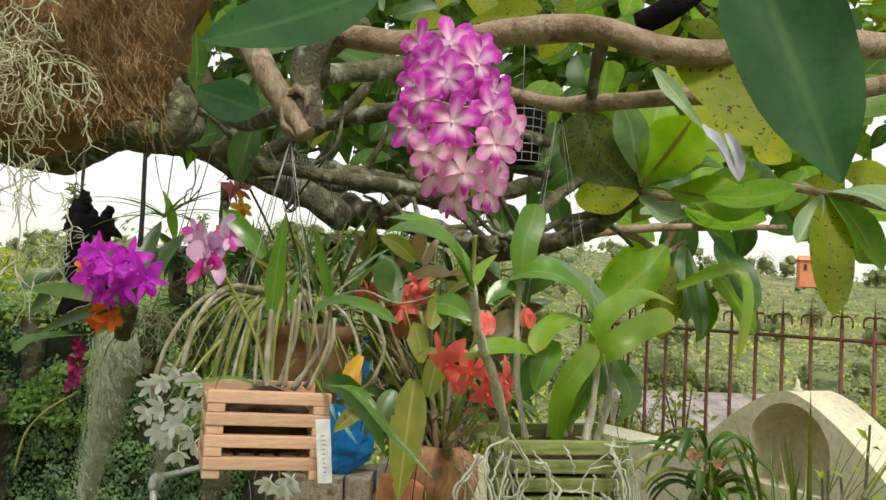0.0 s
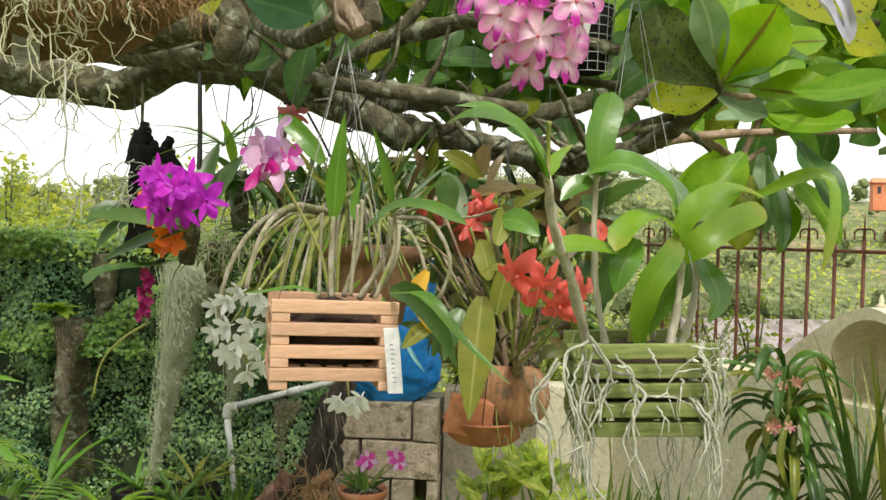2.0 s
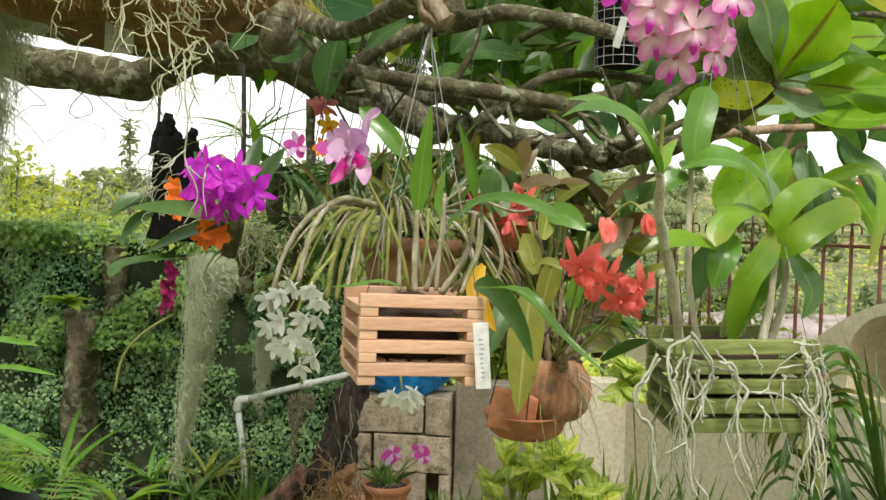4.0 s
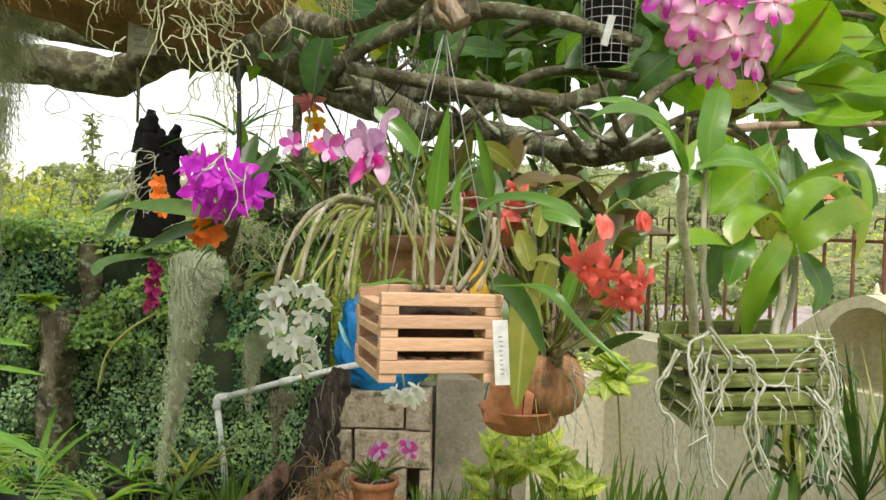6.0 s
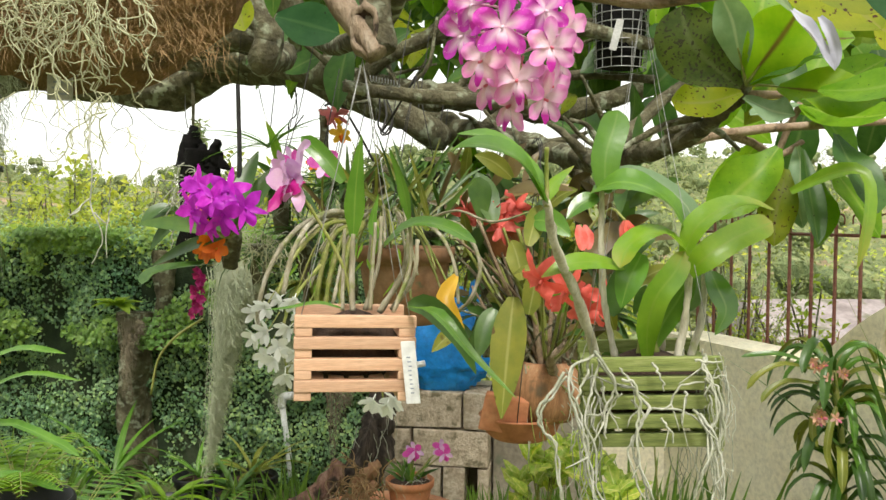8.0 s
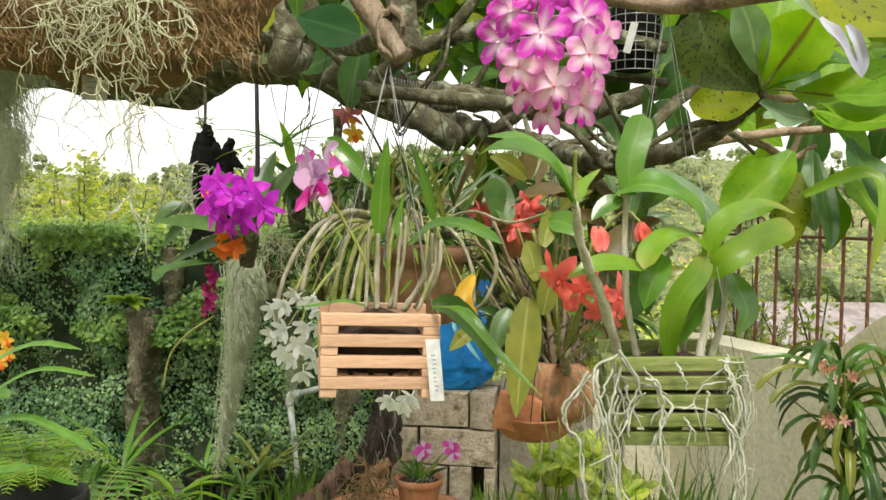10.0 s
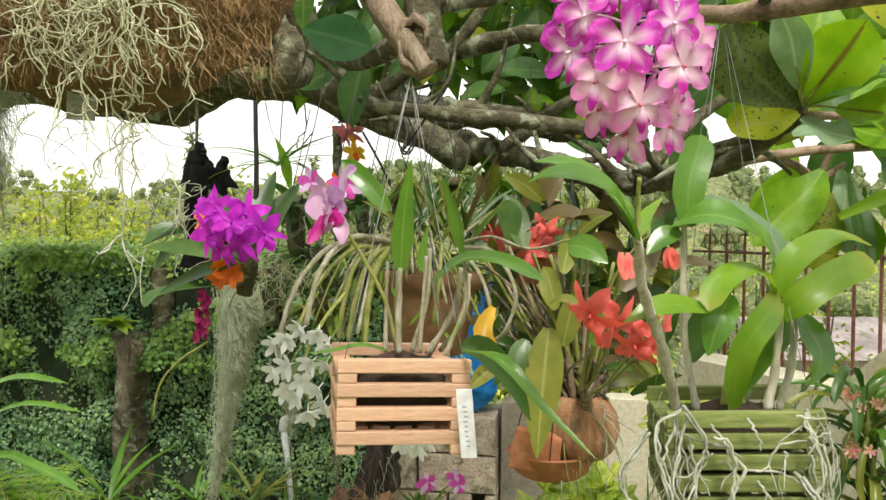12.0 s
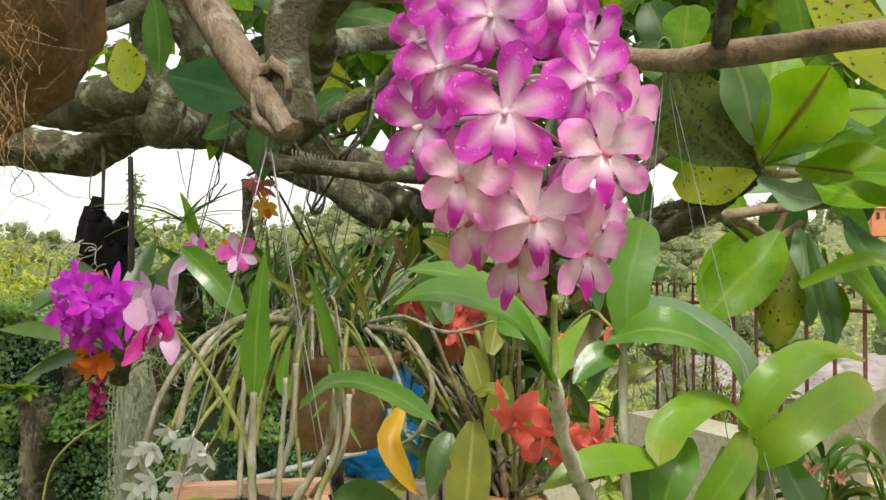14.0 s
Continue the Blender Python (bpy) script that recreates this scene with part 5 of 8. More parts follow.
leaf_part(cedar_plant, [(-0.174, 1.220, 1.488), (-0.180, 1.220, 1.511), (-0.172, 1.220, 1.550)], 0.016, L_ORCHID, "lance", (.3, -1, .1), 0.3)
leaf_part(cedar_plant, [(-0.127, 1.200, 1.398), (-0.071, 1.100, 1.402), (-0.026, 1.080, 1.358), (0.029, 1.050, 1.314)], 0.021, L_ORCHID, "lance", (.5, -1, .9), 0.35)
leaf_part(cedar_plant, [(-0.131, 1.220, 1.398), (-0.107, 1.250, 1.394), (-0.072, 1.300, 1.346), (-0.048, 1.320, 1.290)], 0.034, L_DARK, "oval", (.5, -1, .2), 0.25)
leaf_part(cedar_plant, [(-0.218, 1.200, 1.395), (-0.245, 1.180, 1.403), (-0.275, 1.150, 1.399), (-0.303, 1.140, 1.397)], 0.012, L_ORCHID, "lance", (0, -.6, 1), 0.3)
# plant tag wired to a slat
tag = thing("plant_tag", (-0.117, 1.170, 1.317), "white plastic plant tag with handwriting", "plant tag", "plant tags")
m = Matrix.Translation((-0.116, 1.168, 1.317)) @ pose(0, 0, 0, 8, -4, -2)
part("tag", box(bmesh.new(), (-.0095, -.0008, -.042), (.0095, .0008, .042), m, 0.0006), M_TAG, tag, smooth=False)
for i in range(9):
    part("writing", box(bmesh.new(), (-.0025 + rnd(-.001, .001), -.0012, -.028 + i * .006), (.0022 + rnd(-.001, .001), -.0007, -.0262 + i * .006), m), M_INK, tag, smooth=False)
hook_top = (-0.200, 1.240, 1.735)
hang_wires("wire_hanger", hook_top, [cedar_m @ Vector(q) for q in ((.008, .01, 0), (cedar_w - .008, .01, 0), (.008, .14, 0), (cedar_w - .008, .14, 0))], 0.0007, "thin wires from a broken branch to the cedar basket")

# mossy basket
ma, mb = (0.103, 1.100, 1.353), (0.261, 1.105, 1.360)
mossb, moss_m, moss_w = slat_basket("mossy_basket", ma, mb, 0.165, 5, 0.0163, 0.0222, 0.014, M_MOSSWOOD, "weathered slat basket green with algae, overgrown by roots")
hang_wires("wire_hanger", (0.176, 1.250, 1.806), [moss_m @ Vector(q) for q in ((.008, .01, 0), (moss_w - .008, .01, 0), (.008, .155, 0), (moss_w - .008, .155, 0))], 0.00042, "thin wires from a branch to the mossy basket")
mp = thing("root_orchid", moss_m @ Vector((.085, .08, -.01)), "large orchid with pale canes and broad leaves in the mossy basket", "orchid")
cane(mp, [(0.121, 1.160, 1.345), (0.097, 1.100, 1.422), (0.071, 1.040, 1.485), (0.062, 1.000, 1.537)], 0.0065, M_CANE_PALE, n=16)
cane(mp, [(0.143, 1.170, 1.345), (0.129, 1.160, 1.417), (0.124, 1.150, 1.489), (0.124, 1.148, 1.552)], 0.0045, M_CANE_PALE, n=16)
cane(mp, [(0.171, 1.170, 1.345), (0.184, 1.170, 1.403), (0.210, 1.170, 1.462)], 0.0045, M_GREENCANE)
cane(mp, [(0.220, 1.170, 1.347), (0.229, 1.170, 1.405), (0.234, 1.180, 1.462)], 0.0055, M_CANE_PALE)
cane(mp, [(0.238, 1.200, 1.343), (0.253, 1.200, 1.403), (0.253, 1.200, 1.461)], 0.005, M_CANE_PALE)
cane(mp, [(0.203, 1.200, 1.342), (0.205, 1.200, 1.401), (0.221, 1.200, 1.446)], 0.0045, M_CANE)
cane(mp, [(0.062, 1.000, 1.530), (0.062, 1.000, 1.560), (0.062, 0.990, 1.592)], 0.0028, M_GREENCANE)
cane(mp, [(0.195, 1.180, 1.345), (0.189, 1.180, 1.381), (0.197, 1.178, 1.430), (0.222, 1.158, 1.478)], 0.0045, M_GREENCANE)


def mleaf(pts, w, mat=L_ORCHID, shape="strap", facing=(0, -1, .6), fold=.22):
    leaf_part(mp, pts, w, mat, shape, facing, fold, 0.06, "leaf", 14, rnd(0, 6))


mleaf([(0.061, 1.000, 1.536), (0.053, 0.985, 1.554), (0.037, 0.970, 1.577), (0.010, 0.965, 1.591), (-0.018, 0.970, 1.594), (-0.041, 0.980, 1.586)], 0.034, L_ORCHID, "strap", (.25, -.55, 1))
mleaf([(0.061, 1.000, 1.538), (0.048, 1.000, 1.565), (0.023, 1.000, 1.592), (-0.005, 1.000, 1.606), (-0.036, 1.010, 1.609)], 0.028, L_ORCHID, "strap", (.3, -.5, 1))
mleaf([(0.062, 1.000, 1.536), (0.070, 1.020, 1.556), (0.090, 1.060, 1.577)], 0.019, L_ORCHID_LIGHT, "lance", (0, -1, .6), .3)
mleaf([(0.127, 1.148, 1.550), (0.128, 1.150, 1.595), (0.137, 1.160, 1.628), (0.143, 1.165, 1.652)], 0.037, L_ORCHID, "strap", (.1, -1, 0), .15)
mleaf([(0.112, 1.148, 1.552), (0.142, 1.130, 1.562), (0.175, 1.130, 1.556), (0.205, 1.150, 1.538), (0.227, 1.170, 1.508)], 0.045, L_ORCHID, "strap", (.15, -.7, .9), .22)
mleaf([(0.125, 1.150, 1.551), (0.156, 1.180, 1.572), (0.193, 1.200, 1.566), (0.231, 1.210, 1.536), (0.242, 1.210, 1.508)], 0.034, L_TREE_PALE, "strap", (.3, -.7, .9))
mleaf([(0.120, 1.150, 1.545), (0.100, 1.140, 1.536), (0.082, 1.130, 1.518)], 0.026, L_ORCHID, "oval", (-.2, -1, .6))
mleaf([(0.224, 1.154, 1.484), (0.198, 1.140, 1.502), (0.173, 1.120, 1.499), (0.153, 1.110, 1.484), (0.144, 1.100, 1.461)], 0.034, L_ORCHID_LIGHT, "strap", (-.1, -.6, 1))
mleaf([(0.153, 1.130, 1.460), (0.118, 1.090, 1.468), (0.085, 1.070, 1.466), (0.055, 1.060, 1.451)], 0.028, L_ORCHID_LIGHT, "oval", (0, -.8, .7), .15)
mleaf([(0.224, 1.154, 1.476), (0.235, 1.150, 1.507), (0.261, 1.160, 1.528), (0.297, 1.190, 1.539), (0.340, 1.215, 1.531)], 0.038, L_ORCHID_LIGHT, "strap", (-.1, -.6, 1), .25)
mleaf([(0.230, 1.154, 1.453), (0.246, 1.140, 1.473), (0.277, 1.150, 1.494), (0.310, 1.170, 1.508), (0.330, 1.180, 1.515)], 0.036, L_ORCHID_LIGHT, "strap", (.1, -1, .5), .22)
mleaf([(0.182, 1.160, 1.347), (0.180, 1.140, 1.389), (0.189, 1.130, 1.426), (0.211, 1.140, 1.455), (0.224, 1.154, 1.480)], 0.033, L_ORCHID_LIGHT, "strap", (.3, -1, .2), .2)
mleaf([(0.261, 1.200, 1.453), (0.267, 1.180, 1.434), (0.276, 1.170, 1.407), (0.262, 1.160, 1.378)], 0.034, L_ORCHID, "oval", (.3, -1, .2))
mleaf([(0.240, 1.200, 1.450), (0.222, 1.200, 1.416), (0.200, 1.190, 1.380), (0.195, 1.180, 1.355)], 0.036, L_ORCHID, "oval", (-.3, -1, .2))
mleaf([(0.172, 1.140, 1.476), (0.157, 1.120, 1.448), (0.147, 1.120, 1.412)], 0.036, L_ORCHID, "oval", (-.2, -1, .2))
mleaf([(0.138, 1.190, 1.395), (0.150, 1.200, 1.434), (0.170, 1.210, 1.470)], 0.034, L_DARK, "oval", (.2, -1, .2))
mleaf([(0.229, 1.220, 1.399), (0.250, 1.240, 1.430), (0.270, 1.260, 1.480)], 0.030, L_DARK, "oval", (.2, -1, .2))
# hanging air roots over the basket: bundles at the corners and the middle, kinked and forking
rr = random.Random(21)


def air_root(pts, r, seed, parent=mp, kink=.0045, twin=1):
    kink *= .45
    rg = random.Random(seed)
    for q in range(twin):
        off = Vector((rg.uniform(-.012, .012), rg.uniform(-.008, .004), rg.uniform(-.01, .01))) * (1 if q else 0)
        c = spline([Vector(p) + off for p in pts], 3 * len(pts))
        c = [p + Vector((rg.uniform(-1, 1), rg.uniform(-.6, .4), rg.uniform(-.6, .6))) * kink for p in c]
        bm = tube(bmesh.new(), c, r * rg.uniform(.8, 1.1), r * .6, 3 * len(c), 6, .25, seed)
        part("root", bm, M_ROOT, parent)
        if rg.random() < .6:
            p = c[rg.randrange(2, len(c) - 1)]
            d = Vector((rg.uniform(-1, 1), rg.uniform(-.5, .1), rg.uniform(-1.2, -.2))).normalized() * rg.uniform(.015, .05)
            part("root", tube(bmesh.new(), [p, p + d * .5 + rvec(.004), p + d], r * .7, r * .4, 7, 5), M_ROOT, parent)


air_root([(0.121, 1.090, 1.363), (0.093, 1.070, 1.348), (0.092, 1.060, 1.320), (0.101, 1.060, 1.294), (0.108, 1.060, 1.265), (0.113, 1.060, 1.235), (0.124, 1.060, 1.193)], .0019, 300, twin=2)
air_root([(0.111, 1.085, 1.357), (0.105, 1.080, 1.330), (0.098, 1.070, 1.315), (0.097, 1.060, 1.287), (0.109, 1.060, 1.255), (0.109, 1.060, 1.222), (0.127, 1.060, 1.189)], .0019, 301, twin=2)
air_root([(0.085, 1.090, 1.335), (0.066, 1.070, 1.310), (0.056, 1.060, 1.295), (0.060, 1.060, 1.275), (0.074, 1.060, 1.259), (0.078, 1.060, 1.219), (0.088, 1.060, 1.187)], .0019, 302, twin=2)
air_root([(0.118, 1.085, 1.357), (0.141, 1.080, 1.325), (0.136, 1.080, 1.305), (0.129, 1.075, 1.289), (0.130, 1.070, 1.267)], .0019, 303, twin=2)
air_root([(0.148, 1.085, 1.325), (0.163, 1.075, 1.324), (0.167, 1.070, 1.295), (0.164, 1.065, 1.270), (0.167, 1.060, 1.239), (0.182, 1.060, 1.197)], .0019, 304, twin=2)
air_root([(0.163, 1.080, 1.320), (0.177, 1.075, 1.301), (0.168, 1.070, 1.286), (0.161, 1.065, 1.263), (0.171, 1.060, 1.226), (0.188, 1.060, 1.194)], .0019, 305, twin=2)
air_root([(0.238, 1.090, 1.361), (0.240, 1.080, 1.343), (0.249, 1.075, 1.325), (0.252, 1.070, 1.300), (0.243, 1.070, 1.280), (0.242, 1.060, 1.256), (0.231, 1.060, 1.223), (0.226, 1.060, 1.197)], .0019, 306, twin=2)
air_root([(0.240, 1.080, 1.330), (0.255, 1.075, 1.312), (0.257, 1.070, 1.274), (0.249, 1.065, 1.242), (0.257, 1.060, 1.202)], .0019, 307, twin=2)
air_root([(0.226, 1.085, 1.302), (0.241, 1.075, 1.285), (0.247, 1.070, 1.260), (0.250, 1.065, 1.229), (0.247, 1.060, 1.198)], .0019, 308, twin=2)
air_root([(0.177, 1.080, 1.300), (0.203, 1.085, 1.306), (0.212, 1.085, 1.328), (0.244, 1.085, 1.336), (0.261, 1.090, 1.342)], .0016, 330)
air_root([(0.180, 1.080, 1.302), (0.220, 1.085, 1.298), (0.244, 1.075, 1.279)], .0016, 331)
air_root([(0.144, 1.088, 1.347), (0.154, 1.085, 1.335), (0.164, 1.083, 1.324)], .0016, 332)
air_root([(0.183, 1.088, 1.354), (0.190, 1.085, 1.340), (0.197, 1.083, 1.322)], .0016, 333)
air_root([(0.103, 1.080, 1.290), (0.129, 1.083, 1.294), (0.148, 1.083, 1.318)], .0016, 334)
air_root([(0.102, 1.085, 1.332), (0.121, 1.085, 1.335), (0.148, 1.084, 1.325)], .0016, 335)
air_root([(0.219, 1.085, 1.321), (0.220, 1.084, 1.312), (0.217, 1.084, 1.305)], .0016, 336)
air_root([(0.231, 1.088, 1.358), (0.244, 1.086, 1.356), (0.259, 1.088, 1.357)], .0016, 337)
air_root([(0.191, 1.085, 1.290), (0.202, 1.083, 1.278), (0.207, 1.082, 1.263)], .0016, 338)
air_root([(0.128, 1.085, 1.324), (0.130, 1.083, 1.297), (0.126, 1.080, 1.277)], .0016, 339)
for k in range(52):
    s0 = rr.choice((rr.uniform(-.02, .12), rr.uniform(.85, 1.03), rr.uniform(0, 1)))
    top = moss_m @ Vector((moss_w * s0, rr.choice((-.004, -.006, .05, .10, .168)), rr.uniform(-.06, .008)))
    L = rr.choice((.06, .1, .16, .24))
    pts, p = [top], top.copy()
    for q in range(5):
        p = p + Vector((rr.uniform(-.3, .3), rr.uniform(-.2, .1), -.8)) * L / 5
        pts.append(p.copy())
    air_root(pts, rr.uniform(.0006, .0012), 460 + k, kink=.003)

# ---- foxtail orchid hanging from the near branch ----
fox = thing("foxtail_orchid", (0.021, 1.140, 1.864), "hanging foxtail orchid raceme, pink and white blooms", "orchid flowers")
ax0, ax1 = Vector((0.027, 0.830, 1.736)), Vector((0.051, 0.800, 1.611))
part("stalk", tube(bmesh.new(), [(0.022, 1.140, 1.860), (0.021, 0.980, 1.819), (0.026, 0.870, 1.772), ax0, ax0.lerp(ax1, .5), ax1], 0.0035, 0.0018, 20, 7), M_GREENCANE, fox)
rr = random.Random(5)
rows = 8
for i in range(rows):
    t = (i - .35) / (rows - 1.35)
    c = ax0.lerp(ax1, t)
    rad = 0.031 * (0.55 + 0.9 * math.sin(math.pi * max(.1, min(1, .16 + .8 * t))) ** .8) * (1.0 if t < .7 else 1.0 - (t - .7) * 1.1)
    cnt = 5 if t < .8 else (4 if t < .95 else 2)
    for k in range(cnt):
        a = 2 * math.pi * (k + .5 * (i % 2)) / cnt + rr.uniform(-.2, .2)
        out = Vector((math.sin(a), -math.cos(a), 0))
        at = c + out * rad * rr.uniform(.85, 1.1) + Vector((0, 0, rr.uniform(-.006, .006)))
        face = out * .8 + Vector((0, -.75, -.1))
        flower(fox, "foxtail" if t < .60 + rr.uniform(-.14, .10) else "foxtail_pale", at, face, rr.uniform(-25, 25), rr.uniform(.76, .96), rr.uniform(-2, 16))
        if k % 2 == 0:
            part("pedicel", tube(bmesh.new(), sag(c + Vector((0, 0, .006)), at, -.002, 4), .0012, .001, 5, 5), P_VANDA_PALE, fox)

# ---- coconut-fibre mount with grey roots ----
husk = thing("fibre_mount", (-0.60, 1.06, 1.72), "coconut-fibre hanging mount, brown and shaggy", "plant mount")
bm = bmesh.new()
bmesh.ops.create_icosphere(bm, subdivisions=5, radius=1.0)
hc, hs = Vector((-0.60, 1.07, 1.93)), Vector((0.315, 0.165, 0.245))
for v in bm.verts:
    q = v.co.copy()
    q = Vector([math.copysign(abs(k) ** 0.55, k) for k in q])
    crack = math.exp(-((q.x - .18 - .05 * noise.noise(Vector((0, 0, q.z * 3)))) / .035) ** 2)
    f = 1 + .07 * noise.noise(q * 2.5) + .05 * noise.noise(q * 7) + .025 * noise.noise(q * 19) - .13 * crack
    lift = (.11 * max(0, -q.x) + .10 * max(0, q.x - .55)) if q.z < 0 else 0
    v.co = hc + Vector((q.x * hs.x - .05 * max(0, -q.z) * max(0, q.x), q.y * hs.y, q.z * (hs.z - lift))) * f
part("fibre_body", bm, M_HUSK, husk)


def on_husk(rng):
    a, b = rng.uniform(-1, 1), rng.uniform(-1, 1)
    q = Vector((a, -math.sqrt(max(0.02, 1 - .8 * a * a)), b * .98))
    p = hc + Vector((q.x * hs.x, q.y * hs.y * 1.02, q.z * hs.z))
    d = Vector((rng.uniform(-.6, .6), rng.uniform(-.25, .05), rng.uniform(-1, .6))).normalized()
    L = rng.uniform(.010, .040)
    p.z += .03 * max(0, -a) if b < 0 else 0
    e = Vector((rng.uniform(-1, 1), rng.uniform(-.25, 0), rng.uniform(-1, 1))) * L * .35
    g = Vector((rng.uniform(-1, 1), rng.uniform(-.2, .1), rng.uniform(-1, 1))) * L * .3
    lift = Vector((0, -.005, 0))
    return [p, p + d * L * .2 + e * .5 + lift, p + d * L * .45 + e + lift * 1.4, p + d * L * .7 + e * .7 + g * .6 + lift, p + d * L + g]


v, f = strands(16000, on_husk, 0.00028, 8)
joined("fibre", v, f, M_FIBRE, husk)["kind"] = "stuff"
part("strap", tube(bmesh.new(), [(hc.x + .005, hc.y - hs.y * .97, hc.z + .22), (hc.x, hc.y - hs.y * 1.0, hc.z), (hc.x - .005, hc.y - hs.y * .9, hc.z - .22)], .0035, .0035, 12, 6), M_CHAR, husk)
part("mount_wire", tube(bmesh.new(), [(hc.x, hc.y, hc.z + .24), (hc.x - .1, 2.2, 2.75), (-0.9, 3.2, 2.5)], .0015, .0015, 6, 5), M_DARKWIRE, husk)


def curly(parent, name, centre, spread, count, L, r, seed, mat=M_LICHEN, fall=.5):
    rr = random.Random(seed)
    for i in range(count):
        p = Vector(centre) + Vector((rr.gauss(0, spread[0]), rr.gauss(0, spread[1]), rr.gauss(0, spread[2])))
        d = Vector((rr.uniform(-1, 1), rr.uniform(-.6, .3), rr.uniform(-1, .6))).normalized()
        pts = [p.copy()]
        for k in range(6):
            d = (d + Vector((rr.uniform(-.9, .9), rr.uniform(-.4, .4), rr.uniform(-.8, .6) - fall * .35))).normalized()
            p = p + d * L * rr.uniform(.6, 1.2) / 6
            pts.append(p.copy())
        tube_part(name, pts, r, r * .5, mat, parent, 14, 5, .1, i)


def air_plant(parent, count, spot, L, r, seed, mat=M_LICHEN, fall=.5):
    """Zigzag strands with short side shoots at the joints."""
    rg = random.Random(seed)
    shoots = []
    for i in range(count):
        p = Vector(spot(rg))
        d = Vector((rg.uniform(-1, 1), rg.uniform(-.7, .1), rg.uniform(-1, .5) - fall)).normalized()
        pts, sprouts = [p.copy()], []
        for k in range(8):
            d = (d + Vector((rg.uniform(-.95, .95), rg.uniform(-.4, .4), rg.uniform(-.85, .75) - .10 * fall))).normalized()
            p = p + d * L * rg.uniform(.7, 1.2) / 8
            pts.append(p.copy())
            if rg.random() < .6:
                sprouts.append((p.copy(), (d + Vector((rg.uniform(-1, 1), rg.uniform(-.5, .4), rg.uniform(-1, 1)))).normalized() * rg.uniform(.008, .02)))
        part("strand", tube(bmesh.new(), pts, r, r * .6, 22, 5), mat, parent)
        shoots += [[a, a + e * .5 + rvec(.0015), a + e] for a, e in sprouts]
    shoots.reverse()
    v, f = strands(len(shoots), lambda g: shoots.pop(), r * .8, seed, 4)
    joined("fringe", v, f, mat, parent, None, "", True)["kind"] = "stuff"


till = thing("tillandsia", (-0.405, 0.870, 1.693), "tangle of grey-green curly air plant on the fibre mount", "air plant")
c1, c2, c3, c4 = Vector((-0.443, 0.880, 1.719)), Vector((-0.396, 0.880, 1.701)), Vector((-0.446, 0.900, 1.783)), Vector((-0.393, 0.900, 1.703))
air_plant(till, 40, lambda g: c1 + Vector((g.gauss(0, .028), g.gauss(0, .012), g.gauss(.028, .03))), .07, .0008, 31)
air_plant(till, 34, lambda g: c2 + Vector((g.gauss(0, .022), g.gauss(0, .012), g.gauss(.026, .022))), .065, .0008, 32)
air_plant(till, 34, lambda g: c3 + Vector((g.gauss(0, .05), g.gauss(0, .012), g.gauss(.02, .03))), .07, .0008, 33)
air_plant(till, 40, lambda g: c4 + Vector((g.gauss(0, .035), g.gauss(0, .015), g.gauss(0, .05))), .065, .0009, 34)
for k, pts in enumerate(([(-0.389, 0.880, 1.618), (-0.381, 0.870, 1.571), (-0.381, 0.870, 1.530), (-0.369, 0.870, 1.494), (-0.382, 0.870, 1.468)], [(-0.382, 0.870, 1.535), (-0.393, 0.860, 1.519), (-0.400, 0.860, 1.519)], [(-0.378, 0.870, 1.520), (-0.365, 0.870, 1.510), (-0.360, 0.870, 1.523)])):
    air_root(pts, .0010, 380 + k, till, .003)
tag2 = thing("plant_tag", (-0.530, 1.050, 1.677), "small clouded plastic tag with faded writing", "plant tag", "plant tags")
m = Matrix.Translation((-0.530, 1.050, 1.677)) @ pose(0, 0, 0, 4, 3, 6)
part("tag", box(bmesh.new(), (-.016, -.0007, -.020), (.016, .0007, .020), m, .0005), M_TAG_OLD, tag2, smooth=False)
for i in range(4):
    part("writing", box(bmesh.new(), (-.010 + .002 * (i % 2), -.0011, .008 - i * .007), (.009 - .003 * (i % 3), -.0006, .0105 - i * .007), m), M_INK, tag2, smooth=False)
part("thread", tube(bmesh.new(), [(-0.530, 1.050, 1.696), (-0.513, 1.030, 1.741), (-0.518, 1.050, 1.787)], .0005, .0005, 5, 5), M_DARKWIRE, tag2)


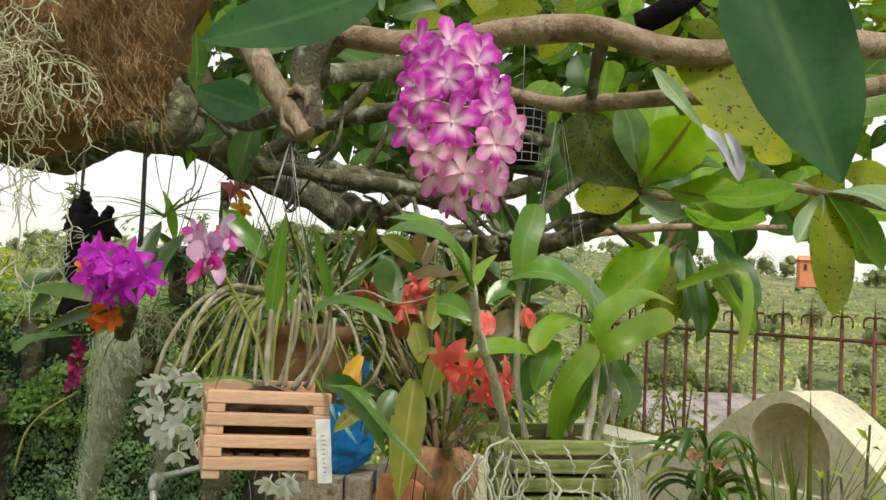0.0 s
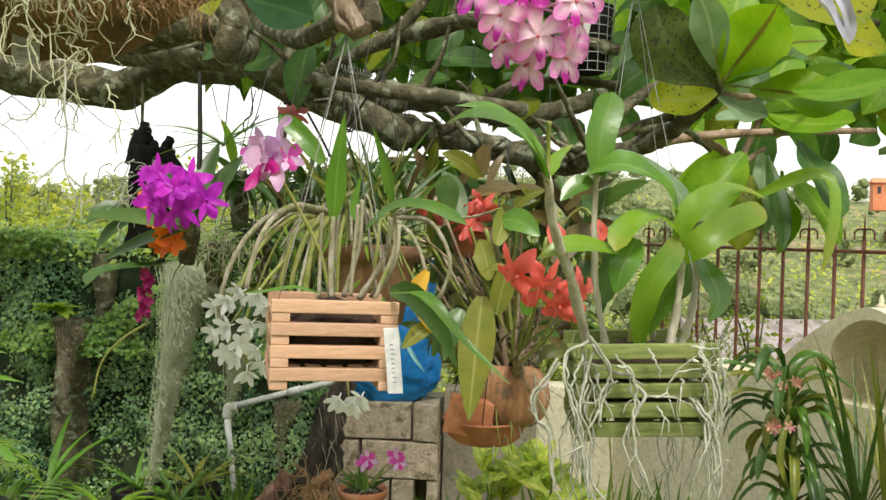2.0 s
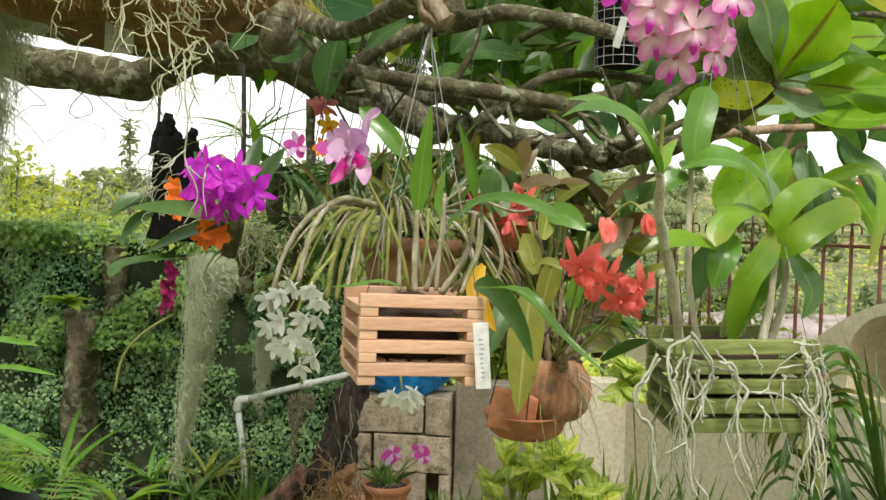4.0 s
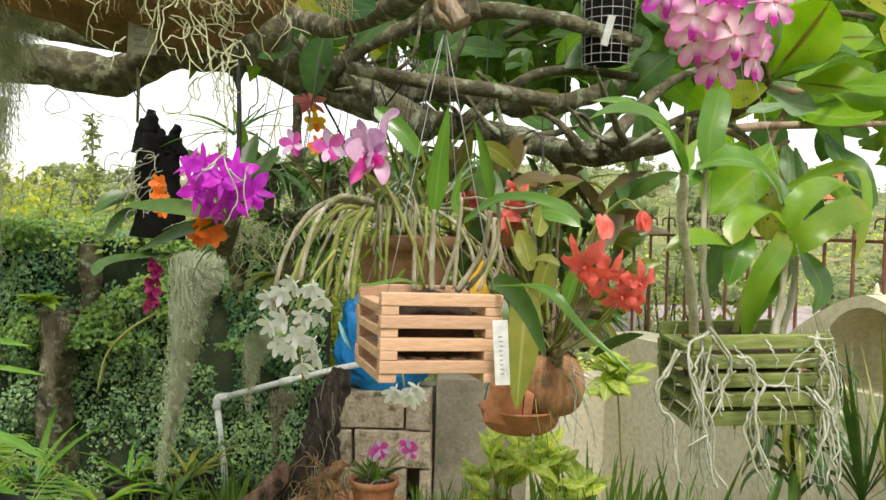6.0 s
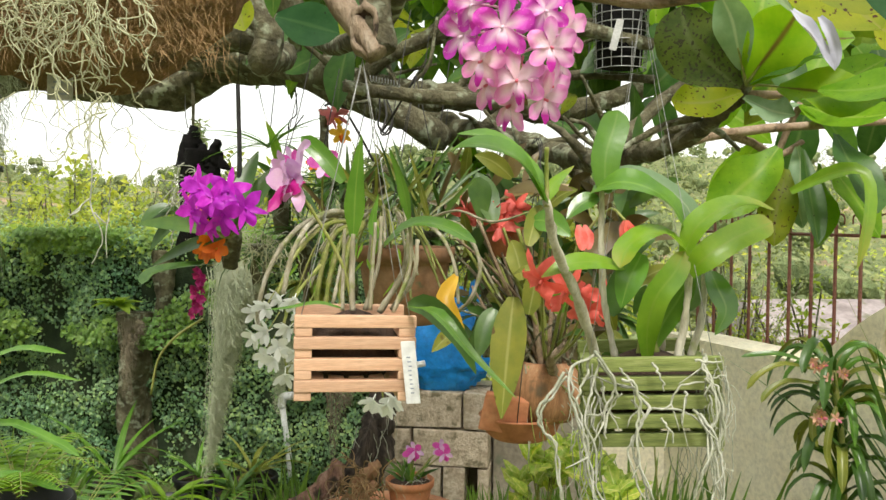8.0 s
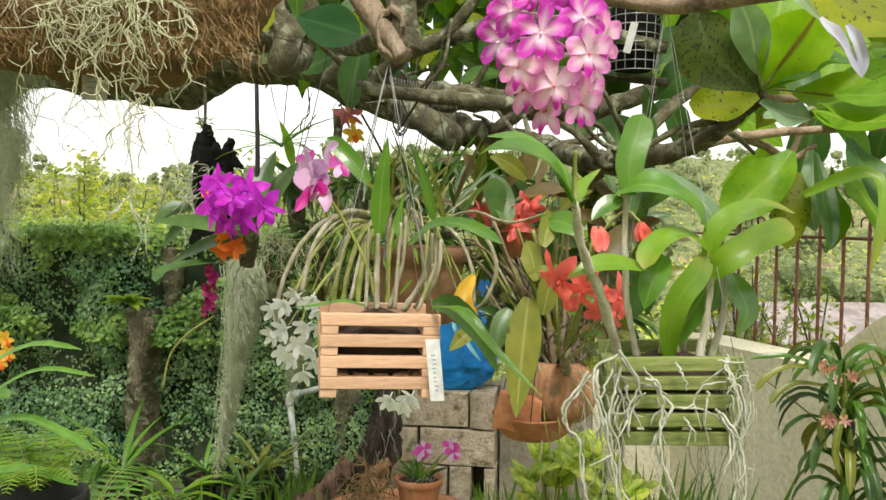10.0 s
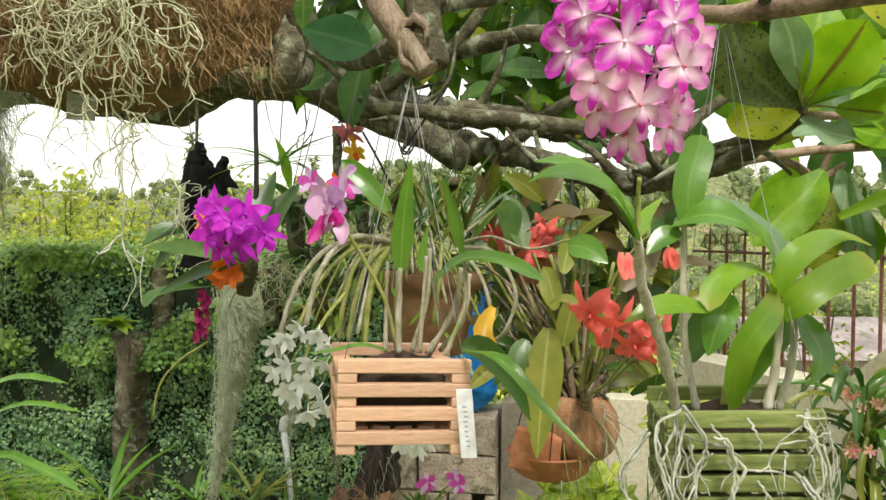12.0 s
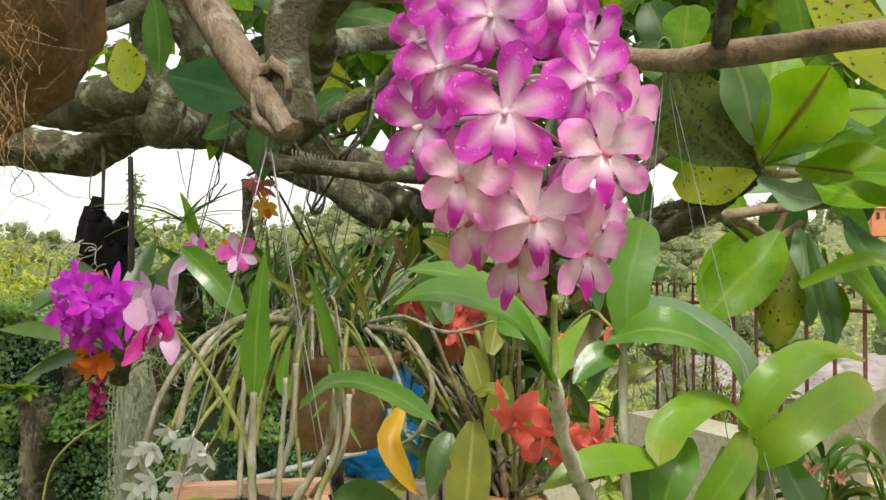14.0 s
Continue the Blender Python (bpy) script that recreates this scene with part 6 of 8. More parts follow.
# ---- hanging moss beards ----
def beard(at, width, length, count, seed, label, lean=0.0, thin=0.0007, mat=M_BEARD):
    """Fine strands, longest on one side, so that the beard tapers to a thin tip."""
    th = thing("hanging_moss", at, label, "hanging moss", "moss beards")
    a = Vector(at)

    def line(rng):
        o = rng.uniform(-.5, .5)
        L = length * max(.16, 1 - 1.05 * max(0, o + .42) - .5 * max(0, -.42 - o)) * rng.uniform(.70, 1.06)
        return o, L, rng.gauss(0, .22) * width

    def place(o, L, dy, s, n):
        x = o * width * (1 - .55 * s * L / length) + lean * (s * L) ** 2 / length
        x += .10 * width * noise.noise(Vector((o * 3 + n, s * 5, seed)))
        return a + Vector((x, dy, -s * L - .12 * width * (2 * o) ** 2 + .18 * width * (1 - s) * noise.noise(Vector((n * 3.7, 2, seed)))))

    def one(rng):
        o, L, dy = line(rng)
        n = rng.uniform(0, 9)
        return [place(o, L, dy, k / 12, n) + Vector((rng.uniform(-1, 1), rng.uniform(-1, 1), 0)) * .004 for k in range(13)]
    v, f = strands(count, one, thin, seed)
    joined("moss", v, f, mat, th)["kind"] = "stuff"

    def tuft(rng):
        o, L, dy = line(rng)
        p = place(o, L, dy, rng.random(), 0)
        d = Vector((rng.uniform(-1, 1), rng.uniform(-.7, .7), rng.uniform(-1.2, .3))) * .015
        e = Vector((rng.uniform(-1, 1), rng.uniform(-.7, .7), rng.uniform(-1.2, .3))) * .013
        return [p, p + d, p + d + e]
    v, f = strands(count * 13, tuft, thin * .9, seed + 1)
    joined("fringe", v, f, mat, th)["kind"] = "stuff"
    return th


beard((-1.071, 2.900, 1.359), 0.135, 0.74, 1000, 51, "long grey-green beard of hanging moss", -0.11, .0010)
beard((-0.787, 2.600, 1.142), 0.08, 0.24, 90, 52, "short grey-green beard of hanging moss", 0.0)
beard((-2.234, 4.300, 0.969), 0.12, 0.45, 70, 53, "dry brown hanging moss on a log stub", 0.02, .0014, M_BEARD_BROWN)
beard((-0.845, 1.350, 1.925), 0.13, 0.50, 230, 54, "wispy grey hanging moss", 0.0, .0006)
beard((-0.950, 1.450, 1.667), 0.07, 0.26, 120, 55, "wispy grey hanging moss", 0.0, .0006)
beard((-0.756, 1.200, 1.775), 0.12, 0.17, 120, 56, "wispy grey hanging moss", 0.0, .0006)
beard((-1.040, 4.100, 0.677), 0.12, 0.36, 40, 57, "dry grey hanging moss on the leaning wood", 0.0, .0013, M_BEARD_BROWN)

# ---- magenta and lilac cattleyas on their mount ----
cat = thing("magenta_orchid", (-0.672, 1.900, 1.471), "magenta cattleya in full bloom on a hanging mount", "orchid")
for at, face, sc, tn in (((-0.703, 1.820, 1.577), (-.3, -1, .2), 1.0, 10), ((-0.648, 1.840, 1.572), (.25, -1, .3), 1.0, -15), ((-0.711, 1.800, 1.531), (-.5, -1, -.2), .95, 30), ((-0.641, 1.790, 1.523), (.1, -1, -.2), 1.05, 0), ((-0.612, 1.840, 1.538), (.6, -1, 0), .95, 25), ((-0.761, 1.900, 1.592), (-.5, -.8, .6), .8, 0), ((-0.652, 1.770, 1.556), (0, -1, .3), .8, 45), ((-0.680, 1.800, 1.500), (-.3, -1, -.5), .8, 50)):
    f1 = flower(cat, "magenta", at, face, tn, sc, 14)
    part("flower_stalk", tube(bmesh.new(), sag(at, (-0.680, 1.920, 1.471), .01, 5), .002, .003, 6, 5), M_GREENCANE, cat)
for a, b, w in (((-0.672, 1.900, 1.484), (-0.799, 2.000, 1.630), .05), ((-0.672, 1.900, 1.484), (-0.643, 2.000, 1.671), .05), ((-0.658, 1.900, 1.484), (-0.574, 1.850, 1.567), .045), ((-0.672, 1.900, 1.478), (-0.924, 1.950, 1.499), .04), ((-0.672, 1.900, 1.478), (-0.913, 2.000, 1.396), .035), ((-0.678, 1.950, 1.483), (-0.604, 2.050, 1.648), .05)):
    leaf_part(cat, sag(a, b, -.01), w, L_DARK, "oval", (0, -1, .5), .25)
part("mount_block", tube(bmesh.new(), [(-0.692, 1.950, 1.496), (-0.695, 1.970, 1.456), (-0.711, 2.000, 1.401)], .028, .018, 10, 8, .4, 3), M_BARK, cat)
rod = Vector((-0.679, 1.960, 1.490))
part("mount_rod", tube(bmesh.new(), [rod, rod + Vector((.006, 0, .16)), rod + Vector((.002, 0, .33))], .0065, .005, 10, 7, .2, 4), M_DARKWIRE, cat)
part("mount_wire", tube(bmesh.new(), [rod + Vector((.002, 0, .33)), rod + Vector((0, .1, .9))], .0008, .0008, 3, 4), M_DARKWIRE, cat)

red = thing("orange_orchid", (-0.746, 1.980, 1.455), "small orange orchid behind the magenta blooms", "orchid")
for at in ((-0.728, 1.930, 1.463), (-0.747, 1.950, 1.442), (-0.714, 1.930, 1.446), (-1.138, 2.750, 1.548), (-1.128, 2.750, 1.504), (-1.155, 2.780, 1.584), (-0.740, 1.950, 1.480)):
    flower(red, "orange", at, (rnd(-.4, .4), -1, rnd(-.4, .3)), rnd(-60, 60), 1.1, 20)
part("flower_stalk", tube(bmesh.new(), [(-0.744, 1.970, 1.455), (-0.733, 2.000, 1.441), (-0.711, 2.000, 1.428)], .002, .003, 6, 5), M_GREENCANE, red)

lil = thing("lilac_orchid", (-0.324, 1.300, 1.508), "large lilac cattleya bloom with crimson lip", "orchid")
flower(lil, "lilac", (-0.293, 1.200, 1.568), (-.85, -.65, .1), 8, .8, 20)
flower(lil, "lilac", (-0.288, 1.206, 1.570), (-.3, -1, .1), 40, .72, 30)
leaf_part(lil, [(-0.281, 1.200, 1.564), (-0.270, 1.190, 1.587), (-0.263, 1.180, 1.609), (-0.251, 1.170, 1.615)], .022, P_PINK, "petal", (-1, -.6, 0), .5, .25, "petal")
leaf_part(lil, [(-0.285, 1.200, 1.560), (-0.272, 1.190, 1.548), (-0.269, 1.180, 1.524)], .024, P_PINK, "petal", (-.4, -1, 0), .4, .25, "petal")
leaf_part(lil, [(-0.303, 1.200, 1.560), (-0.306, 1.180, 1.546), (-0.312, 1.170, 1.524)], .024, P_LIP, "petal", (-.6, -1, .2), -.6, .3, "lip")
part("flower_stalk", tube(bmesh.new(), [(-0.292, 1.210, 1.564), (-0.274, 1.250, 1.525), (-0.237, 1.270, 1.452), (-0.220, 1.270, 1.385)], .0022, .003, 10, 5), M_GREENCANE, lil)
lil2 = thing("lilac_orchid", (-0.504, 2.050, 1.594), "purple cattleya blooms among dark leaves", "orchid")
flower(lil2, "smallpink", (-0.478, 1.980, 1.642), (.3, -1, .1), 20, 1.2, 16)
flower(lil2, "smallpink", (-0.561, 2.000, 1.648), (-.3, -1, .2), 20, 1.0, 16)
flower(lil2, "orange", (-0.510, 2.020, 1.647), (-.3, -1, .2), 20, .8, 16)
part("flower_stalk", tube(bmesh.new(), [(-0.481, 1.990, 1.638), (-0.498, 2.030, 1.580), (-0.503, 2.050, 1.499)], .003, .003, 6, 5), M_GREENCANE, lil2)

salm = thing("salmon_orchid", (-0.669, 2.750, 1.747), "faded salmon and yellow orchid blooms on a dark stalk", "orchid")
flower(salm, "salmon", (-0.662, 2.720, 1.844), (0, -.6, -.8), 0, 1.15, 5)
flower(salm, "salmon", (-0.683, 2.740, 1.841), (-.5, -.6, -.6), 40, 1.0, 5)
flower(salm, "gold", (-0.649, 2.730, 1.785), (0, -.8, -.5), 0, 1.1, 10)
part("cane", tube(bmesh.new(), [(-0.715, 2.760, 1.867), (-0.719, 2.780, 1.750), (-0.716, 2.800, 1.621)], .014, .016, 8, 7, .3), M_BARK, salm)
part("flower_stalk", tube(bmesh.new(), [(-0.708, 2.750, 1.875), (-0.662, 2.730, 1.887), (-0.625, 2.720, 1.853)], .004, .003, 6, 5), M_DARKWIRE, salm)
part("flower_stalk", tube(bmesh.new(), [(-0.627, 2.730, 1.845), (-0.582, 2.740, 1.765), (-0.539, 2.760, 1.676)], .004, .004, 6, 5), M_DARKWIRE, salm)

# ---- charred log hanging ----
char = thing("charred_log", (-1.242, 2.960, 1.418), "charred black log hung as an orchid mount", "log")
bm = bmesh.new()
tube(bm, [(-1.232, 2.960, 1.408), (-1.226, 2.960, 1.519), (-1.222, 2.960, 1.641), (-1.212, 2.960, 1.752)], .080, .074, 40, 24, .35, 9)
tube(bm, [(-1.262, 2.950, 1.690), (-1.258, 2.950, 1.770), (-1.246, 2.950, 1.838)], .054, .014, 26, 16, .6, 12)
tube(bm, [(-1.270, 2.945, 1.70), (-1.272, 2.945, 1.76), (-1.278, 2.945, 1.808)], .036, .008, 18, 12, .6, 15)
tube(bm, [(-1.180, 2.950, 1.690), (-1.172, 2.950, 1.740), (-1.158, 2.950, 1.790)], .050, .010, 20, 14, .6, 14)
tube(bm, [(-1.215, 2.945, 1.70), (-1.210, 2.945, 1.745), (-1.216, 2.945, 1.775)], .045, .008, 16, 12, .7, 16)
part("log", bm, M_CHAR, char)
part("log_wire", tube(bmesh.new(), [(-1.270, 2.950, 1.830), (-1.400, 3.200, 1.913), (-1.640, 3.700, 2.064)], .002, .002, 6, 5), M_DARKWIRE, char)
curly(char, "root", (-1.255, 2.870, 1.600), (.035, .01, .06), 34, .14, .0024, 35, M_ROOT)
for a, b in (((-1.273, 2.900, 1.538), (-1.380, 2.800, 1.481)), ((-1.273, 2.900, 1.499), (-1.364, 2.850, 1.398)), ((-1.287, 2.850, 1.548), (-1.376, 2.800, 1.481))):
    leaf_part(char, sag(a, b, -.02), .05, L_DARK, "oval", (0, -1, .6), .2)

wine = thing("wine_orchid", (-1.230, 2.950, 1.337), "drooping wine-red orchid spike with small blooms", "orchid")
rr = random.Random(61)
for i in range(16):
    t = i / 15
    flower(wine, "wine", Vector((-1.224, 2.940, 1.321)).lerp(Vector((-1.231, 2.930, 1.172)), t) + Vector((rr.uniform(-.024, .024), rr.uniform(-.02, .0), rr.uniform(-.008, .008))), (rr.uniform(-.8, .8), -1, rr.uniform(-.5, .3)), rr.uniform(0, 90), 1.15, 15)
part("flower_stalk", tube(bmesh.new(), [(-1.198, 3.000, 1.345), (-1.224, 2.960, 1.345), (-1.232, 2.950, 1.276), (-1.235, 2.940, 1.165)], .003, .0015, 10, 5), M_GREENCANE, wine)
part("cane", tube(bmesh.new(), [(-1.240, 3.000, 1.147), (-1.339, 3.000, 1.081), (-1.412, 3.000, 0.995), (-1.442, 3.000, 0.862)], .005, .004, 14, 6, .2), M_GREENCANE, wine)
leaf_part(wine, [(-1.188, 3.000, 1.350), (-1.282, 2.900, 1.342), (-1.363, 2.850, 1.319), (-1.369, 2.800, 1.283)], .05, L_DARK, "strap", (0, -.6, 1), .25)
part("cane", tube(bmesh.new(), [(-1.080, 3.000, 1.338), (-1.155, 3.000, 1.353), (-1.220, 3.000, 1.343)], .008, .006, 8, 6), M_GREENCANE, wine)

# ---- pots ----
def pot_profile(r, h, t=0.006):
    return [(r * .68, 0), (r * .72, 0.004), (r * .92, h * .76), (r * .92, h * .8), (r * 1.03, h * .81), (r * 1.05, h * .98), (r * 1.02, h), (r * .98, h), (r * .93, h * .9), (r * .5, h * .88)]


def clay_pot(name, at, r, h, mat, label, category="flower pot", wob=0.0):
    th = thing(name, at, label, category, "plant pots")
    part("pot_body", lathe(bmesh.new(), pot_profile(r, h)[:-1] + [(r * .9, h * .88)], at, 30, wob), mat, th)
    part("potting_mix", lathe(bmesh.new(), [(r * .915, h * .86), (r * .915, h * .885), (r * .5, h * .92), (r * .1, h * .925)], at, 18, .03), M_SOIL, th)
    return th


# brown hanging pot with drooping canes
dp = Vector((-0.317, 2.120, 1.363))
dpot = clay_pot("hanging_pot", dp + Vector((0, 0, -.10)), 0.118, 0.185, M_CLAY_OLD, "old brown clay pot hanging among canes")
for a in (0.3, 2.4, 4.5):
    part("hanger_wire", tube(bmesh.new(), [dp + Vector((.118 * math.cos(a), .118 * math.sin(a), .075)), dp + Vector((0.02, .03, .50))], .0012, .0012, 3, 5), M_DARKWIRE, dpot)
part("hanger_hook", tube(bmesh.new(), [dp + Vector((0.02, .03, .50)), (-0.414, 2.300, 1.748), (-0.415, 2.350, 1.799), (-0.489, 2.600, 1.906)], .003, .003, 12, 6), M_DARKWIRE, dpot)
dend = thing("cane_orchid", dp + Vector((0, 0, .06)), "orchid with long drooping grey-green canes", "orchid")
cr = Vector((-0.367, 2.000, 1.522))
rr = random.Random(71)
cane(dend, [(-0.375, 1.950, 1.521), (-0.434, 1.850, 1.526), (-0.465, 1.750, 1.467), (-0.484, 1.720, 1.364)], .0068, M_CANE, "cane", 18)
cane(dend, [(-0.382, 1.950, 1.517), (-0.459, 1.850, 1.516), (-0.507, 1.750, 1.443), (-0.528, 1.700, 1.336), (-0.518, 1.700, 1.273)], .0058, M_CANE, "cane", 18)
cane(dend, [(-0.388, 1.950, 1.508), (-0.433, 1.850, 1.502), (-0.480, 1.780, 1.436), (-0.503, 1.740, 1.362)], .005, M_GREENCANE, "cane", 18)
cane(dend, [(-0.384, 1.950, 1.508), (-0.422, 1.880, 1.483), (-0.442, 1.850, 1.416), (-0.453, 1.840, 1.324)], .0068, M_GREENCANE, "cane", 18)
cane(dend, [(-0.382, 1.950, 1.509), (-0.403, 1.880, 1.477), (-0.422, 1.850, 1.404), (-0.433, 1.840, 1.321)], .0068, M_GREENCANE, "cane", 18)
cane(dend, [(-0.376, 1.950, 1.505), (-0.387, 1.880, 1.465), (-0.396, 1.850, 1.392), (-0.398, 1.840, 1.317)], .0075, M_GREENCANE, "cane", 18)
cane(dend, [(-0.226, 1.950, 1.518), (-0.150, 1.850, 1.533), (-0.074, 1.800, 1.511), (0.001, 1.780, 1.530)], .003, M_CANE, "cane", 18)
cane(dend, [(-0.226, 1.950, 1.511), (-0.144, 1.850, 1.501), (-0.100, 1.820, 1.426), (-0.117, 1.820, 1.355), (-0.152, 1.850, 1.321)], .005, M_CANE, "cane", 18)
cane(dend, [(-0.232, 1.950, 1.505), (-0.183, 1.880, 1.470), (-0.154, 1.850, 1.411), (-0.147, 1.850, 1.339)], .0045, M_CANE, "cane", 18)
cane(dend, [(-0.256, 1.900, 1.511), (-0.252, 1.850, 1.445), (-0.263, 1.850, 1.360)], .0045, M_GREENCANE, "cane", 18)
cane(dend, [(-0.332, 1.900, 1.510), (-0.332, 1.850, 1.443), (-0.333, 1.850, 1.327)], .0045, M_GREENCANE, "cane", 18)
for i in range(26):
    s = rr.uniform(-1, 1)
    a = cr + Vector((s * .06, rr.uniform(-.04, .08), rr.uniform(-.01, .03)))
    b = a + Vector((s * rr.uniform(.05, .2), rr.uniform(-.18, .05), -rr.uniform(.05, .22)))
    cane(dend, sag(a, b, -rr.uniform(.02, .05)), rr.uniform(.0025, .005), rr.choice((M_GREENCANE, M_GREENCANE, M_CANE)), "cane", 12)
for i in range(46):
    a = Vector((-0.364, 2.050, 1.522)) + Vector((rr.uniform(-.13, .15), rr.uniform(-.04, .12), rr.uniform(-.03, .04)))
    b = a + Vector((rr.uniform(-.12, .12), rr.uniform(-.1, .1), rr.uniform(.06, .19)))
    leaf_part(dend, sag(a, b, -.01), rr.uniform(.008, .018), rr.choice((L_DARK, L_DARK, L_OLIVE, L_BRONZE)), "lance", (rr.uniform(-.5, .5), -1, .4), .25)
for i in range(22):
    a = cr + Vector((rr.uniform(-.16, .14), rr.uniform(-.16, .0), rr.uniform(-.2, -.02)))
    leaf_part(dend, sag(a, a + Vector((rr.uniform(-.03, .03), -.01, -.035)), 0), .008, L_ORCHID_LIGHT, "lance", (0, -1, .3), .2, n=5)
leaf_part(dend, [(-0.132, 1.700, 1.408), (-0.148, 1.660, 1.369), (-0.128, 1.650, 1.328), (-0.104, 1.650, 1.291)], .038, L_ORCHID_YELLOW, "oval", (.3, -1, .1), .45)
leaf_part(dend, [(-0.118, 1.660, 1.311), (-0.143, 1.650, 1.295), (-0.168, 1.640, 1.269)], .032, L_OLIVE, "oval", (.2, -1, .5), .3)

whites = thing("white_orchid", (-0.477, 1.720, 1.318), "cluster of nodding white orchid blooms", "orchid flowers")
for at in ((-0.513, 1.700, 1.342), (-0.457, 1.710, 1.354), (-0.496, 1.740, 1.356), (-0.506, 1.690, 1.292), (-0.465, 1.700, 1.300), (-0.444, 1.720, 1.296), (-0.490, 1.690, 1.239), (-0.452, 1.700, 1.251), (-0.472, 1.700, 1.207), (-0.525, 1.720, 1.241), (-0.450, 1.730, 1.220), (-0.535, 1.710, 1.330), (-0.528, 1.690, 1.282), (-0.486, 1.700, 1.262), (-0.438, 1.710, 1.332)):
    at = Vector(at)
    flower(whites, "white", at, (rnd(-.7, .5), -1, rnd(-1.0, -.2)), rnd(-40, 40), rnd(.9, 1.12), 34)
    part("pedicel", tube(bmesh.new(), sag(at + Vector((0, .005, 0)), at + Vector((.015, .03, .035)), 0), .0012, .0012, 5, 5), M_GREENCANE, whites)
part("cane", tube(bmesh.new(), [(-0.430, 1.800, 1.419), (-0.467, 1.760, 1.361), (-0.490, 1.740, 1.292), (-0.476, 1.740, 1.164)], .004, .003, 14, 6), M_GREENCANE, whites)
whites2 = thing("white_orchid", (-0.287, 1.720, 1.166), "two nodding white orchid blooms below the cedar basket", "orchid flowers")
for at in ((-0.294, 1.700, 1.161), (-0.266, 1.700, 1.154), (-0.255, 1.720, 1.162)):
    flower(whites2, "white", at, (rnd(-.5, .5), -1, rnd(-.9, -.3)), rnd(-40, 40), 1.05, 28)
part("cane", tube(bmesh.new(), [(-0.330, 1.850, 1.327), (-0.297, 1.760, 1.250), (-0.278, 1.720, 1.161)], .004, .002, 8, 6), M_GREENCANE, whites2)

# ---- coral cattleya in a ribbed pot on a clay saucer ----
cpos = Vector((0.025, 2.120, 1.042))
ribpot = thing("ribbed_pot", cpos, "round ribbed orange-brown clay pot", "flower pot", "plant pots")
part("pot_body", lathe(bmesh.new(), [(.06, 0), (.08, .02), (.09, .06), (.083, .1), (.064, .13), (.056, .14), (.05, .12)], cpos, 48, 0, 14, .06), M_CLAY_RIB, ribpot)
part("potting_mix", lathe(bmesh.new(), [(.048, .11), (.048, .12), (.03, .132), (.005, .135)], cpos, 16, .03), M_SOIL, ribpot)
spos = Vector((-0.032, 2.120, 0.997))
sauc = thing("clay_saucer", spos, "broken terracotta bowl hung as a tray", "saucer", "plant pots")
part("saucer_body", lathe(bmesh.new(), [(.07, 0), (.085, .012), (.098, .05), (.102, .052), (.098, .056), (.084, .02), (.02, .016)], spos, 36, .02), M_CLAY, sauc)
part("clay_shard", box(bmesh.new(), (-.055, -.006, 0), (.05, .006, .085), Matrix.Translation(spos + Vector((-.035, -.075, .03))) @ pose(0, 0, 0, 8, 10, 6), .004, .006), M_CLAY, sauc)
for a in (0.5, 2.6, 4.7):
    part("hanger_wire", tube(bmesh.new(), [spos + Vector((.1 * math.cos(a), .1 * math.sin(a), .055)), spos + Vector((.04, .03, .66)), (-0.042, 2.580, 1.732)], .0012, .0012, 8, 5), M_DARKWIRE, sauc)
coral = thing("coral_orchid", cpos + Vector((0, 0, .12)), "coral-red cattleya blooms over olive leaves", "orchid")
base = cpos + Vector((0, 0, .12))
for at, face, tn, sc in (((0.036, 1.560, 1.414), (-.6, -.8, -.5), 20, 1.05), ((0.076, 1.580, 1.399), (.5, -.9, -.5), -30, .95), ((0.109, 1.620, 1.358), (-.3, -1, -.6), 60, .9), ((0.141, 1.620, 1.382), (.6, -1, -.4), 10, .85)):
    flower(coral, "coral", at, face, tn, sc, 24)
    part("flower_stalk", tube(bmesh.new(), sag(at, base + Vector((0, 0, .02)), .03), .0025, .0035, 8, 5), M_GREENCANE, coral)
for a, b in (((0.097, 1.850, 1.506), (0.107, 1.830, 1.454)), ((0.111, 1.860, 1.506), (0.119, 1.840, 1.456)), ((0.198, 1.900, 1.516), (0.207, 1.900, 1.472)), ((0.192, 1.900, 1.516), (0.191, 1.900, 1.475))):
    leaf_part(coral, sag(a, b, 0), .03, P_CORAL, "petal", (.3, -1, 0), .5, .2, "petal")
part("flower_stalk", tube(bmesh.new(), [(0.103, 1.860, 1.506), (0.094, 1.900, 1.427), (0.056, 2.050, 1.221)], .003, .004, 8, 5), M_GREENCANE, coral)
part("flower_stalk", tube(bmesh.new(), [(0.194, 1.900, 1.516), (0.159, 1.950, 1.537), (0.089, 2.000, 1.434), (0.042, 2.080, 1.216)], .003, .004, 12, 5), M_GREENCANE, coral)
def coral_leaf(a, b, w, mt, fc):
    leaf_part(coral, sag(a, b, -.012), w, mt, "oval", fc, .22)


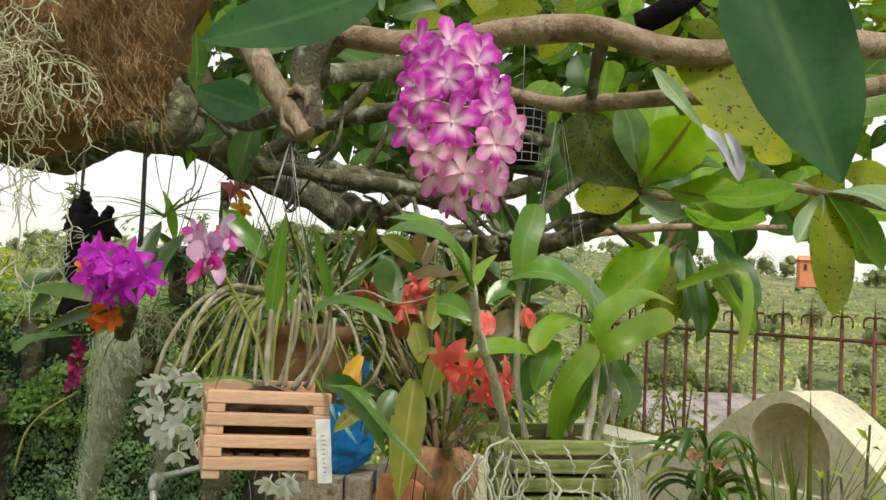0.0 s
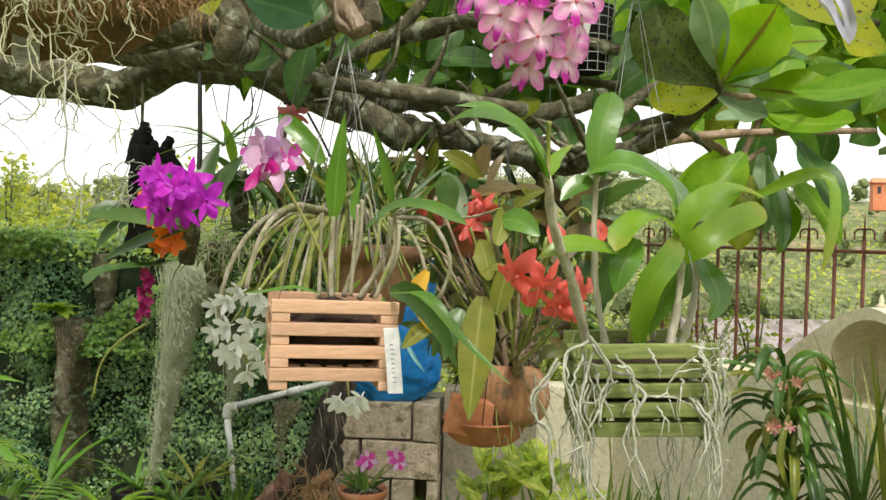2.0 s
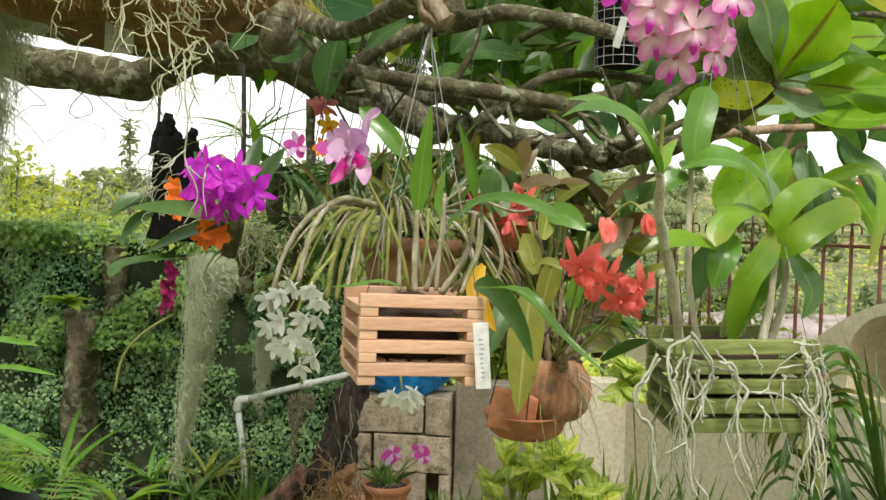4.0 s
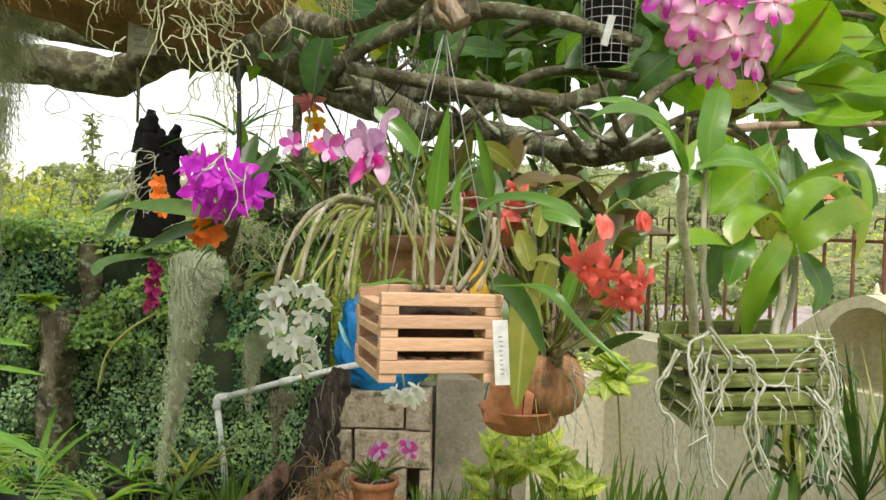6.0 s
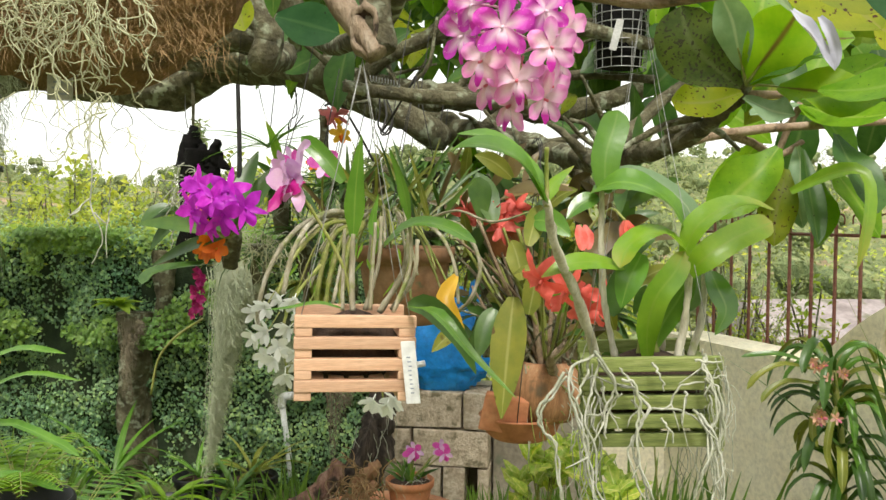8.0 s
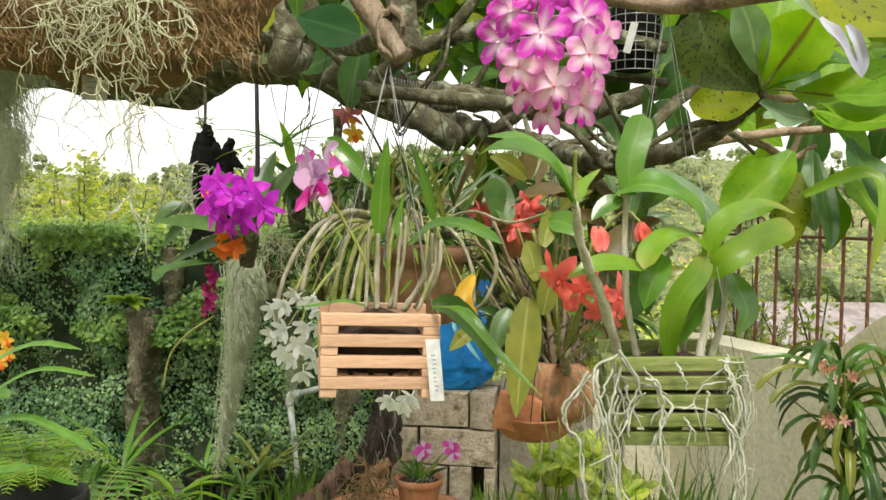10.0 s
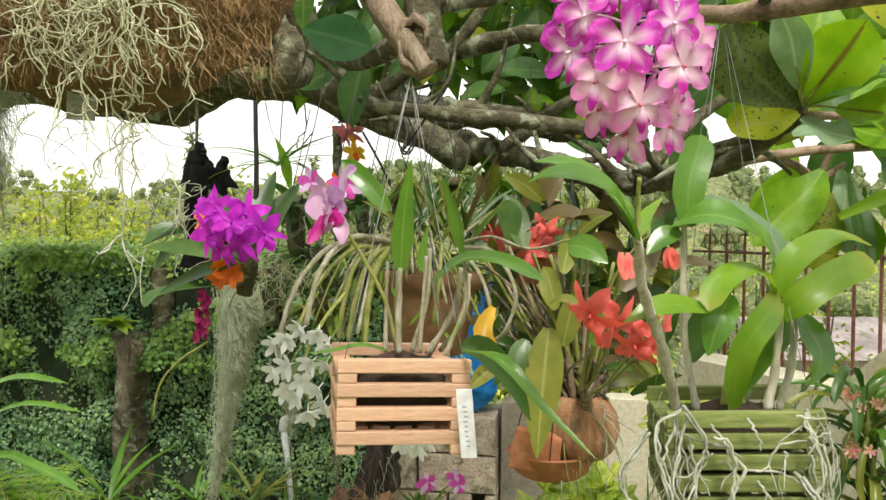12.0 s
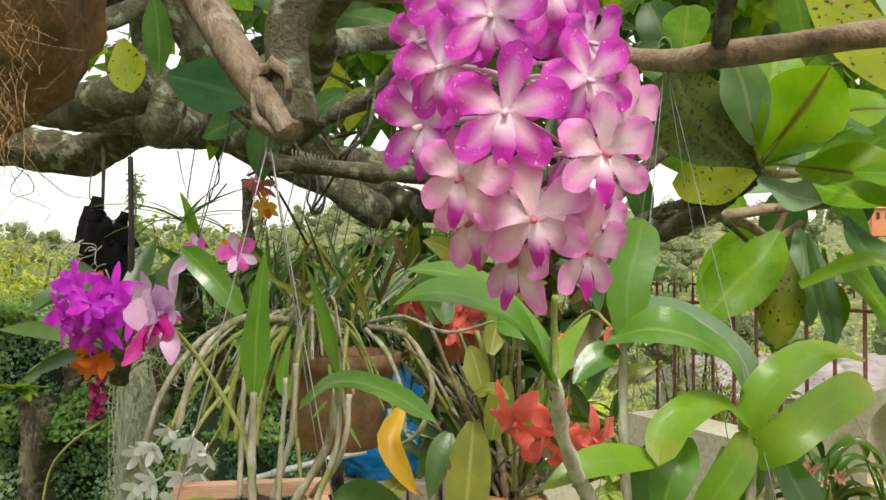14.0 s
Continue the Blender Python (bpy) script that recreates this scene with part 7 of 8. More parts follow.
coral_leaf((-0.037, 1.920, 1.349), (-0.056, 1.860, 1.098), .078, L_OLIVE, (0, -1, .1))
coral_leaf((-0.141, 2.100, 1.614), (-0.126, 2.100, 1.506), .06, L_DARK, (.5, -1, 0))
coral_leaf((-0.098, 2.100, 1.506), (-0.147, 2.150, 1.630), .06, L_DARK, (.3, -1, .2))
coral_leaf((-0.066, 2.100, 1.581), (0.048, 2.050, 1.568), .055, L_BRONZE, (0, -.7, 1))
coral_leaf((-0.019, 2.100, 1.562), (0.086, 2.000, 1.580), .05, L_BRONZE, (0, -.6, 1))
coral_leaf((-0.003, 2.050, 1.515), (0.082, 2.000, 1.479), .06, L_ORCHID, (0, -1, .4))
coral_leaf((-0.012, 2.000, 1.457), (0.015, 2.100, 1.549), .05, L_OLIVE, (.3, -1, .1))
coral_leaf((-0.024, 2.000, 1.380), (-0.054, 2.050, 1.468), .05, L_OLIVE, (-.3, -1, .1))
coral_leaf((-0.037, 1.900, 1.399), (0.024, 1.850, 1.398), .035, L_OLIVE, (0, -.6, 1))
coral_leaf((-0.009, 2.000, 1.303), (0.020, 2.000, 1.420), .055, L_OLIVE, (.3, -1, .1))
coral_leaf((0.054, 2.000, 1.306), (0.090, 2.000, 1.396), .05, L_ORCHID, (.3, -1, .2))
coral_leaf((0.117, 2.100, 1.417), (0.212, 2.200, 1.511), .06, L_BRONZE, (.2, -1, .4))
coral_leaf((-0.059, 2.200, 1.619), (-0.054, 2.200, 1.697), .04, L_BRONZE, (.4, -1, 0))
coral_leaf((0.056, 2.000, 1.242), (0.127, 1.900, 1.271), .04, L_DARK, (0, -.6, 1))
coral_leaf((-0.086, 2.000, 1.314), (-0.118, 1.950, 1.204), .05, L_DARK, (0, -1, .2))
rr = random.Random(80)
for i in range(130):
    a = Vector((-0.015, 2.250, 1.449)) + Vector((rr.uniform(-.2, .27), rr.uniform(-.1, .3), rr.uniform(-.3, .17)))
    d = Vector((rr.uniform(-1, 1), rr.uniform(-.6, .3), rr.uniform(-.3, 1))).normalized() * rr.uniform(.08, .16)
    leaf_part(coral, sag(a, a + d, -.012), rr.uniform(.025, .045), rr.choice((L_BRONZE, L_DARK, L_OLIVE, L_DARK, L_BRONZE)), "oval", (rr.uniform(-.5, .5), -1, rr.uniform(0, .8)), .22)
rr = random.Random(81)
for i in range(26):
    b = Vector((-0.042, 2.100, 1.413)) + Vector((rr.uniform(-.14, .16), rr.uniform(-.05, .12), rr.uniform(-.03, .1)))
    cane(coral, sag(base + Vector((rr.uniform(-.03, .03), rr.uniform(-.03, .03), 0)), b, rr.uniform(-.01, .01)), rr.uniform(.004, .0075), rr.choice((M_BARK_SMOOTH, M_GREENCANE, M_CANE)), "cane", 8)
for i in range(30):
    a = base + Vector((rr.uniform(-.05, .05), -.05 + rr.uniform(-.02, .02), rr.uniform(-.02, .02)))
    b = a + Vector((rr.uniform(-.03, .1), rr.uniform(-.05, 0), -rr.uniform(.03, .2)))
    tube_part("root", sag(a, b, -.01, 5, (rr.uniform(-.02, .02), 0, 0)), .0018, .001, M_ROOT if i % 3 else M_GREENCANE, coral, 8, 5)
for i in range(44):
    a = base + Vector((rr.uniform(-.07, .07), rr.uniform(-.04, .08), rr.uniform(-.02, .02)))
    b = Vector((-0.03, 2.12, 1.36)) + Vector((rr.uniform(-.19, .17), rr.uniform(-.06, .14), rr.uniform(-.12, .12)))
    cane(coral, sag(a, b, rr.uniform(-.03, .02), 5, (rr.uniform(-.04, .04), 0, 0)), rr.uniform(.0022, .005), rr.choice((M_BARK, M_BARK_SMOOTH, M_BARK)), "cane", 9)
part("bulb", tube(bmesh.new(), [base + Vector((.02, -.05, 0)), (0.044, 1.980, 1.206), (0.078, 1.950, 1.250)], .014, .008, 10, 8, .2), M_DEAD, coral)

# orange orchid in a clay pot behind
op = Vector((-0.074, 2.200, 1.428))
opot = clay_pot("clay_pot", op + Vector((0, 0, -.005)), .062, .075, M_CLAY, "terracotta pot of an orange-flowered orchid, hanging")
for a in (0.4, 2.5, 4.6):
    part("hanger_wire", tube(bmesh.new(), [op + Vector((.062 * math.cos(a), .062 * math.sin(a), .07)), (-0.109, 2.700, 1.780)], .001, .001, 3, 5), M_DARKWIRE, opot)
back = thing("coral_orchid", op + Vector((0, 0, .07)), "small coral orchid blooms in a terracotta pot", "orchid")
for at, tn in (((-0.101, 2.120, 1.533), 10), ((-0.068, 2.140, 1.527), 60), ((-0.079, 2.120, 1.500), -30), ((-0.167, 2.160, 1.535), 20), ((-0.056, 2.160, 1.548), 90)):
    flower(back, "coral", at, (rnd(-.4, .4), -1, rnd(-.3, .3)), tn, .85, 24)
    part("flower_stalk", tube(bmesh.new(), sag(at, op + Vector((0, 0, .075)), .005), .002, .003, 6, 5), M_GREENCANE, back)

# dark succulents and tufts filling the middle
def tuft(name, at, count, L, w, mat, label, category, spread=.8, up=.6, seed=0, shape="lance", bend=50, group=""):
    th = thing(name, at, label, category, group)
    rr = random.Random(seed)
    ms = [leaf_mesh("leaf", L, w, bend * k, mat, shape, .3, .03, 7, 4, i) for i, k in enumerate((.5, 1, 1.4))]
    for i in range(count):
        a = rr.uniform(0, 2 * math.pi)
        e = rr.uniform(up - .4, up + .5)
        d = Vector((math.cos(a) * spread, math.sin(a) * spread, e))
        put("leaf", rr.choice(ms), th, aim(Vector(at) + rvec(.01), d, (math.cos(a) * -.6, math.sin(a) * -.6 - .1, 1), rr.uniform(.65, 1.2)))
    return th


def hung_orchid(i, at, n, L, w, mt, lab):
    th = tuft("hanging_orchid", at, n, L, w, mt, lab, "orchid", .8, .3, 100 + i, "lance", 60, "hanging orchids")
    a = Vector(at)
    part("mount_wire", tube(bmesh.new(), [a, a + Vector((0.01, .15, .22)), a + Vector((0.02, .3, .5))], .0015, .0015, 5, 5), M_DARKWIRE, th)
    part("mount_bark", tube(bmesh.new(), [a + Vector((0, .01, .03)), a + Vector((0, .015, -.05)), a + Vector((.01, .015, -.13))], .03, .018, 8, 8, .4, i), M_BARK, th)
    if i in (0, 2, 4):
        curly(th, "root", a + Vector((0, -.02, -.04)), (.05, .03, .05), 26, .14, .0014, 140 + i, M_ROOT)


hung_orchid(0, (-0.704, 2.300, 1.602), 26, .16, .035, L_DARK, "dark green orchid leaves on a hanging mount")
hung_orchid(1, (-0.638, 2.300, 1.464), 30, .14, .03, L_DARK, "dark green orchid leaves on a hanging mount")
hung_orchid(2, (-0.565, 2.500, 1.611), 24, .16, .03, L_DARK, "dark green orchid leaves on a hanging mount")
hung_orchid(3, (-0.314, 2.500, 1.663), 34, .12, .022, L_DARK, "dark spiky rosette plant hanging from the limb")
hung_orchid(4, (-0.377, 2.400, 1.609), 30, .15, .018, L_OLIVE, "olive twiggy orchid hanging from the limb")
hung_orchid(5, (-0.803, 2.400, 1.410), 26, .14, .03, L_DARK, "dark green orchid leaves on a hanging mount")
hung_orchid(6, (-0.243, 2.900, 1.705), 22, .18, .05, L_TREE, "leafy green plant hanging below the limb")
hung_orchid(7, (0.189, 2.900, 1.469), 22, .18, .05, L_DARK, "leafy dark plant behind the coral orchid")
hung_orchid(8, (-0.176, 2.700, 1.219), 26, .18, .03, L_DARK, "dark leafy orchid below the coral blooms")
hung_orchid(9, (-0.141, 2.600, 1.620), 26, .17, .045, L_DARK, "leafy dark orchid behind the coral blooms")
hung_orchid(10, (0.032, 2.500, 1.394), 28, .18, .05, L_DARK, "leafy dark orchid behind the coral blooms")
hung_orchid(11, (-0.171, 2.600, 1.400), 28, .18, .04, L_BRONZE, "bronze-leaved orchid behind the coral blooms")
hung_orchid(12, (-0.044, 2.500, 1.197), 28, .16, .035, L_OLIVE, "olive orchid leaves below the coral blooms")
hung_orchid(13, (0.186, 2.700, 1.232), 26, .18, .04, L_DARK, "leafy dark orchid behind the mossy basket")
hung_orchid(14, (0.108, 2.600, 1.589), 24, .16, .04, L_OLIVE, "olive orchid leaves below the limb")
hung_orchid(15, (-0.343, 2.600, 1.447), 28, .16, .03, L_DARK, "dark orchid leaves behind the brown pot")
hung_orchid(16, (-0.588, 2.600, 1.407), 28, .18, .03, L_DARK, "dark orchid leaves behind the brown pot")
hung_orchid(17, (-0.743, 2.700, 1.308), 26, .16, .03, L_OLIVE, "olive orchid leaves behind the white blooms")
hung_orchid(18, (-0.420, 2.300, 1.635), 40, .14, .010, L_OLIVE, "thin twiggy orchid hanging from the limb")
hung_orchid(19, (-0.690, 2.700, 1.599), 24, .2, .035, L_ORCHID, "green orchid leaves hanging below the limb")

edge = tuft("hanging_orchid", (-1.550, 2.200, 1.478), 16, .16, .045, L_DARK, "dark drooping orchid leaves in a black hanging pot", "orchid", .9, .1, 130, "oval", 70, "hanging orchids")
part("pot", lathe(bmesh.new(), pot_profile(.07, .09), Vector((-1.570, 2.250, 1.566)), 20), M_BLACKPOT, edge)
part("mount_wire", tube(bmesh.new(), [(-1.570, 2.250, 1.638), (-1.746, 2.500, 1.828), (-2.032, 2.900, 2.042)], .002, .002, 5, 5), M_DARKWIRE, edge)
greyt = thing("grey_tillandsia", (-0.745, 2.200, 1.449), "fine grey air plant tuft on the hanging mount", "air plant")
curly(greyt, "strand", (-0.718, 2.150, 1.451), (.05, .03, .03), 90, .09, .0011, 150, M_LICHEN, .1)
spiky = tuft("spiky_bromeliad", (-0.952, 2.900, 1.759), 16, .30, .022, L_ORCHID, "spiky bright bromeliad perched below the limb", "bromeliad", 1.0, .5, 120, "lance", 35)
part("mount_wire", tube(bmesh.new(), [(-0.952, 2.900, 1.755), (-1.014, 3.100, 1.900), (-1.075, 3.300, 2.036)], .002, .002, 5, 5), M_DARKWIRE, spiky)
leaf_part(spiky, [(-0.910, 2.900, 1.681), (-0.925, 2.880, 1.776), (-0.952, 2.870, 1.843)], .04, L_ORCHID_LIGHT, "lance", (0, -1, .3), .2)

# mesh pot hanging behind the foxtail blooms
mesh_c = Vector((0.210, 2.550, 2.037))
mesh_pot = thing("mesh_pot", mesh_c + Vector((0, 0, -.1)), "black charcoal in a wire mesh pot, hanging", "hanging pot")
part("charcoal", lathe(bmesh.new(), [(.05, -.095), (.062, -.09), (.068, 0), (.07, .09), (.03, .1)], mesh_c, 18, .08), M_CHAR, mesh_pot)
bm = bmesh.new()
for k in range(16):
    a = 2 * math.pi * k / 16
    tube(bm, [mesh_c + Vector((.071 * math.cos(a), .071 * math.sin(a), -.1)), mesh_c + Vector((.078 * math.cos(a), .078 * math.sin(a), .1))], .0014, .0014, 2, 4, cap=False)
for k in range(9):
    z = -.1 + .025 * k
    r = .072 + .0008 * k
    tube(bm, [mesh_c + Vector((r * math.cos(2 * math.pi * j / 16), r * math.sin(2 * math.pi * j / 16), z)) for j in range(17)], .0014, .0014, 33, 4, cap=False)
part("wire_mesh", bm, M_WIRE, mesh_pot)
m = Matrix.Translation((0.194, 2.440, 2.013)) @ pose(0, 0, 0, 0, 14, 0)
part("tag", box(bmesh.new(), (-.010, -.001, -.042), (.010, .001, .042), m, .0008), M_TAG_OLD, mesh_pot, smooth=False)
part("hanger_wire", tube(bmesh.new(), [mesh_c + Vector((0, 0, .1)), mesh_c + Vector((0, .1, .5))], .0015, .0015, 3, 5), M_WIRE, mesh_pot)

# pole and spring under the limb, hooks
pole = thing("bamboo_pole", (-0.304, 1.750, 1.789), "thin weathered pole tied along the limb", "pole")
part("pole_shaft", tube(bmesh.new(), [(-0.439, 2.000, 1.819), (-0.321, 2.050, 1.807), (-0.136, 2.150, 1.801), (0.040, 2.300, 1.800)], .014, .020, 16, 8, .2), M_BARK, pole)
bm = bmesh.new()
tube(bm, [Vector((-0.313, 1.740, 1.792)).lerp(Vector((-0.253, 1.740, 1.779)), k / 60) + Vector((0, .006 * math.cos(k * 1.05), .006 * math.sin(k * 1.05))) for k in range(61)], .0011, .0011, 160, 4)
part("spring", bm, M_WIRE, pole)
for nm, pts in (("wire_hook", [(-0.424, 2.300, 1.853), (-0.423, 2.300, 1.793), (-0.427, 2.300, 1.763), (-0.409, 2.300, 1.741), (-0.394, 2.300, 1.759)]), ("wire_hook", [(-0.961, 3.200, 2.019), (-0.953, 3.200, 1.912), (-0.982, 3.200, 1.880), (-0.981, 3.200, 1.838), (-0.926, 3.200, 1.902)]), ("wire_hook", [(-0.407, 2.300, 1.835), (-0.388, 2.300, 1.785), (-0.394, 2.300, 1.745), (-0.416, 2.300, 1.737), (-0.422, 2.300, 1.757)]), ("wire_hook", [(-0.109, 2.700, 1.771), (-0.107, 2.700, 1.702), (-0.116, 2.700, 1.676), (-0.098, 2.700, 1.667)])):
    th = thing(nm, pts[0], "bent dark wire hook hanging from the limb", "hook", "wire hooks")
    part("hook_wire", tube(bmesh.new(), pts, .0028, .0025, 16, 6), M_DARKWIRE, th)
drop = thing("wire_hanger", (-1.564, 3.600, 2.003), "short stick hanging from the limb", "stick", "wire hooks")
part("stick", tube(bmesh.new(), [(-1.561, 3.600, 2.156), (-1.555, 3.600, 2.025), (-1.557, 3.600, 1.867)], .010, .006, 6, 6), M_BARK, drop)

# vine tendrils against the sky
vine = thing("vine", (-2.334, 3.700, 2.055), "thin bare tendrils hanging from the limb", "vine")
rr = random.Random(91)
for i in range(6):
    p = Vector((-2.449, 3.700, 2.055)).lerp(Vector((-1.775, 3.700, 2.014)), rr.random())
    pts = [p]
    for k in range(5):
        p = p + Vector((rr.uniform(-.1, .1), rr.uniform(-.05, .05), rr.uniform(-.09, -.01)))
        pts.append(p)
    tube_part("tendril", pts, .0022, .001, M_BARK, vine, 14, 4)
for a, b, c in (((-1.219, 3.500, 2.056), (-1.157, 3.400, 1.938), (-1.084, 3.300, 1.836)), ((-0.890, 3.300, 2.013), (-0.867, 3.300, 1.979), (-0.901, 3.300, 1.925))):
    tube_part("tendril", [a, b, c], .0025, .0012, M_BARK, vine, 10, 4)

# ---- block pier, blue bag, pipe, logs ----
bag = thing("blue_bag", (-0.62, 4.58, .61), "crumpled bright blue plastic sack on the block pier", "sack")
bm = bmesh.new()
bmesh.ops.create_icosphere(bm, subdivisions=5, radius=1.0)
for v in bm.verts:
    q = Vector([math.copysign(abs(k) ** .6, k) for k in v.co])
    f = 1 + .15 * noise.noise(q * 2.1) + .09 * (1 - 2 * abs(noise.noise(q * 4.2))) + .03 * (1 - 2 * abs(noise.noise(q * 9)))
    top = max(0, q.z)
    v.co = Vector((-0.61, 4.63, .845)) + Vector((q.x * (.235 - .05 * top), q.y * .11, q.z * .235 + .05 * top * math.sin(q.x * 5))) * f
part("sack_body", bm, M_BLUE, bag)
leaf_part(bag, sag((-0.390, 4.500, 1.351), (-0.433, 4.460, 1.012), .02, 5, (0, -.02, 0)), .07, M_BLUE, "strap", (0, -1, .2), .5, .3, "fold")
for a, b in (((-0.527, 4.440, 0.937), (-0.420, 4.440, 0.779)), ((-0.831, 4.440, 0.968), (-0.763, 4.440, 0.825)), ((-0.573, 4.440, 1.009), (-0.535, 4.440, 0.892))):
    leaf_part(bag, sag(a, b, .0, 5, (0, -.03, 0)), .022, M_PALEBLUE, "narrow", (0, -1, .2), .2, .2, "print")
pipe = thing("water_pipe", (-1.4, 4.5, 0), "white plastic water pipe with an elbow", "pipe")
e0, e1, e2 = Vector((-1.400, 4.500, -0.003)), Vector((-1.473, 4.500, 0.538)), Vector((-0.926, 4.450, 0.701))
part("pipe_upright", tube(bmesh.new(), [e0 - Vector((0, 0, .03)), e1 - Vector((0, 0, .02))], .0165, .0165, 3, 14), M_PVC, pipe)
part("pipe_arm", tube(bmesh.new(), [e1 + Vector((.02, 0, .004)), e2, e2 + Vector((.25, 0, .06))], .0165, .0165, 4, 14), M_PVC, pipe)
part("elbow", tube(bmesh.new(), [e1 - Vector((0, 0, .055)), e1 - Vector((-.004, 0, .012)), e1 + Vector((.012, 0, .004)), e1 + Vector((.06, 0, .013))], .022, .022, 12, 14), M_PVC, pipe)
part("coupling", tube(bmesh.new(), [e1.lerp(e2, .62), e1.lerp(e2, .74)], .021, .021, 3, 14), M_PVC, pipe)
log1 = thing("leaning_log", (-1.1, 3.95, 0), "dark splintered log leaning on the pier", "log", "logs")
bm = bmesh.new()
lt = [(-1.12, 3.98, 0), (-0.883, 4.000, 0.333), (-0.839, 4.080, 0.526), (-0.769, 4.180, 0.766)]
tube(bm, lt, .090, .055, 60, 20, .75, 33)
for k in range(9):
    o = Vector((rnd(-.05, .05), rnd(-.07, -.02), rnd(-.05, .03)))
    tube_part("splinter", [Vector(p) + o * (1 - .2 * i) + rvec(.012) for i, p in enumerate(lt[rnd(0, 1) > .5:])], .016, .004, M_DARKLOG, log1, 14, 6, .6, k)
part("log", bm, M_DARKLOG, log1)
for k in range(16):
    p = Vector(lt[1]).lerp(Vector(lt[3]), rnd(-.1, 1)) + Vector((rnd(-.09, .05), -.10, 0))
    air_root([p, p + Vector((rnd(-.04, .04), -.01, -.08)), p + Vector((rnd(-.06, .06), -.01, -.2))], .0022, 400 + k, log1, .009)
log2 = thing("leaning_log", (-1.3, 3.8, 0), "red-brown rotting plank leaning in the bed", "log", "logs")
part("log", tube(bmesh.new(), [(-1.36, 3.75, 0), (-1.16, 3.78, 0.15), (-1.04, 3.82, 0.27), (-0.965, 3.88, 0.385)], .085, .035, 44, 20, .45, 34), M_REDWOOD, log2)

# big upturned clay bowl with a small pot and dry roots on it
bowl = thing("upturned_pot", (-0.58, 3.05, 0), "large upturned red clay planter", "planter", "plant pots")
part("pot_body", lathe(bmesh.new(), [(.38, 0), (.40, .03), (.35, .30), (.325, .385), (.30, .42), (.2, .45), (.11, .463), (.02, .463)], (-0.58, 3.12, 0), 40), M_CLAY, bowl)
pp = Vector((-0.475, 3.02, .463))
clay_pot("clay_pot", pp, .083, .135, M_CLAY, "small terracotta pot with a pink dendrobium")
md = thing("pink_dendrobium", pp + Vector((0, 0, .125)), "small dendrobium with two bright pink blooms", "orchid")
for at in ((-0.447, 2.980, 0.710), (-0.347, 2.980, 0.706), (-0.361, 2.990, 0.722), (-0.463, 2.990, 0.696)):
    flower(md, "smallpink", at, (rnd(-.4, .4), -1, rnd(-.2, .3)), rnd(-40, 40), 1.0, 14)
    part("flower_stalk", tube(bmesh.new(), sag(at, pp + Vector((0, 0, .125)), 0), .0022, .003, 5, 5), M_GREENCANE, md)
rr = random.Random(92)
for i in range(16):
    d = Vector((rr.uniform(-1, 1), rr.uniform(-.6, .6), rr.uniform(.4, 1.2))).normalized()
    a = pp + Vector((rr.uniform(-.03, .03), rr.uniform(-.03, .03), .12))
    leaf_part(md, sag(a, a + d * rr.uniform(.06, .13), -.005), .017, rr.choice((L_ORCHID, L_DARK)), "lance", (rr.uniform(-.3, .3), -1, .5), .2, n=7)
curly(md, "root", pp + Vector((.02, -.02, .135)), (.03, .03, .008), 24, .06, .0011, 93, M_ROOT)
drift = thing("dry_root_clump", (-0.655, 2.98, .46), "clump of dry brown roots and husk on the clay planter", "dry roots")
part("wood", tube(bmesh.new(), [(-0.700, 2.960, 0.470), (-0.660, 2.950, 0.560), (-0.600, 2.960, 0.640), (-0.575, 2.980, 0.655)], .034, .016, 30, 14, .8, 40), M_CLAY_OLD, drift)
part("wood", tube(bmesh.new(), [(-0.640, 2.930, 0.470), (-0.610, 2.930, 0.560), (-0.580, 2.950, 0.600)], .026, .012, 24, 12, .8, 41), M_CLAY_OLD, drift)
curly(drift, "root_fibre", (-0.630, 2.92, 0.590), (.045, .02, .045), 70, .15, .0024, 94, M_FIBRE)
curly(drift, "root_fibre", (-0.670, 2.92, 0.520), (.03, .02, .03), 40, .13, .0018, 95, M_DEAD)

# ---- bedding plants along the bottom ----
def bed_pot(at, r, h, mat=M_BLACKPOT, label="black plastic nursery pot on the ground"):
    return clay_pot("nursery_pot", at, r, h, mat, label)


bed = [((-1.768, 4.100, 0.069), .30, .030, L_ORCHID, 15), ((-1.501, 4.150, 0.085), .32, .022, L_OLIVE, 22), ((-2.175, 4.000, 0.116), .42, .03, L_ORCHID, 20), ((-1.738, 3.700, 0.202), .28, .04, L_ORCHID_LIGHT, 9), ((-1.491, 3.900, 0.154), .26, .03, L_DARK, 14)]
for i, (at, L, w, mt, n) in enumerate(bed):
    g = Vector((at[0], at[1], 0))
    bed_pot(g, .12, .22)
    tuft("potted_orchid", g + Vector((0, 0, .21)), n, L * 1.15, w * 1.2, mt, "strap-leaved orchid in a black pot", "orchid", .75, .85, 200 + i, "lance", 80, "potted orchids")


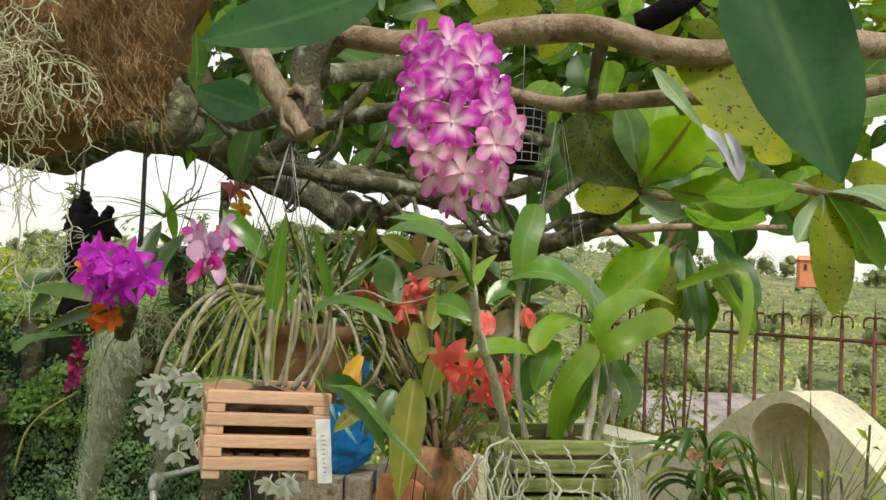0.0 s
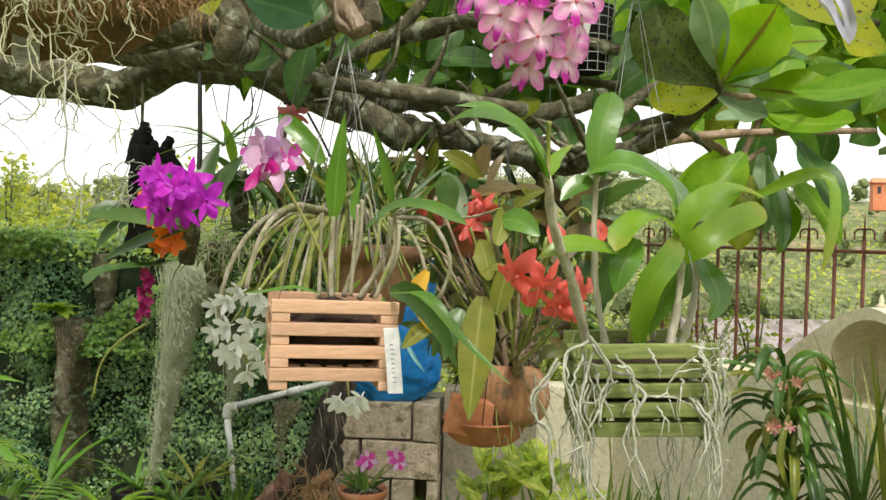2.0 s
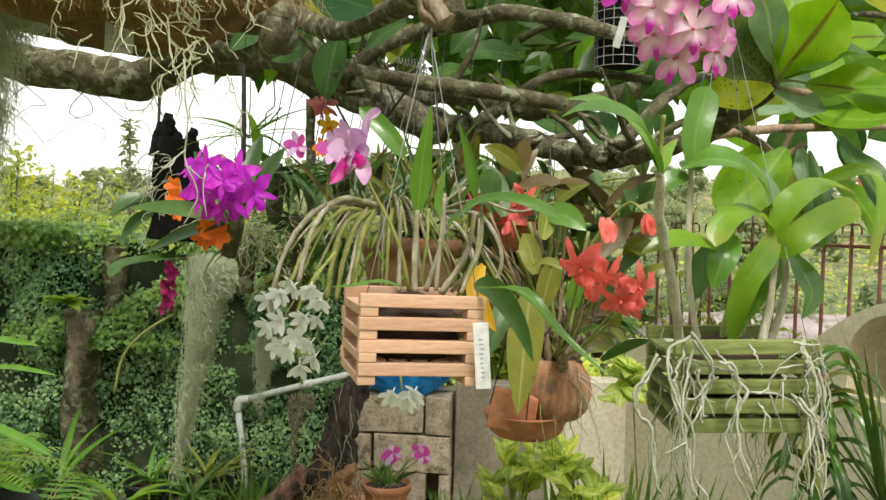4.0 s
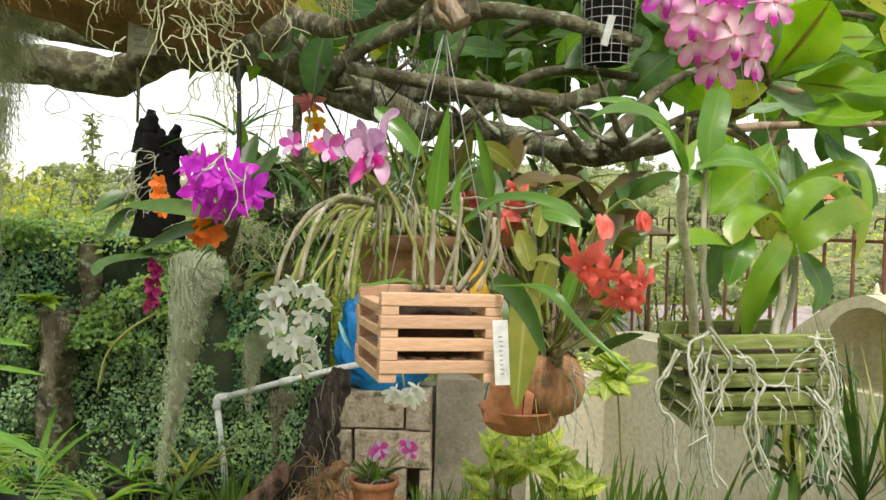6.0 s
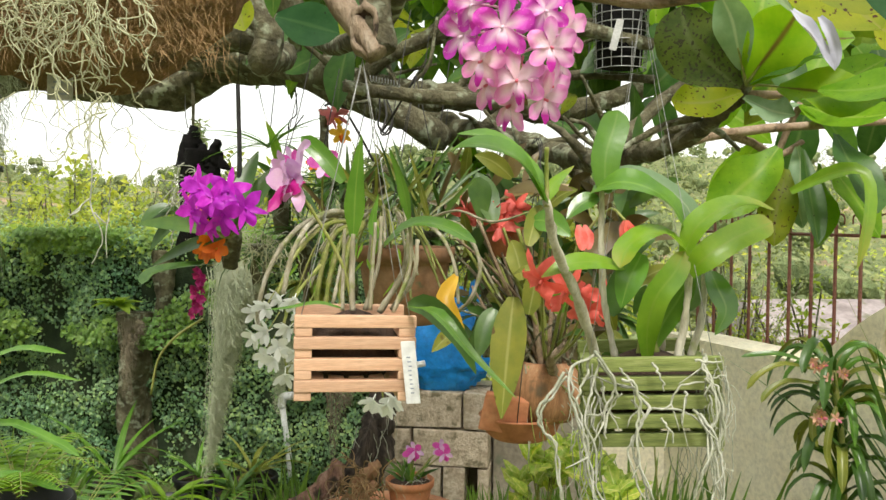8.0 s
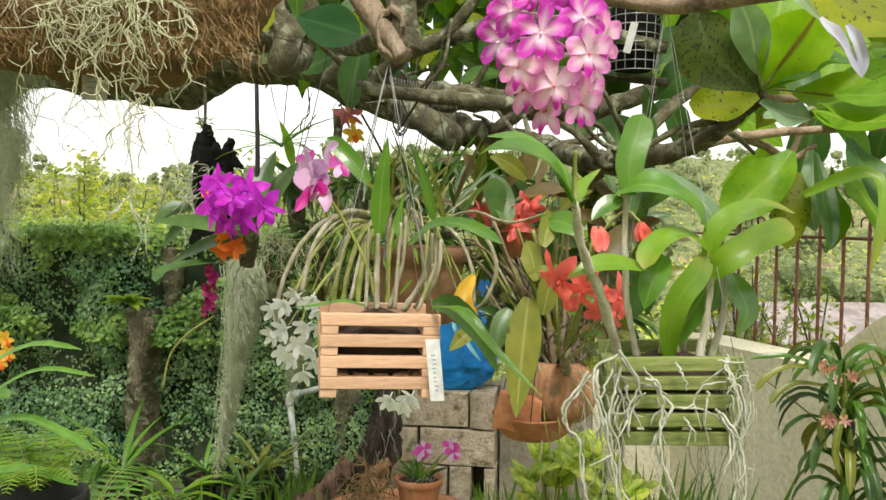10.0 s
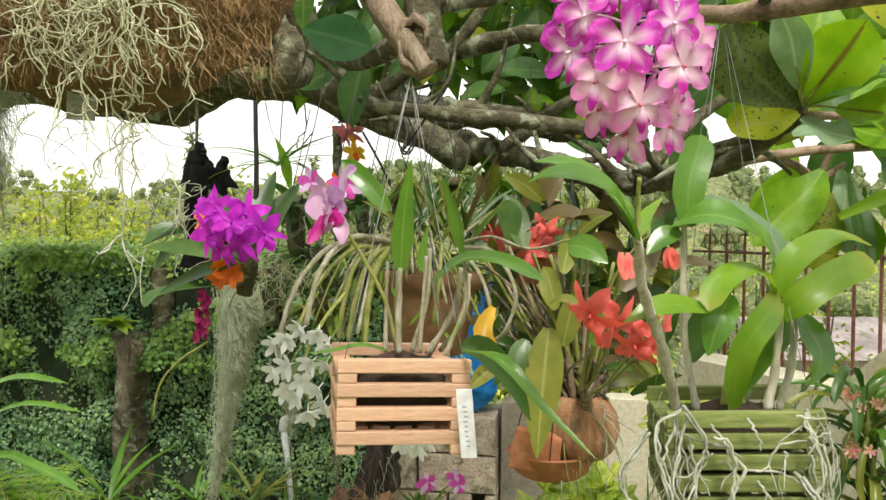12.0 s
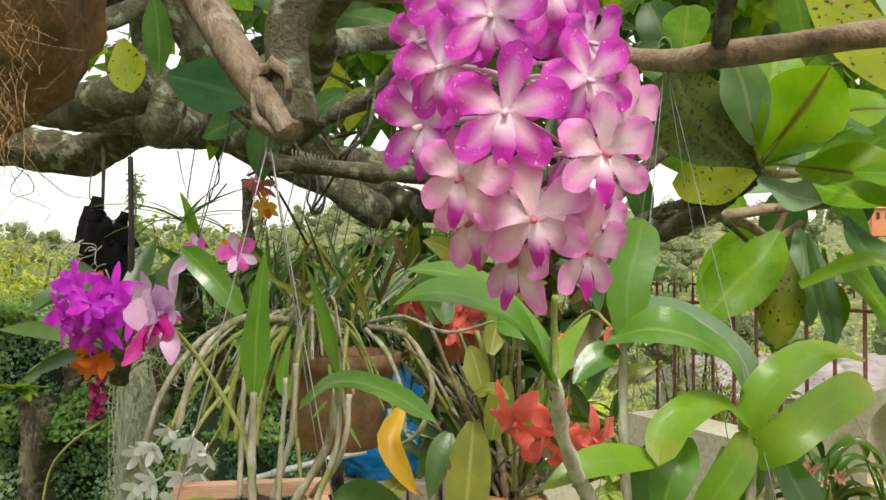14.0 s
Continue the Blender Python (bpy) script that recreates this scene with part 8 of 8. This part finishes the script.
def fern(at, count, L, seed, mat, label):
    """Arching fronds with rows of narrow leaflets."""
    th = thing("fern", at, label, "fern", "ferns")
    rr = random.Random(seed)
    pin = leaf_mesh("leaflet", L * .17, L * .035, 20, mat, "lance", .15, 0, 5, 2, 1)
    for i in range(count):
        a = rr.uniform(0, 2 * math.pi)
        d = Vector((math.cos(a), math.sin(a), 0))
        LL = L * rr.uniform(.7, 1.1)
        pts = [Vector(at) + d * LL * (.75 * s) + Vector((0, 0, LL * (1.0 * s - .75 * s * s))) for s in (0, .25, .5, .75, 1)]
        fr = tube_part("frond", pts, .0025, .001, M_GREENCANE, th, 10, 4)
        c = spline(pts, 17)
        for k in range(2, 17):
            t = (c[k] - c[k - 1]).normalized()
            s = t.cross(Vector((0, 0, 1))).normalized()
            for sg in (-1, 1):
                put("leaflet", pin, fr, aim(c[k], s * sg + t * .35, s.cross(t), (1.15 - .05 * k) * (.4 + .6 * math.sin(math.pi * k / 17) ** .5)))
    return th


fg = (-1.517, 2.350, 0.683)
bed_pot(Vector((fg[0], fg[1], 0)), .15, fg[2], label="tall black plastic pot of a fern")
fern(fg, 15, .42, 304, L_ORCHID_LIGHT, "bright arching fern in the border")
fern((-1.62, 2.75, .35), 11, .55, 301, L_ORCHID, "arching green fern in the border")
fern((-2.15, 3.1, .3), 10, .6, 302, L_ORCHID_LIGHT, "bright arching fern in the border")
fern((-1.35, 3.25, .2), 8, .45, 303, L_ORCHID, "arching green fern in the border")
for i, p in enumerate(((-1.62, 2.75), (-2.15, 3.1), (-1.35, 3.25))):
    bed_pot(Vector((p[0], p[1], 0)), .14, .35 - .07 * i)
# long strap leaves reaching in from the side
strap = thing("strap_orchid", (-1.75, 2.3, .9), "orchid with long arching strap leaves", "orchid")
for pts, w in (([(-1.814, 2.300, 0.869), (-1.608, 2.250, 1.056), (-1.413, 2.200, 1.150), (-1.233, 2.150, 1.152)], .028), ([(-1.814, 2.300, 0.835), (-1.554, 2.250, 1.010), (-1.379, 2.200, 1.084), (-1.189, 2.150, 1.081)], .022), ([(-1.812, 2.300, 1.072), (-1.700, 2.300, 1.210), (-1.554, 2.300, 1.240)], .028), ([(-1.777, 2.300, 0.770), (-1.555, 2.300, 0.917), (-1.343, 2.250, 0.892), (-1.227, 2.200, 0.864)], .03), ([(-1.740, 2.300, 0.704), (-1.519, 2.300, 0.769), (-1.308, 2.250, 0.749)], .03), ([(-1.781, 2.400, 0.846), (-1.684, 2.400, 0.956), (-1.627, 2.400, 0.951)], .05)):
    leaf_part(strap, pts, w, L_ORCHID, "strap", (0, -.6, 1), .35)
for i in range(6):
    a = Vector((-1.75 + rnd(-.1, .1), 2.35 + rnd(-.1, .1), .55))
    leaf_part(strap, sag(a, a + Vector((rnd(-.4, .3), rnd(-.2, .3), rnd(.1, .35))), -.10), .018, rr.choice((L_ORCHID, L_OLIVE)), "strap", (0, -.6, 1), .3)
part("pot", lathe(bmesh.new(), pot_profile(.15, .3), (-1.75, 2.35, .28), 24), M_BLACKPOT, strap)
stand = thing("pot_stand", (-1.75, 2.35, 0), "grey concrete block under a pot", "block")
part("block_body", box(bmesh.new(), (-1.92, 2.22, 0), (-1.58, 2.48, .28), None, .008), M_BLOCK, stand, smooth=False)
for at, kind in (((-1.715, 2.500, 1.115), "gold"), ((-1.703, 2.500, 1.070), "gold"), ((-1.729, 2.500, 1.042), "gold")):
    flower(strap, kind, at, (.2, -1, .1), rnd(0, 60), .9, 20)
part("flower_stalk", tube(bmesh.new(), [(-1.722, 2.510, 1.113), (-1.759, 2.500, 0.968), (-1.801, 2.400, 0.669)], .003, .004, 10, 5), M_GREENCANE, strap)

# croton pots and grasses in front of the low walls
for i, (at, n) in enumerate((((-0.030, 3.320, 0.510), 64), ((0.175, 3.200, 0.513), 64))):
    g = Vector((at[0], at[1], .16))
    cp = clay_pot("clay_pot", Vector((at[0], at[1], 0)), .115, .41, M_CLAY, "tall terracotta pot in the bed")
    th = thing("croton", g + Vector((0, 0, .22)), "variegated yellow-green leafy plant in a clay pot", "foliage plant", "leafy pot plants")
    rr = random.Random(400 + i)
    ms = [leaf_mesh("leaf", .125, .056, b, L_VARIEG, "oval", .30, .35, 9, 4, b) for b in (15, 45)]
    for k in range(8):
        top = g + Vector((rr.uniform(-.10, .10), rr.uniform(-.10, .10), rr.uniform(.31, .52)))
        part("stem", tube(bmesh.new(), sag(g + Vector((rr.uniform(-.04, .04), 0, .21)), top, 0), .004, .003, 5, 5), M_GREENCANE, th)
        for j in range(n // 8):
            a = rr.uniform(0, 6.28)
            put("leaf", rr.choice(ms), th, aim(top + Vector((0, 0, rr.uniform(-.07, .02))), (math.cos(a), math.sin(a), rr.uniform(.3, 2.2)), (0, -.6, 1), rr.uniform(.55, 1.1)))

def grass(at, r, h, count, seed, label, mat=L_GRASS):
    def spot(rng):
        a, q = rng.uniform(0, 6.28), r * math.sqrt(rng.random())
        return (at[0] + q * math.cos(a), at[1] + q * math.sin(a), at[2]), (rng.uniform(-.5, .5), -1, rng.uniform(0, .4))
    v, f, u = scatter_leaves(count, spot, h, .05, -.1, seed, (0, 0, 2.2), .2)
    ob = joined("grass", v, f, mat, None, u)
    return tagged(ob, label, "grass", kind="stuff")


grass((0.45, 3.1, 0), .35, .5, 220, 501, "long grassy blades growing in the bed")
grass((-1.3, 3.7, 0), .4, .3, 140, 502, "long grassy blades growing in the bed")
grass((-2.7, 3.3, 0), .7, .5, 160, 503, "long grassy blades growing in the bed")
grass((0.3, 3.9, 0), .35, .3, 90, 504, "long grassy blades growing in the bed")
grass((1.6, 5.6, -.1), .8, .7, 380, 508, "dry reddish grass behind the railing", L_DRY)
grass((2.7, 4.9, -.05), .8, .55, 300, 509, "dry reddish grass behind the railing", L_DRY)
grass((-0.15, 4.3, 0), .3, .16, 150, 505, "low dark weeds growing at the wall foot", L_GRASS)
sb = Vector((0.345, 3.000, 0.976))
smallb = thing("foliage_plant", (sb.x, sb.y, 0), "bright yellow-green rosette plant beside the cream wall", "foliage plant", "leafy pot plants")
part("stem", tube(bmesh.new(), [(sb.x + .10, sb.y + .05, 0), (sb.x + .06, sb.y + .03, .3), sb], .0035, .003, 10, 6), M_GREENCANE, smallb)
sl = [leaf_mesh("leaf", .085, .048, b, L_VARIEG, "oval", .3, .15, 7, 4, b) for b in (15, 40)]
rr = random.Random(506)
for k in range(40):
    c = sb + Vector((rr.uniform(-.05, .05), rr.uniform(-.05, .05), rr.uniform(-.07, .07)))
    a = rr.uniform(0, 6.28)
    put("leaf", rr.choice(sl), smallb, aim(c, (math.cos(a), math.sin(a), rr.uniform(-.4, 1.3)), (0, -.7, 1), rr.uniform(.7, 1.15)))

for k, (px, py) in enumerate(((0.62, 3.1), (0.42, 3.35), (0.85, 2.95))):
    tuft("bed_plant", (px, py, 0), 26, .42, .03, (L_ORCHID, L_ORCHID_LIGHT, L_BRIGHT)[k], "bright green strap-leaved plant in the bed", "foliage plant", .55, 1.0, 640 + k, "lance", 55, "bed plants")

# vanda orchid beside the cream wall
va = Vector((0.955, 3.05, 0.98))
vanda = thing("strap_orchid", (va.x, va.y, .5), "tall vanda orchid with recurved strap leaves and small brownish-pink blooms", "orchid")
part("cane", tube(bmesh.new(), [(va.x + .03, va.y, .45), va - Vector((-.015, 0, .2)), va + Vector((-.02, 0, .06))], .014, .010, 12, 8), M_GREENCANE, vanda)
rr = random.Random(95)
for i in range(46):
    side = -1 if i % 2 else 1
    h = i / 46
    b = va + Vector((.02 - .04 * h, 0, -.42 + .48 * h))
    a = rr.gauss(0, .95)
    d = Vector((side * math.cos(a), math.sin(a), 0))
    L = rr.uniform(.15, .27)
    up, fall = rr.uniform(.05, .13), rr.uniform(.07, .16)
    leaf_part(vanda, [b, b + d * L * .25 + Vector((0, 0, up * .8)), b + d * L * .55 + Vector((0, 0, up)), b + d * L * .8 + Vector((0, 0, up - fall * .45)), b + d * L * .92 + Vector((0, 0, up - fall))], rr.uniform(.030, .040), rr.choice((L_DARK, L_ORCHID, L_DARK, L_DARK, L_OLIVE)), "strap", (d.x * .3, d.y * .3 - .2, 1), .5)
for pts in ([(0.862, 3.02, 1.050), (0.761, 3.00, 1.080), (0.689, 3.00, 1.077), (0.635, 3.00, 1.069)], [(0.870, 3.02, 1.030), (0.762, 2.98, 1.052), (0.682, 2.96, 1.015), (0.647, 2.95, 0.970)], [(0.885, 3.02, 0.985), (0.782, 2.99, 0.995), (0.720, 2.97, 0.964), (0.694, 2.96, 0.928)], [(0.923, 3.04, 1.040), (0.957, 3.00, 1.104), (1.009, 2.98, 1.125), (1.077, 2.96, 1.075)], [(0.962, 3.04, 0.957), (0.977, 3.00, 1.023), (1.021, 2.98, 1.044), (1.065, 2.97, 1.022)], [(0.920, 3.00, 0.954), (0.866, 2.97, 0.914), (0.850, 2.95, 0.837), (0.870, 2.95, 0.790)], [(0.935, 3.00, 0.917), (0.904, 2.96, 0.840), (0.897, 2.95, 0.763), (0.926, 2.95, 0.689)]):
    leaf_part(vanda, pts, .026, L_OLIVE if pts[0][2] < 1.035 else L_ORCHID, "strap", (0, -.6, 1), .4)
for k in range(16):
    at = Vector(((0.861, 2.92, 1.062), (0.906, 2.90, 1.040), (0.850, 2.90, 0.925), (0.875, 2.90, 0.900))[k % 4]) + Vector((rr.uniform(-.03, .03), rr.uniform(-.02, .02), rr.uniform(-.025, .025)))
    flower(vanda, "brown", at, (rnd(-.6, .6), -1, rnd(-.5, .5)), rnd(0, 90), rnd(.8, 1.1), 12)
for top in ((0.861, 2.925, 1.055), (0.900, 2.905, 1.045), (0.855, 2.905, 0.930)):
    part("flower_stalk", tube(bmesh.new(), sag((0.945, 3.05, top[2] - .09), top, -.01), .004, .003, 8, 5), M_GREENCANE, vanda)
clay_pot("nursery_pot", Vector((va.x + .03, va.y, .24)), .11, .22, M_BLACKPOT, "black plastic pot of a tall vanda")
vst = thing("pot_stand", (va.x + .03, va.y, 0), "grey concrete block under a pot", "block")
part("block_body", box(bmesh.new(), (va.x - .10, va.y - .1, 0), (va.x + .16, va.y + .1, .24), None, .008), M_BLOCK, vst, smooth=False)
tuft("spear_plant", (1.175, 2.800, 0.640), 14, .68, .020, L_OLIVE, "upright spear-leaved plant by the niche", "foliage plant", .35, 1.1, 601, "lance", 12)
tuft("spear_plant", (1.120, 2.880, 0.620), 20, .60, .020, L_DARK, "upright spear-leaved plant by the niche", "foliage plant", .5, .9, 602, "lance", 14)
for i, at in enumerate(((1.175, 2.800, 0.640), (1.120, 2.880, 0.620))):
    bed_pot(Vector((at[0], at[1], at[2] - .22)), .07, .20)
    st = thing("pot_stand", (at[0], at[1], 0), "grey concrete block under a pot", "block")
    part("block_body", box(bmesh.new(), (at[0] - .12, at[1] - .1, 0), (at[0] + .12, at[1] + .1, at[2] - .22), None, .008), M_BLOCK, st, smooth=False)
shrub((1.27, 2.55, .0), .34, 1.26, 170, L_BRIGHT, "thin green weed with small round leaves", .05, 507)

# ---- ivy ----
def ivy_spot(r):
    x = r.uniform(-6.5, -0.92)
    if r.random() < .12:
        return (x, r.uniform(4.5, 4.85), 1.36 + r.gauss(.03, .05)), (r.uniform(-.6, .6), -1, 1.4)
    z = 1.4 * r.random() ** .9
    bulge = .17 * noise.noise(Vector((x * 2.2, z * 2.2, 1))) + .10 * noise.noise(Vector((x * 7, z * 7, 1)))
    hole = noise.noise(Vector((x * 1.6 + 3, z * 1.1, 7)))
    if hole > .42 and r.random() < .75:
        z = r.uniform(0, .5)
    return (x, 4.58 - bulge - r.uniform(0, .03), z), (r.uniform(-1.1, 1.1), -1, r.uniform(-.3, 1.7))


v, f, u = scatter_leaves(82000, ivy_spot, .0215, .85, .3, 700, (0, 0, -.5))
tagged(joined("ivy", v, f, L_IVY, None, u), "dense small-leaved ivy covering the wall", "ivy", kind="stuff")
v, f, u = scatter_leaves(2600, lambda r: ((r.uniform(-6.5, -.92), r.uniform(4.42, 4.8), 1.36 + r.gauss(.04, .07)), (r.uniform(-.6, .6), -1, 1.2)), .042, .6, .3, 701)
tagged(joined("wall_creeper", v, f, L_BRIGHT, None, u), "yellow-green creeper along the wall top", "creeper", kind="stuff")
def creeper_spot(r):
    """Clumps of creeper that bulge out over the ivy and thin out downwards."""
    for _ in range(12):
        x, z = r.uniform(-6.3, -1.1), 1.43 - .62 * r.random() ** 1.9
        lump = noise.noise(Vector((x * 1.7, z * 2.2, 11))) + .5 * noise.noise(Vector((x * 5, z * 5, 4)))
        if lump > .02:
            break
    return (x, 4.48 - .22 * max(0, lump) - r.uniform(0, .04), z), (r.uniform(-.7, .7), -1, r.uniform(.1, 1.3))


v, f, u = scatter_leaves(14000, creeper_spot, .034, .7, .3, 702)
tagged(joined("wall_creeper", v, f, L_CREEPER, None, u), "yellow-green creeper hanging over the ivy", "creeper", kind="stuff")
stubs = thing("wall_stub", (-2.322, 4.500, 0.0), "old brown log stub fixed to the ivy wall", "log")
part("log", tube(bmesh.new(), [(-2.320, 4.500, 0.985), (-2.325, 4.490, 0.699), (-2.350, 4.560, 0.300), (-2.360, 4.620, -0.02)], .100, .080, 70, 24, .55, 50), M_BARK, stubs)
part("log", tube(bmesh.new(), [(-2.165, 4.510, 1.330), (-2.150, 4.500, 1.060), (-2.190, 4.500, 0.780)], .050, .040, 40, 16, .55, 52), M_BARK, stubs)
tuft("wall_plant", (-2.278, 4.250, 1.046), 26, .12, .055, L_BRIGHT, "bright green rosette plant on the wall stub", "foliage plant", .9, .3, 603, "oval", 30)

# ---- concrete blocks of the pier, course by course ----
pier = thing("block_pier", (-0.62, 4.6, 0), "stack of grey hollow concrete blocks", "block pier", kind="structure")
courses = (
    (0.60, ((-0.905, -0.49), (-0.48, -0.35))),
    (0.40, ((-0.925, -0.865), (-0.855, -0.76), (-0.745, -0.345))),
    (0.20, ((-0.92, -0.60), (-0.585, -0.47), (-0.40, -0.345))),
)
for top, spans in courses:
    for x0, x1 in spans:
        m = Matrix.Translation((0, rnd(-.006, .006), 0))
        bm = box(bmesh.new(), (x0, 4.5, top - .192), (x1, 4.72, top), m, .010, .005)
        part("block", bm, M_BLOCK, pier, smooth=False)
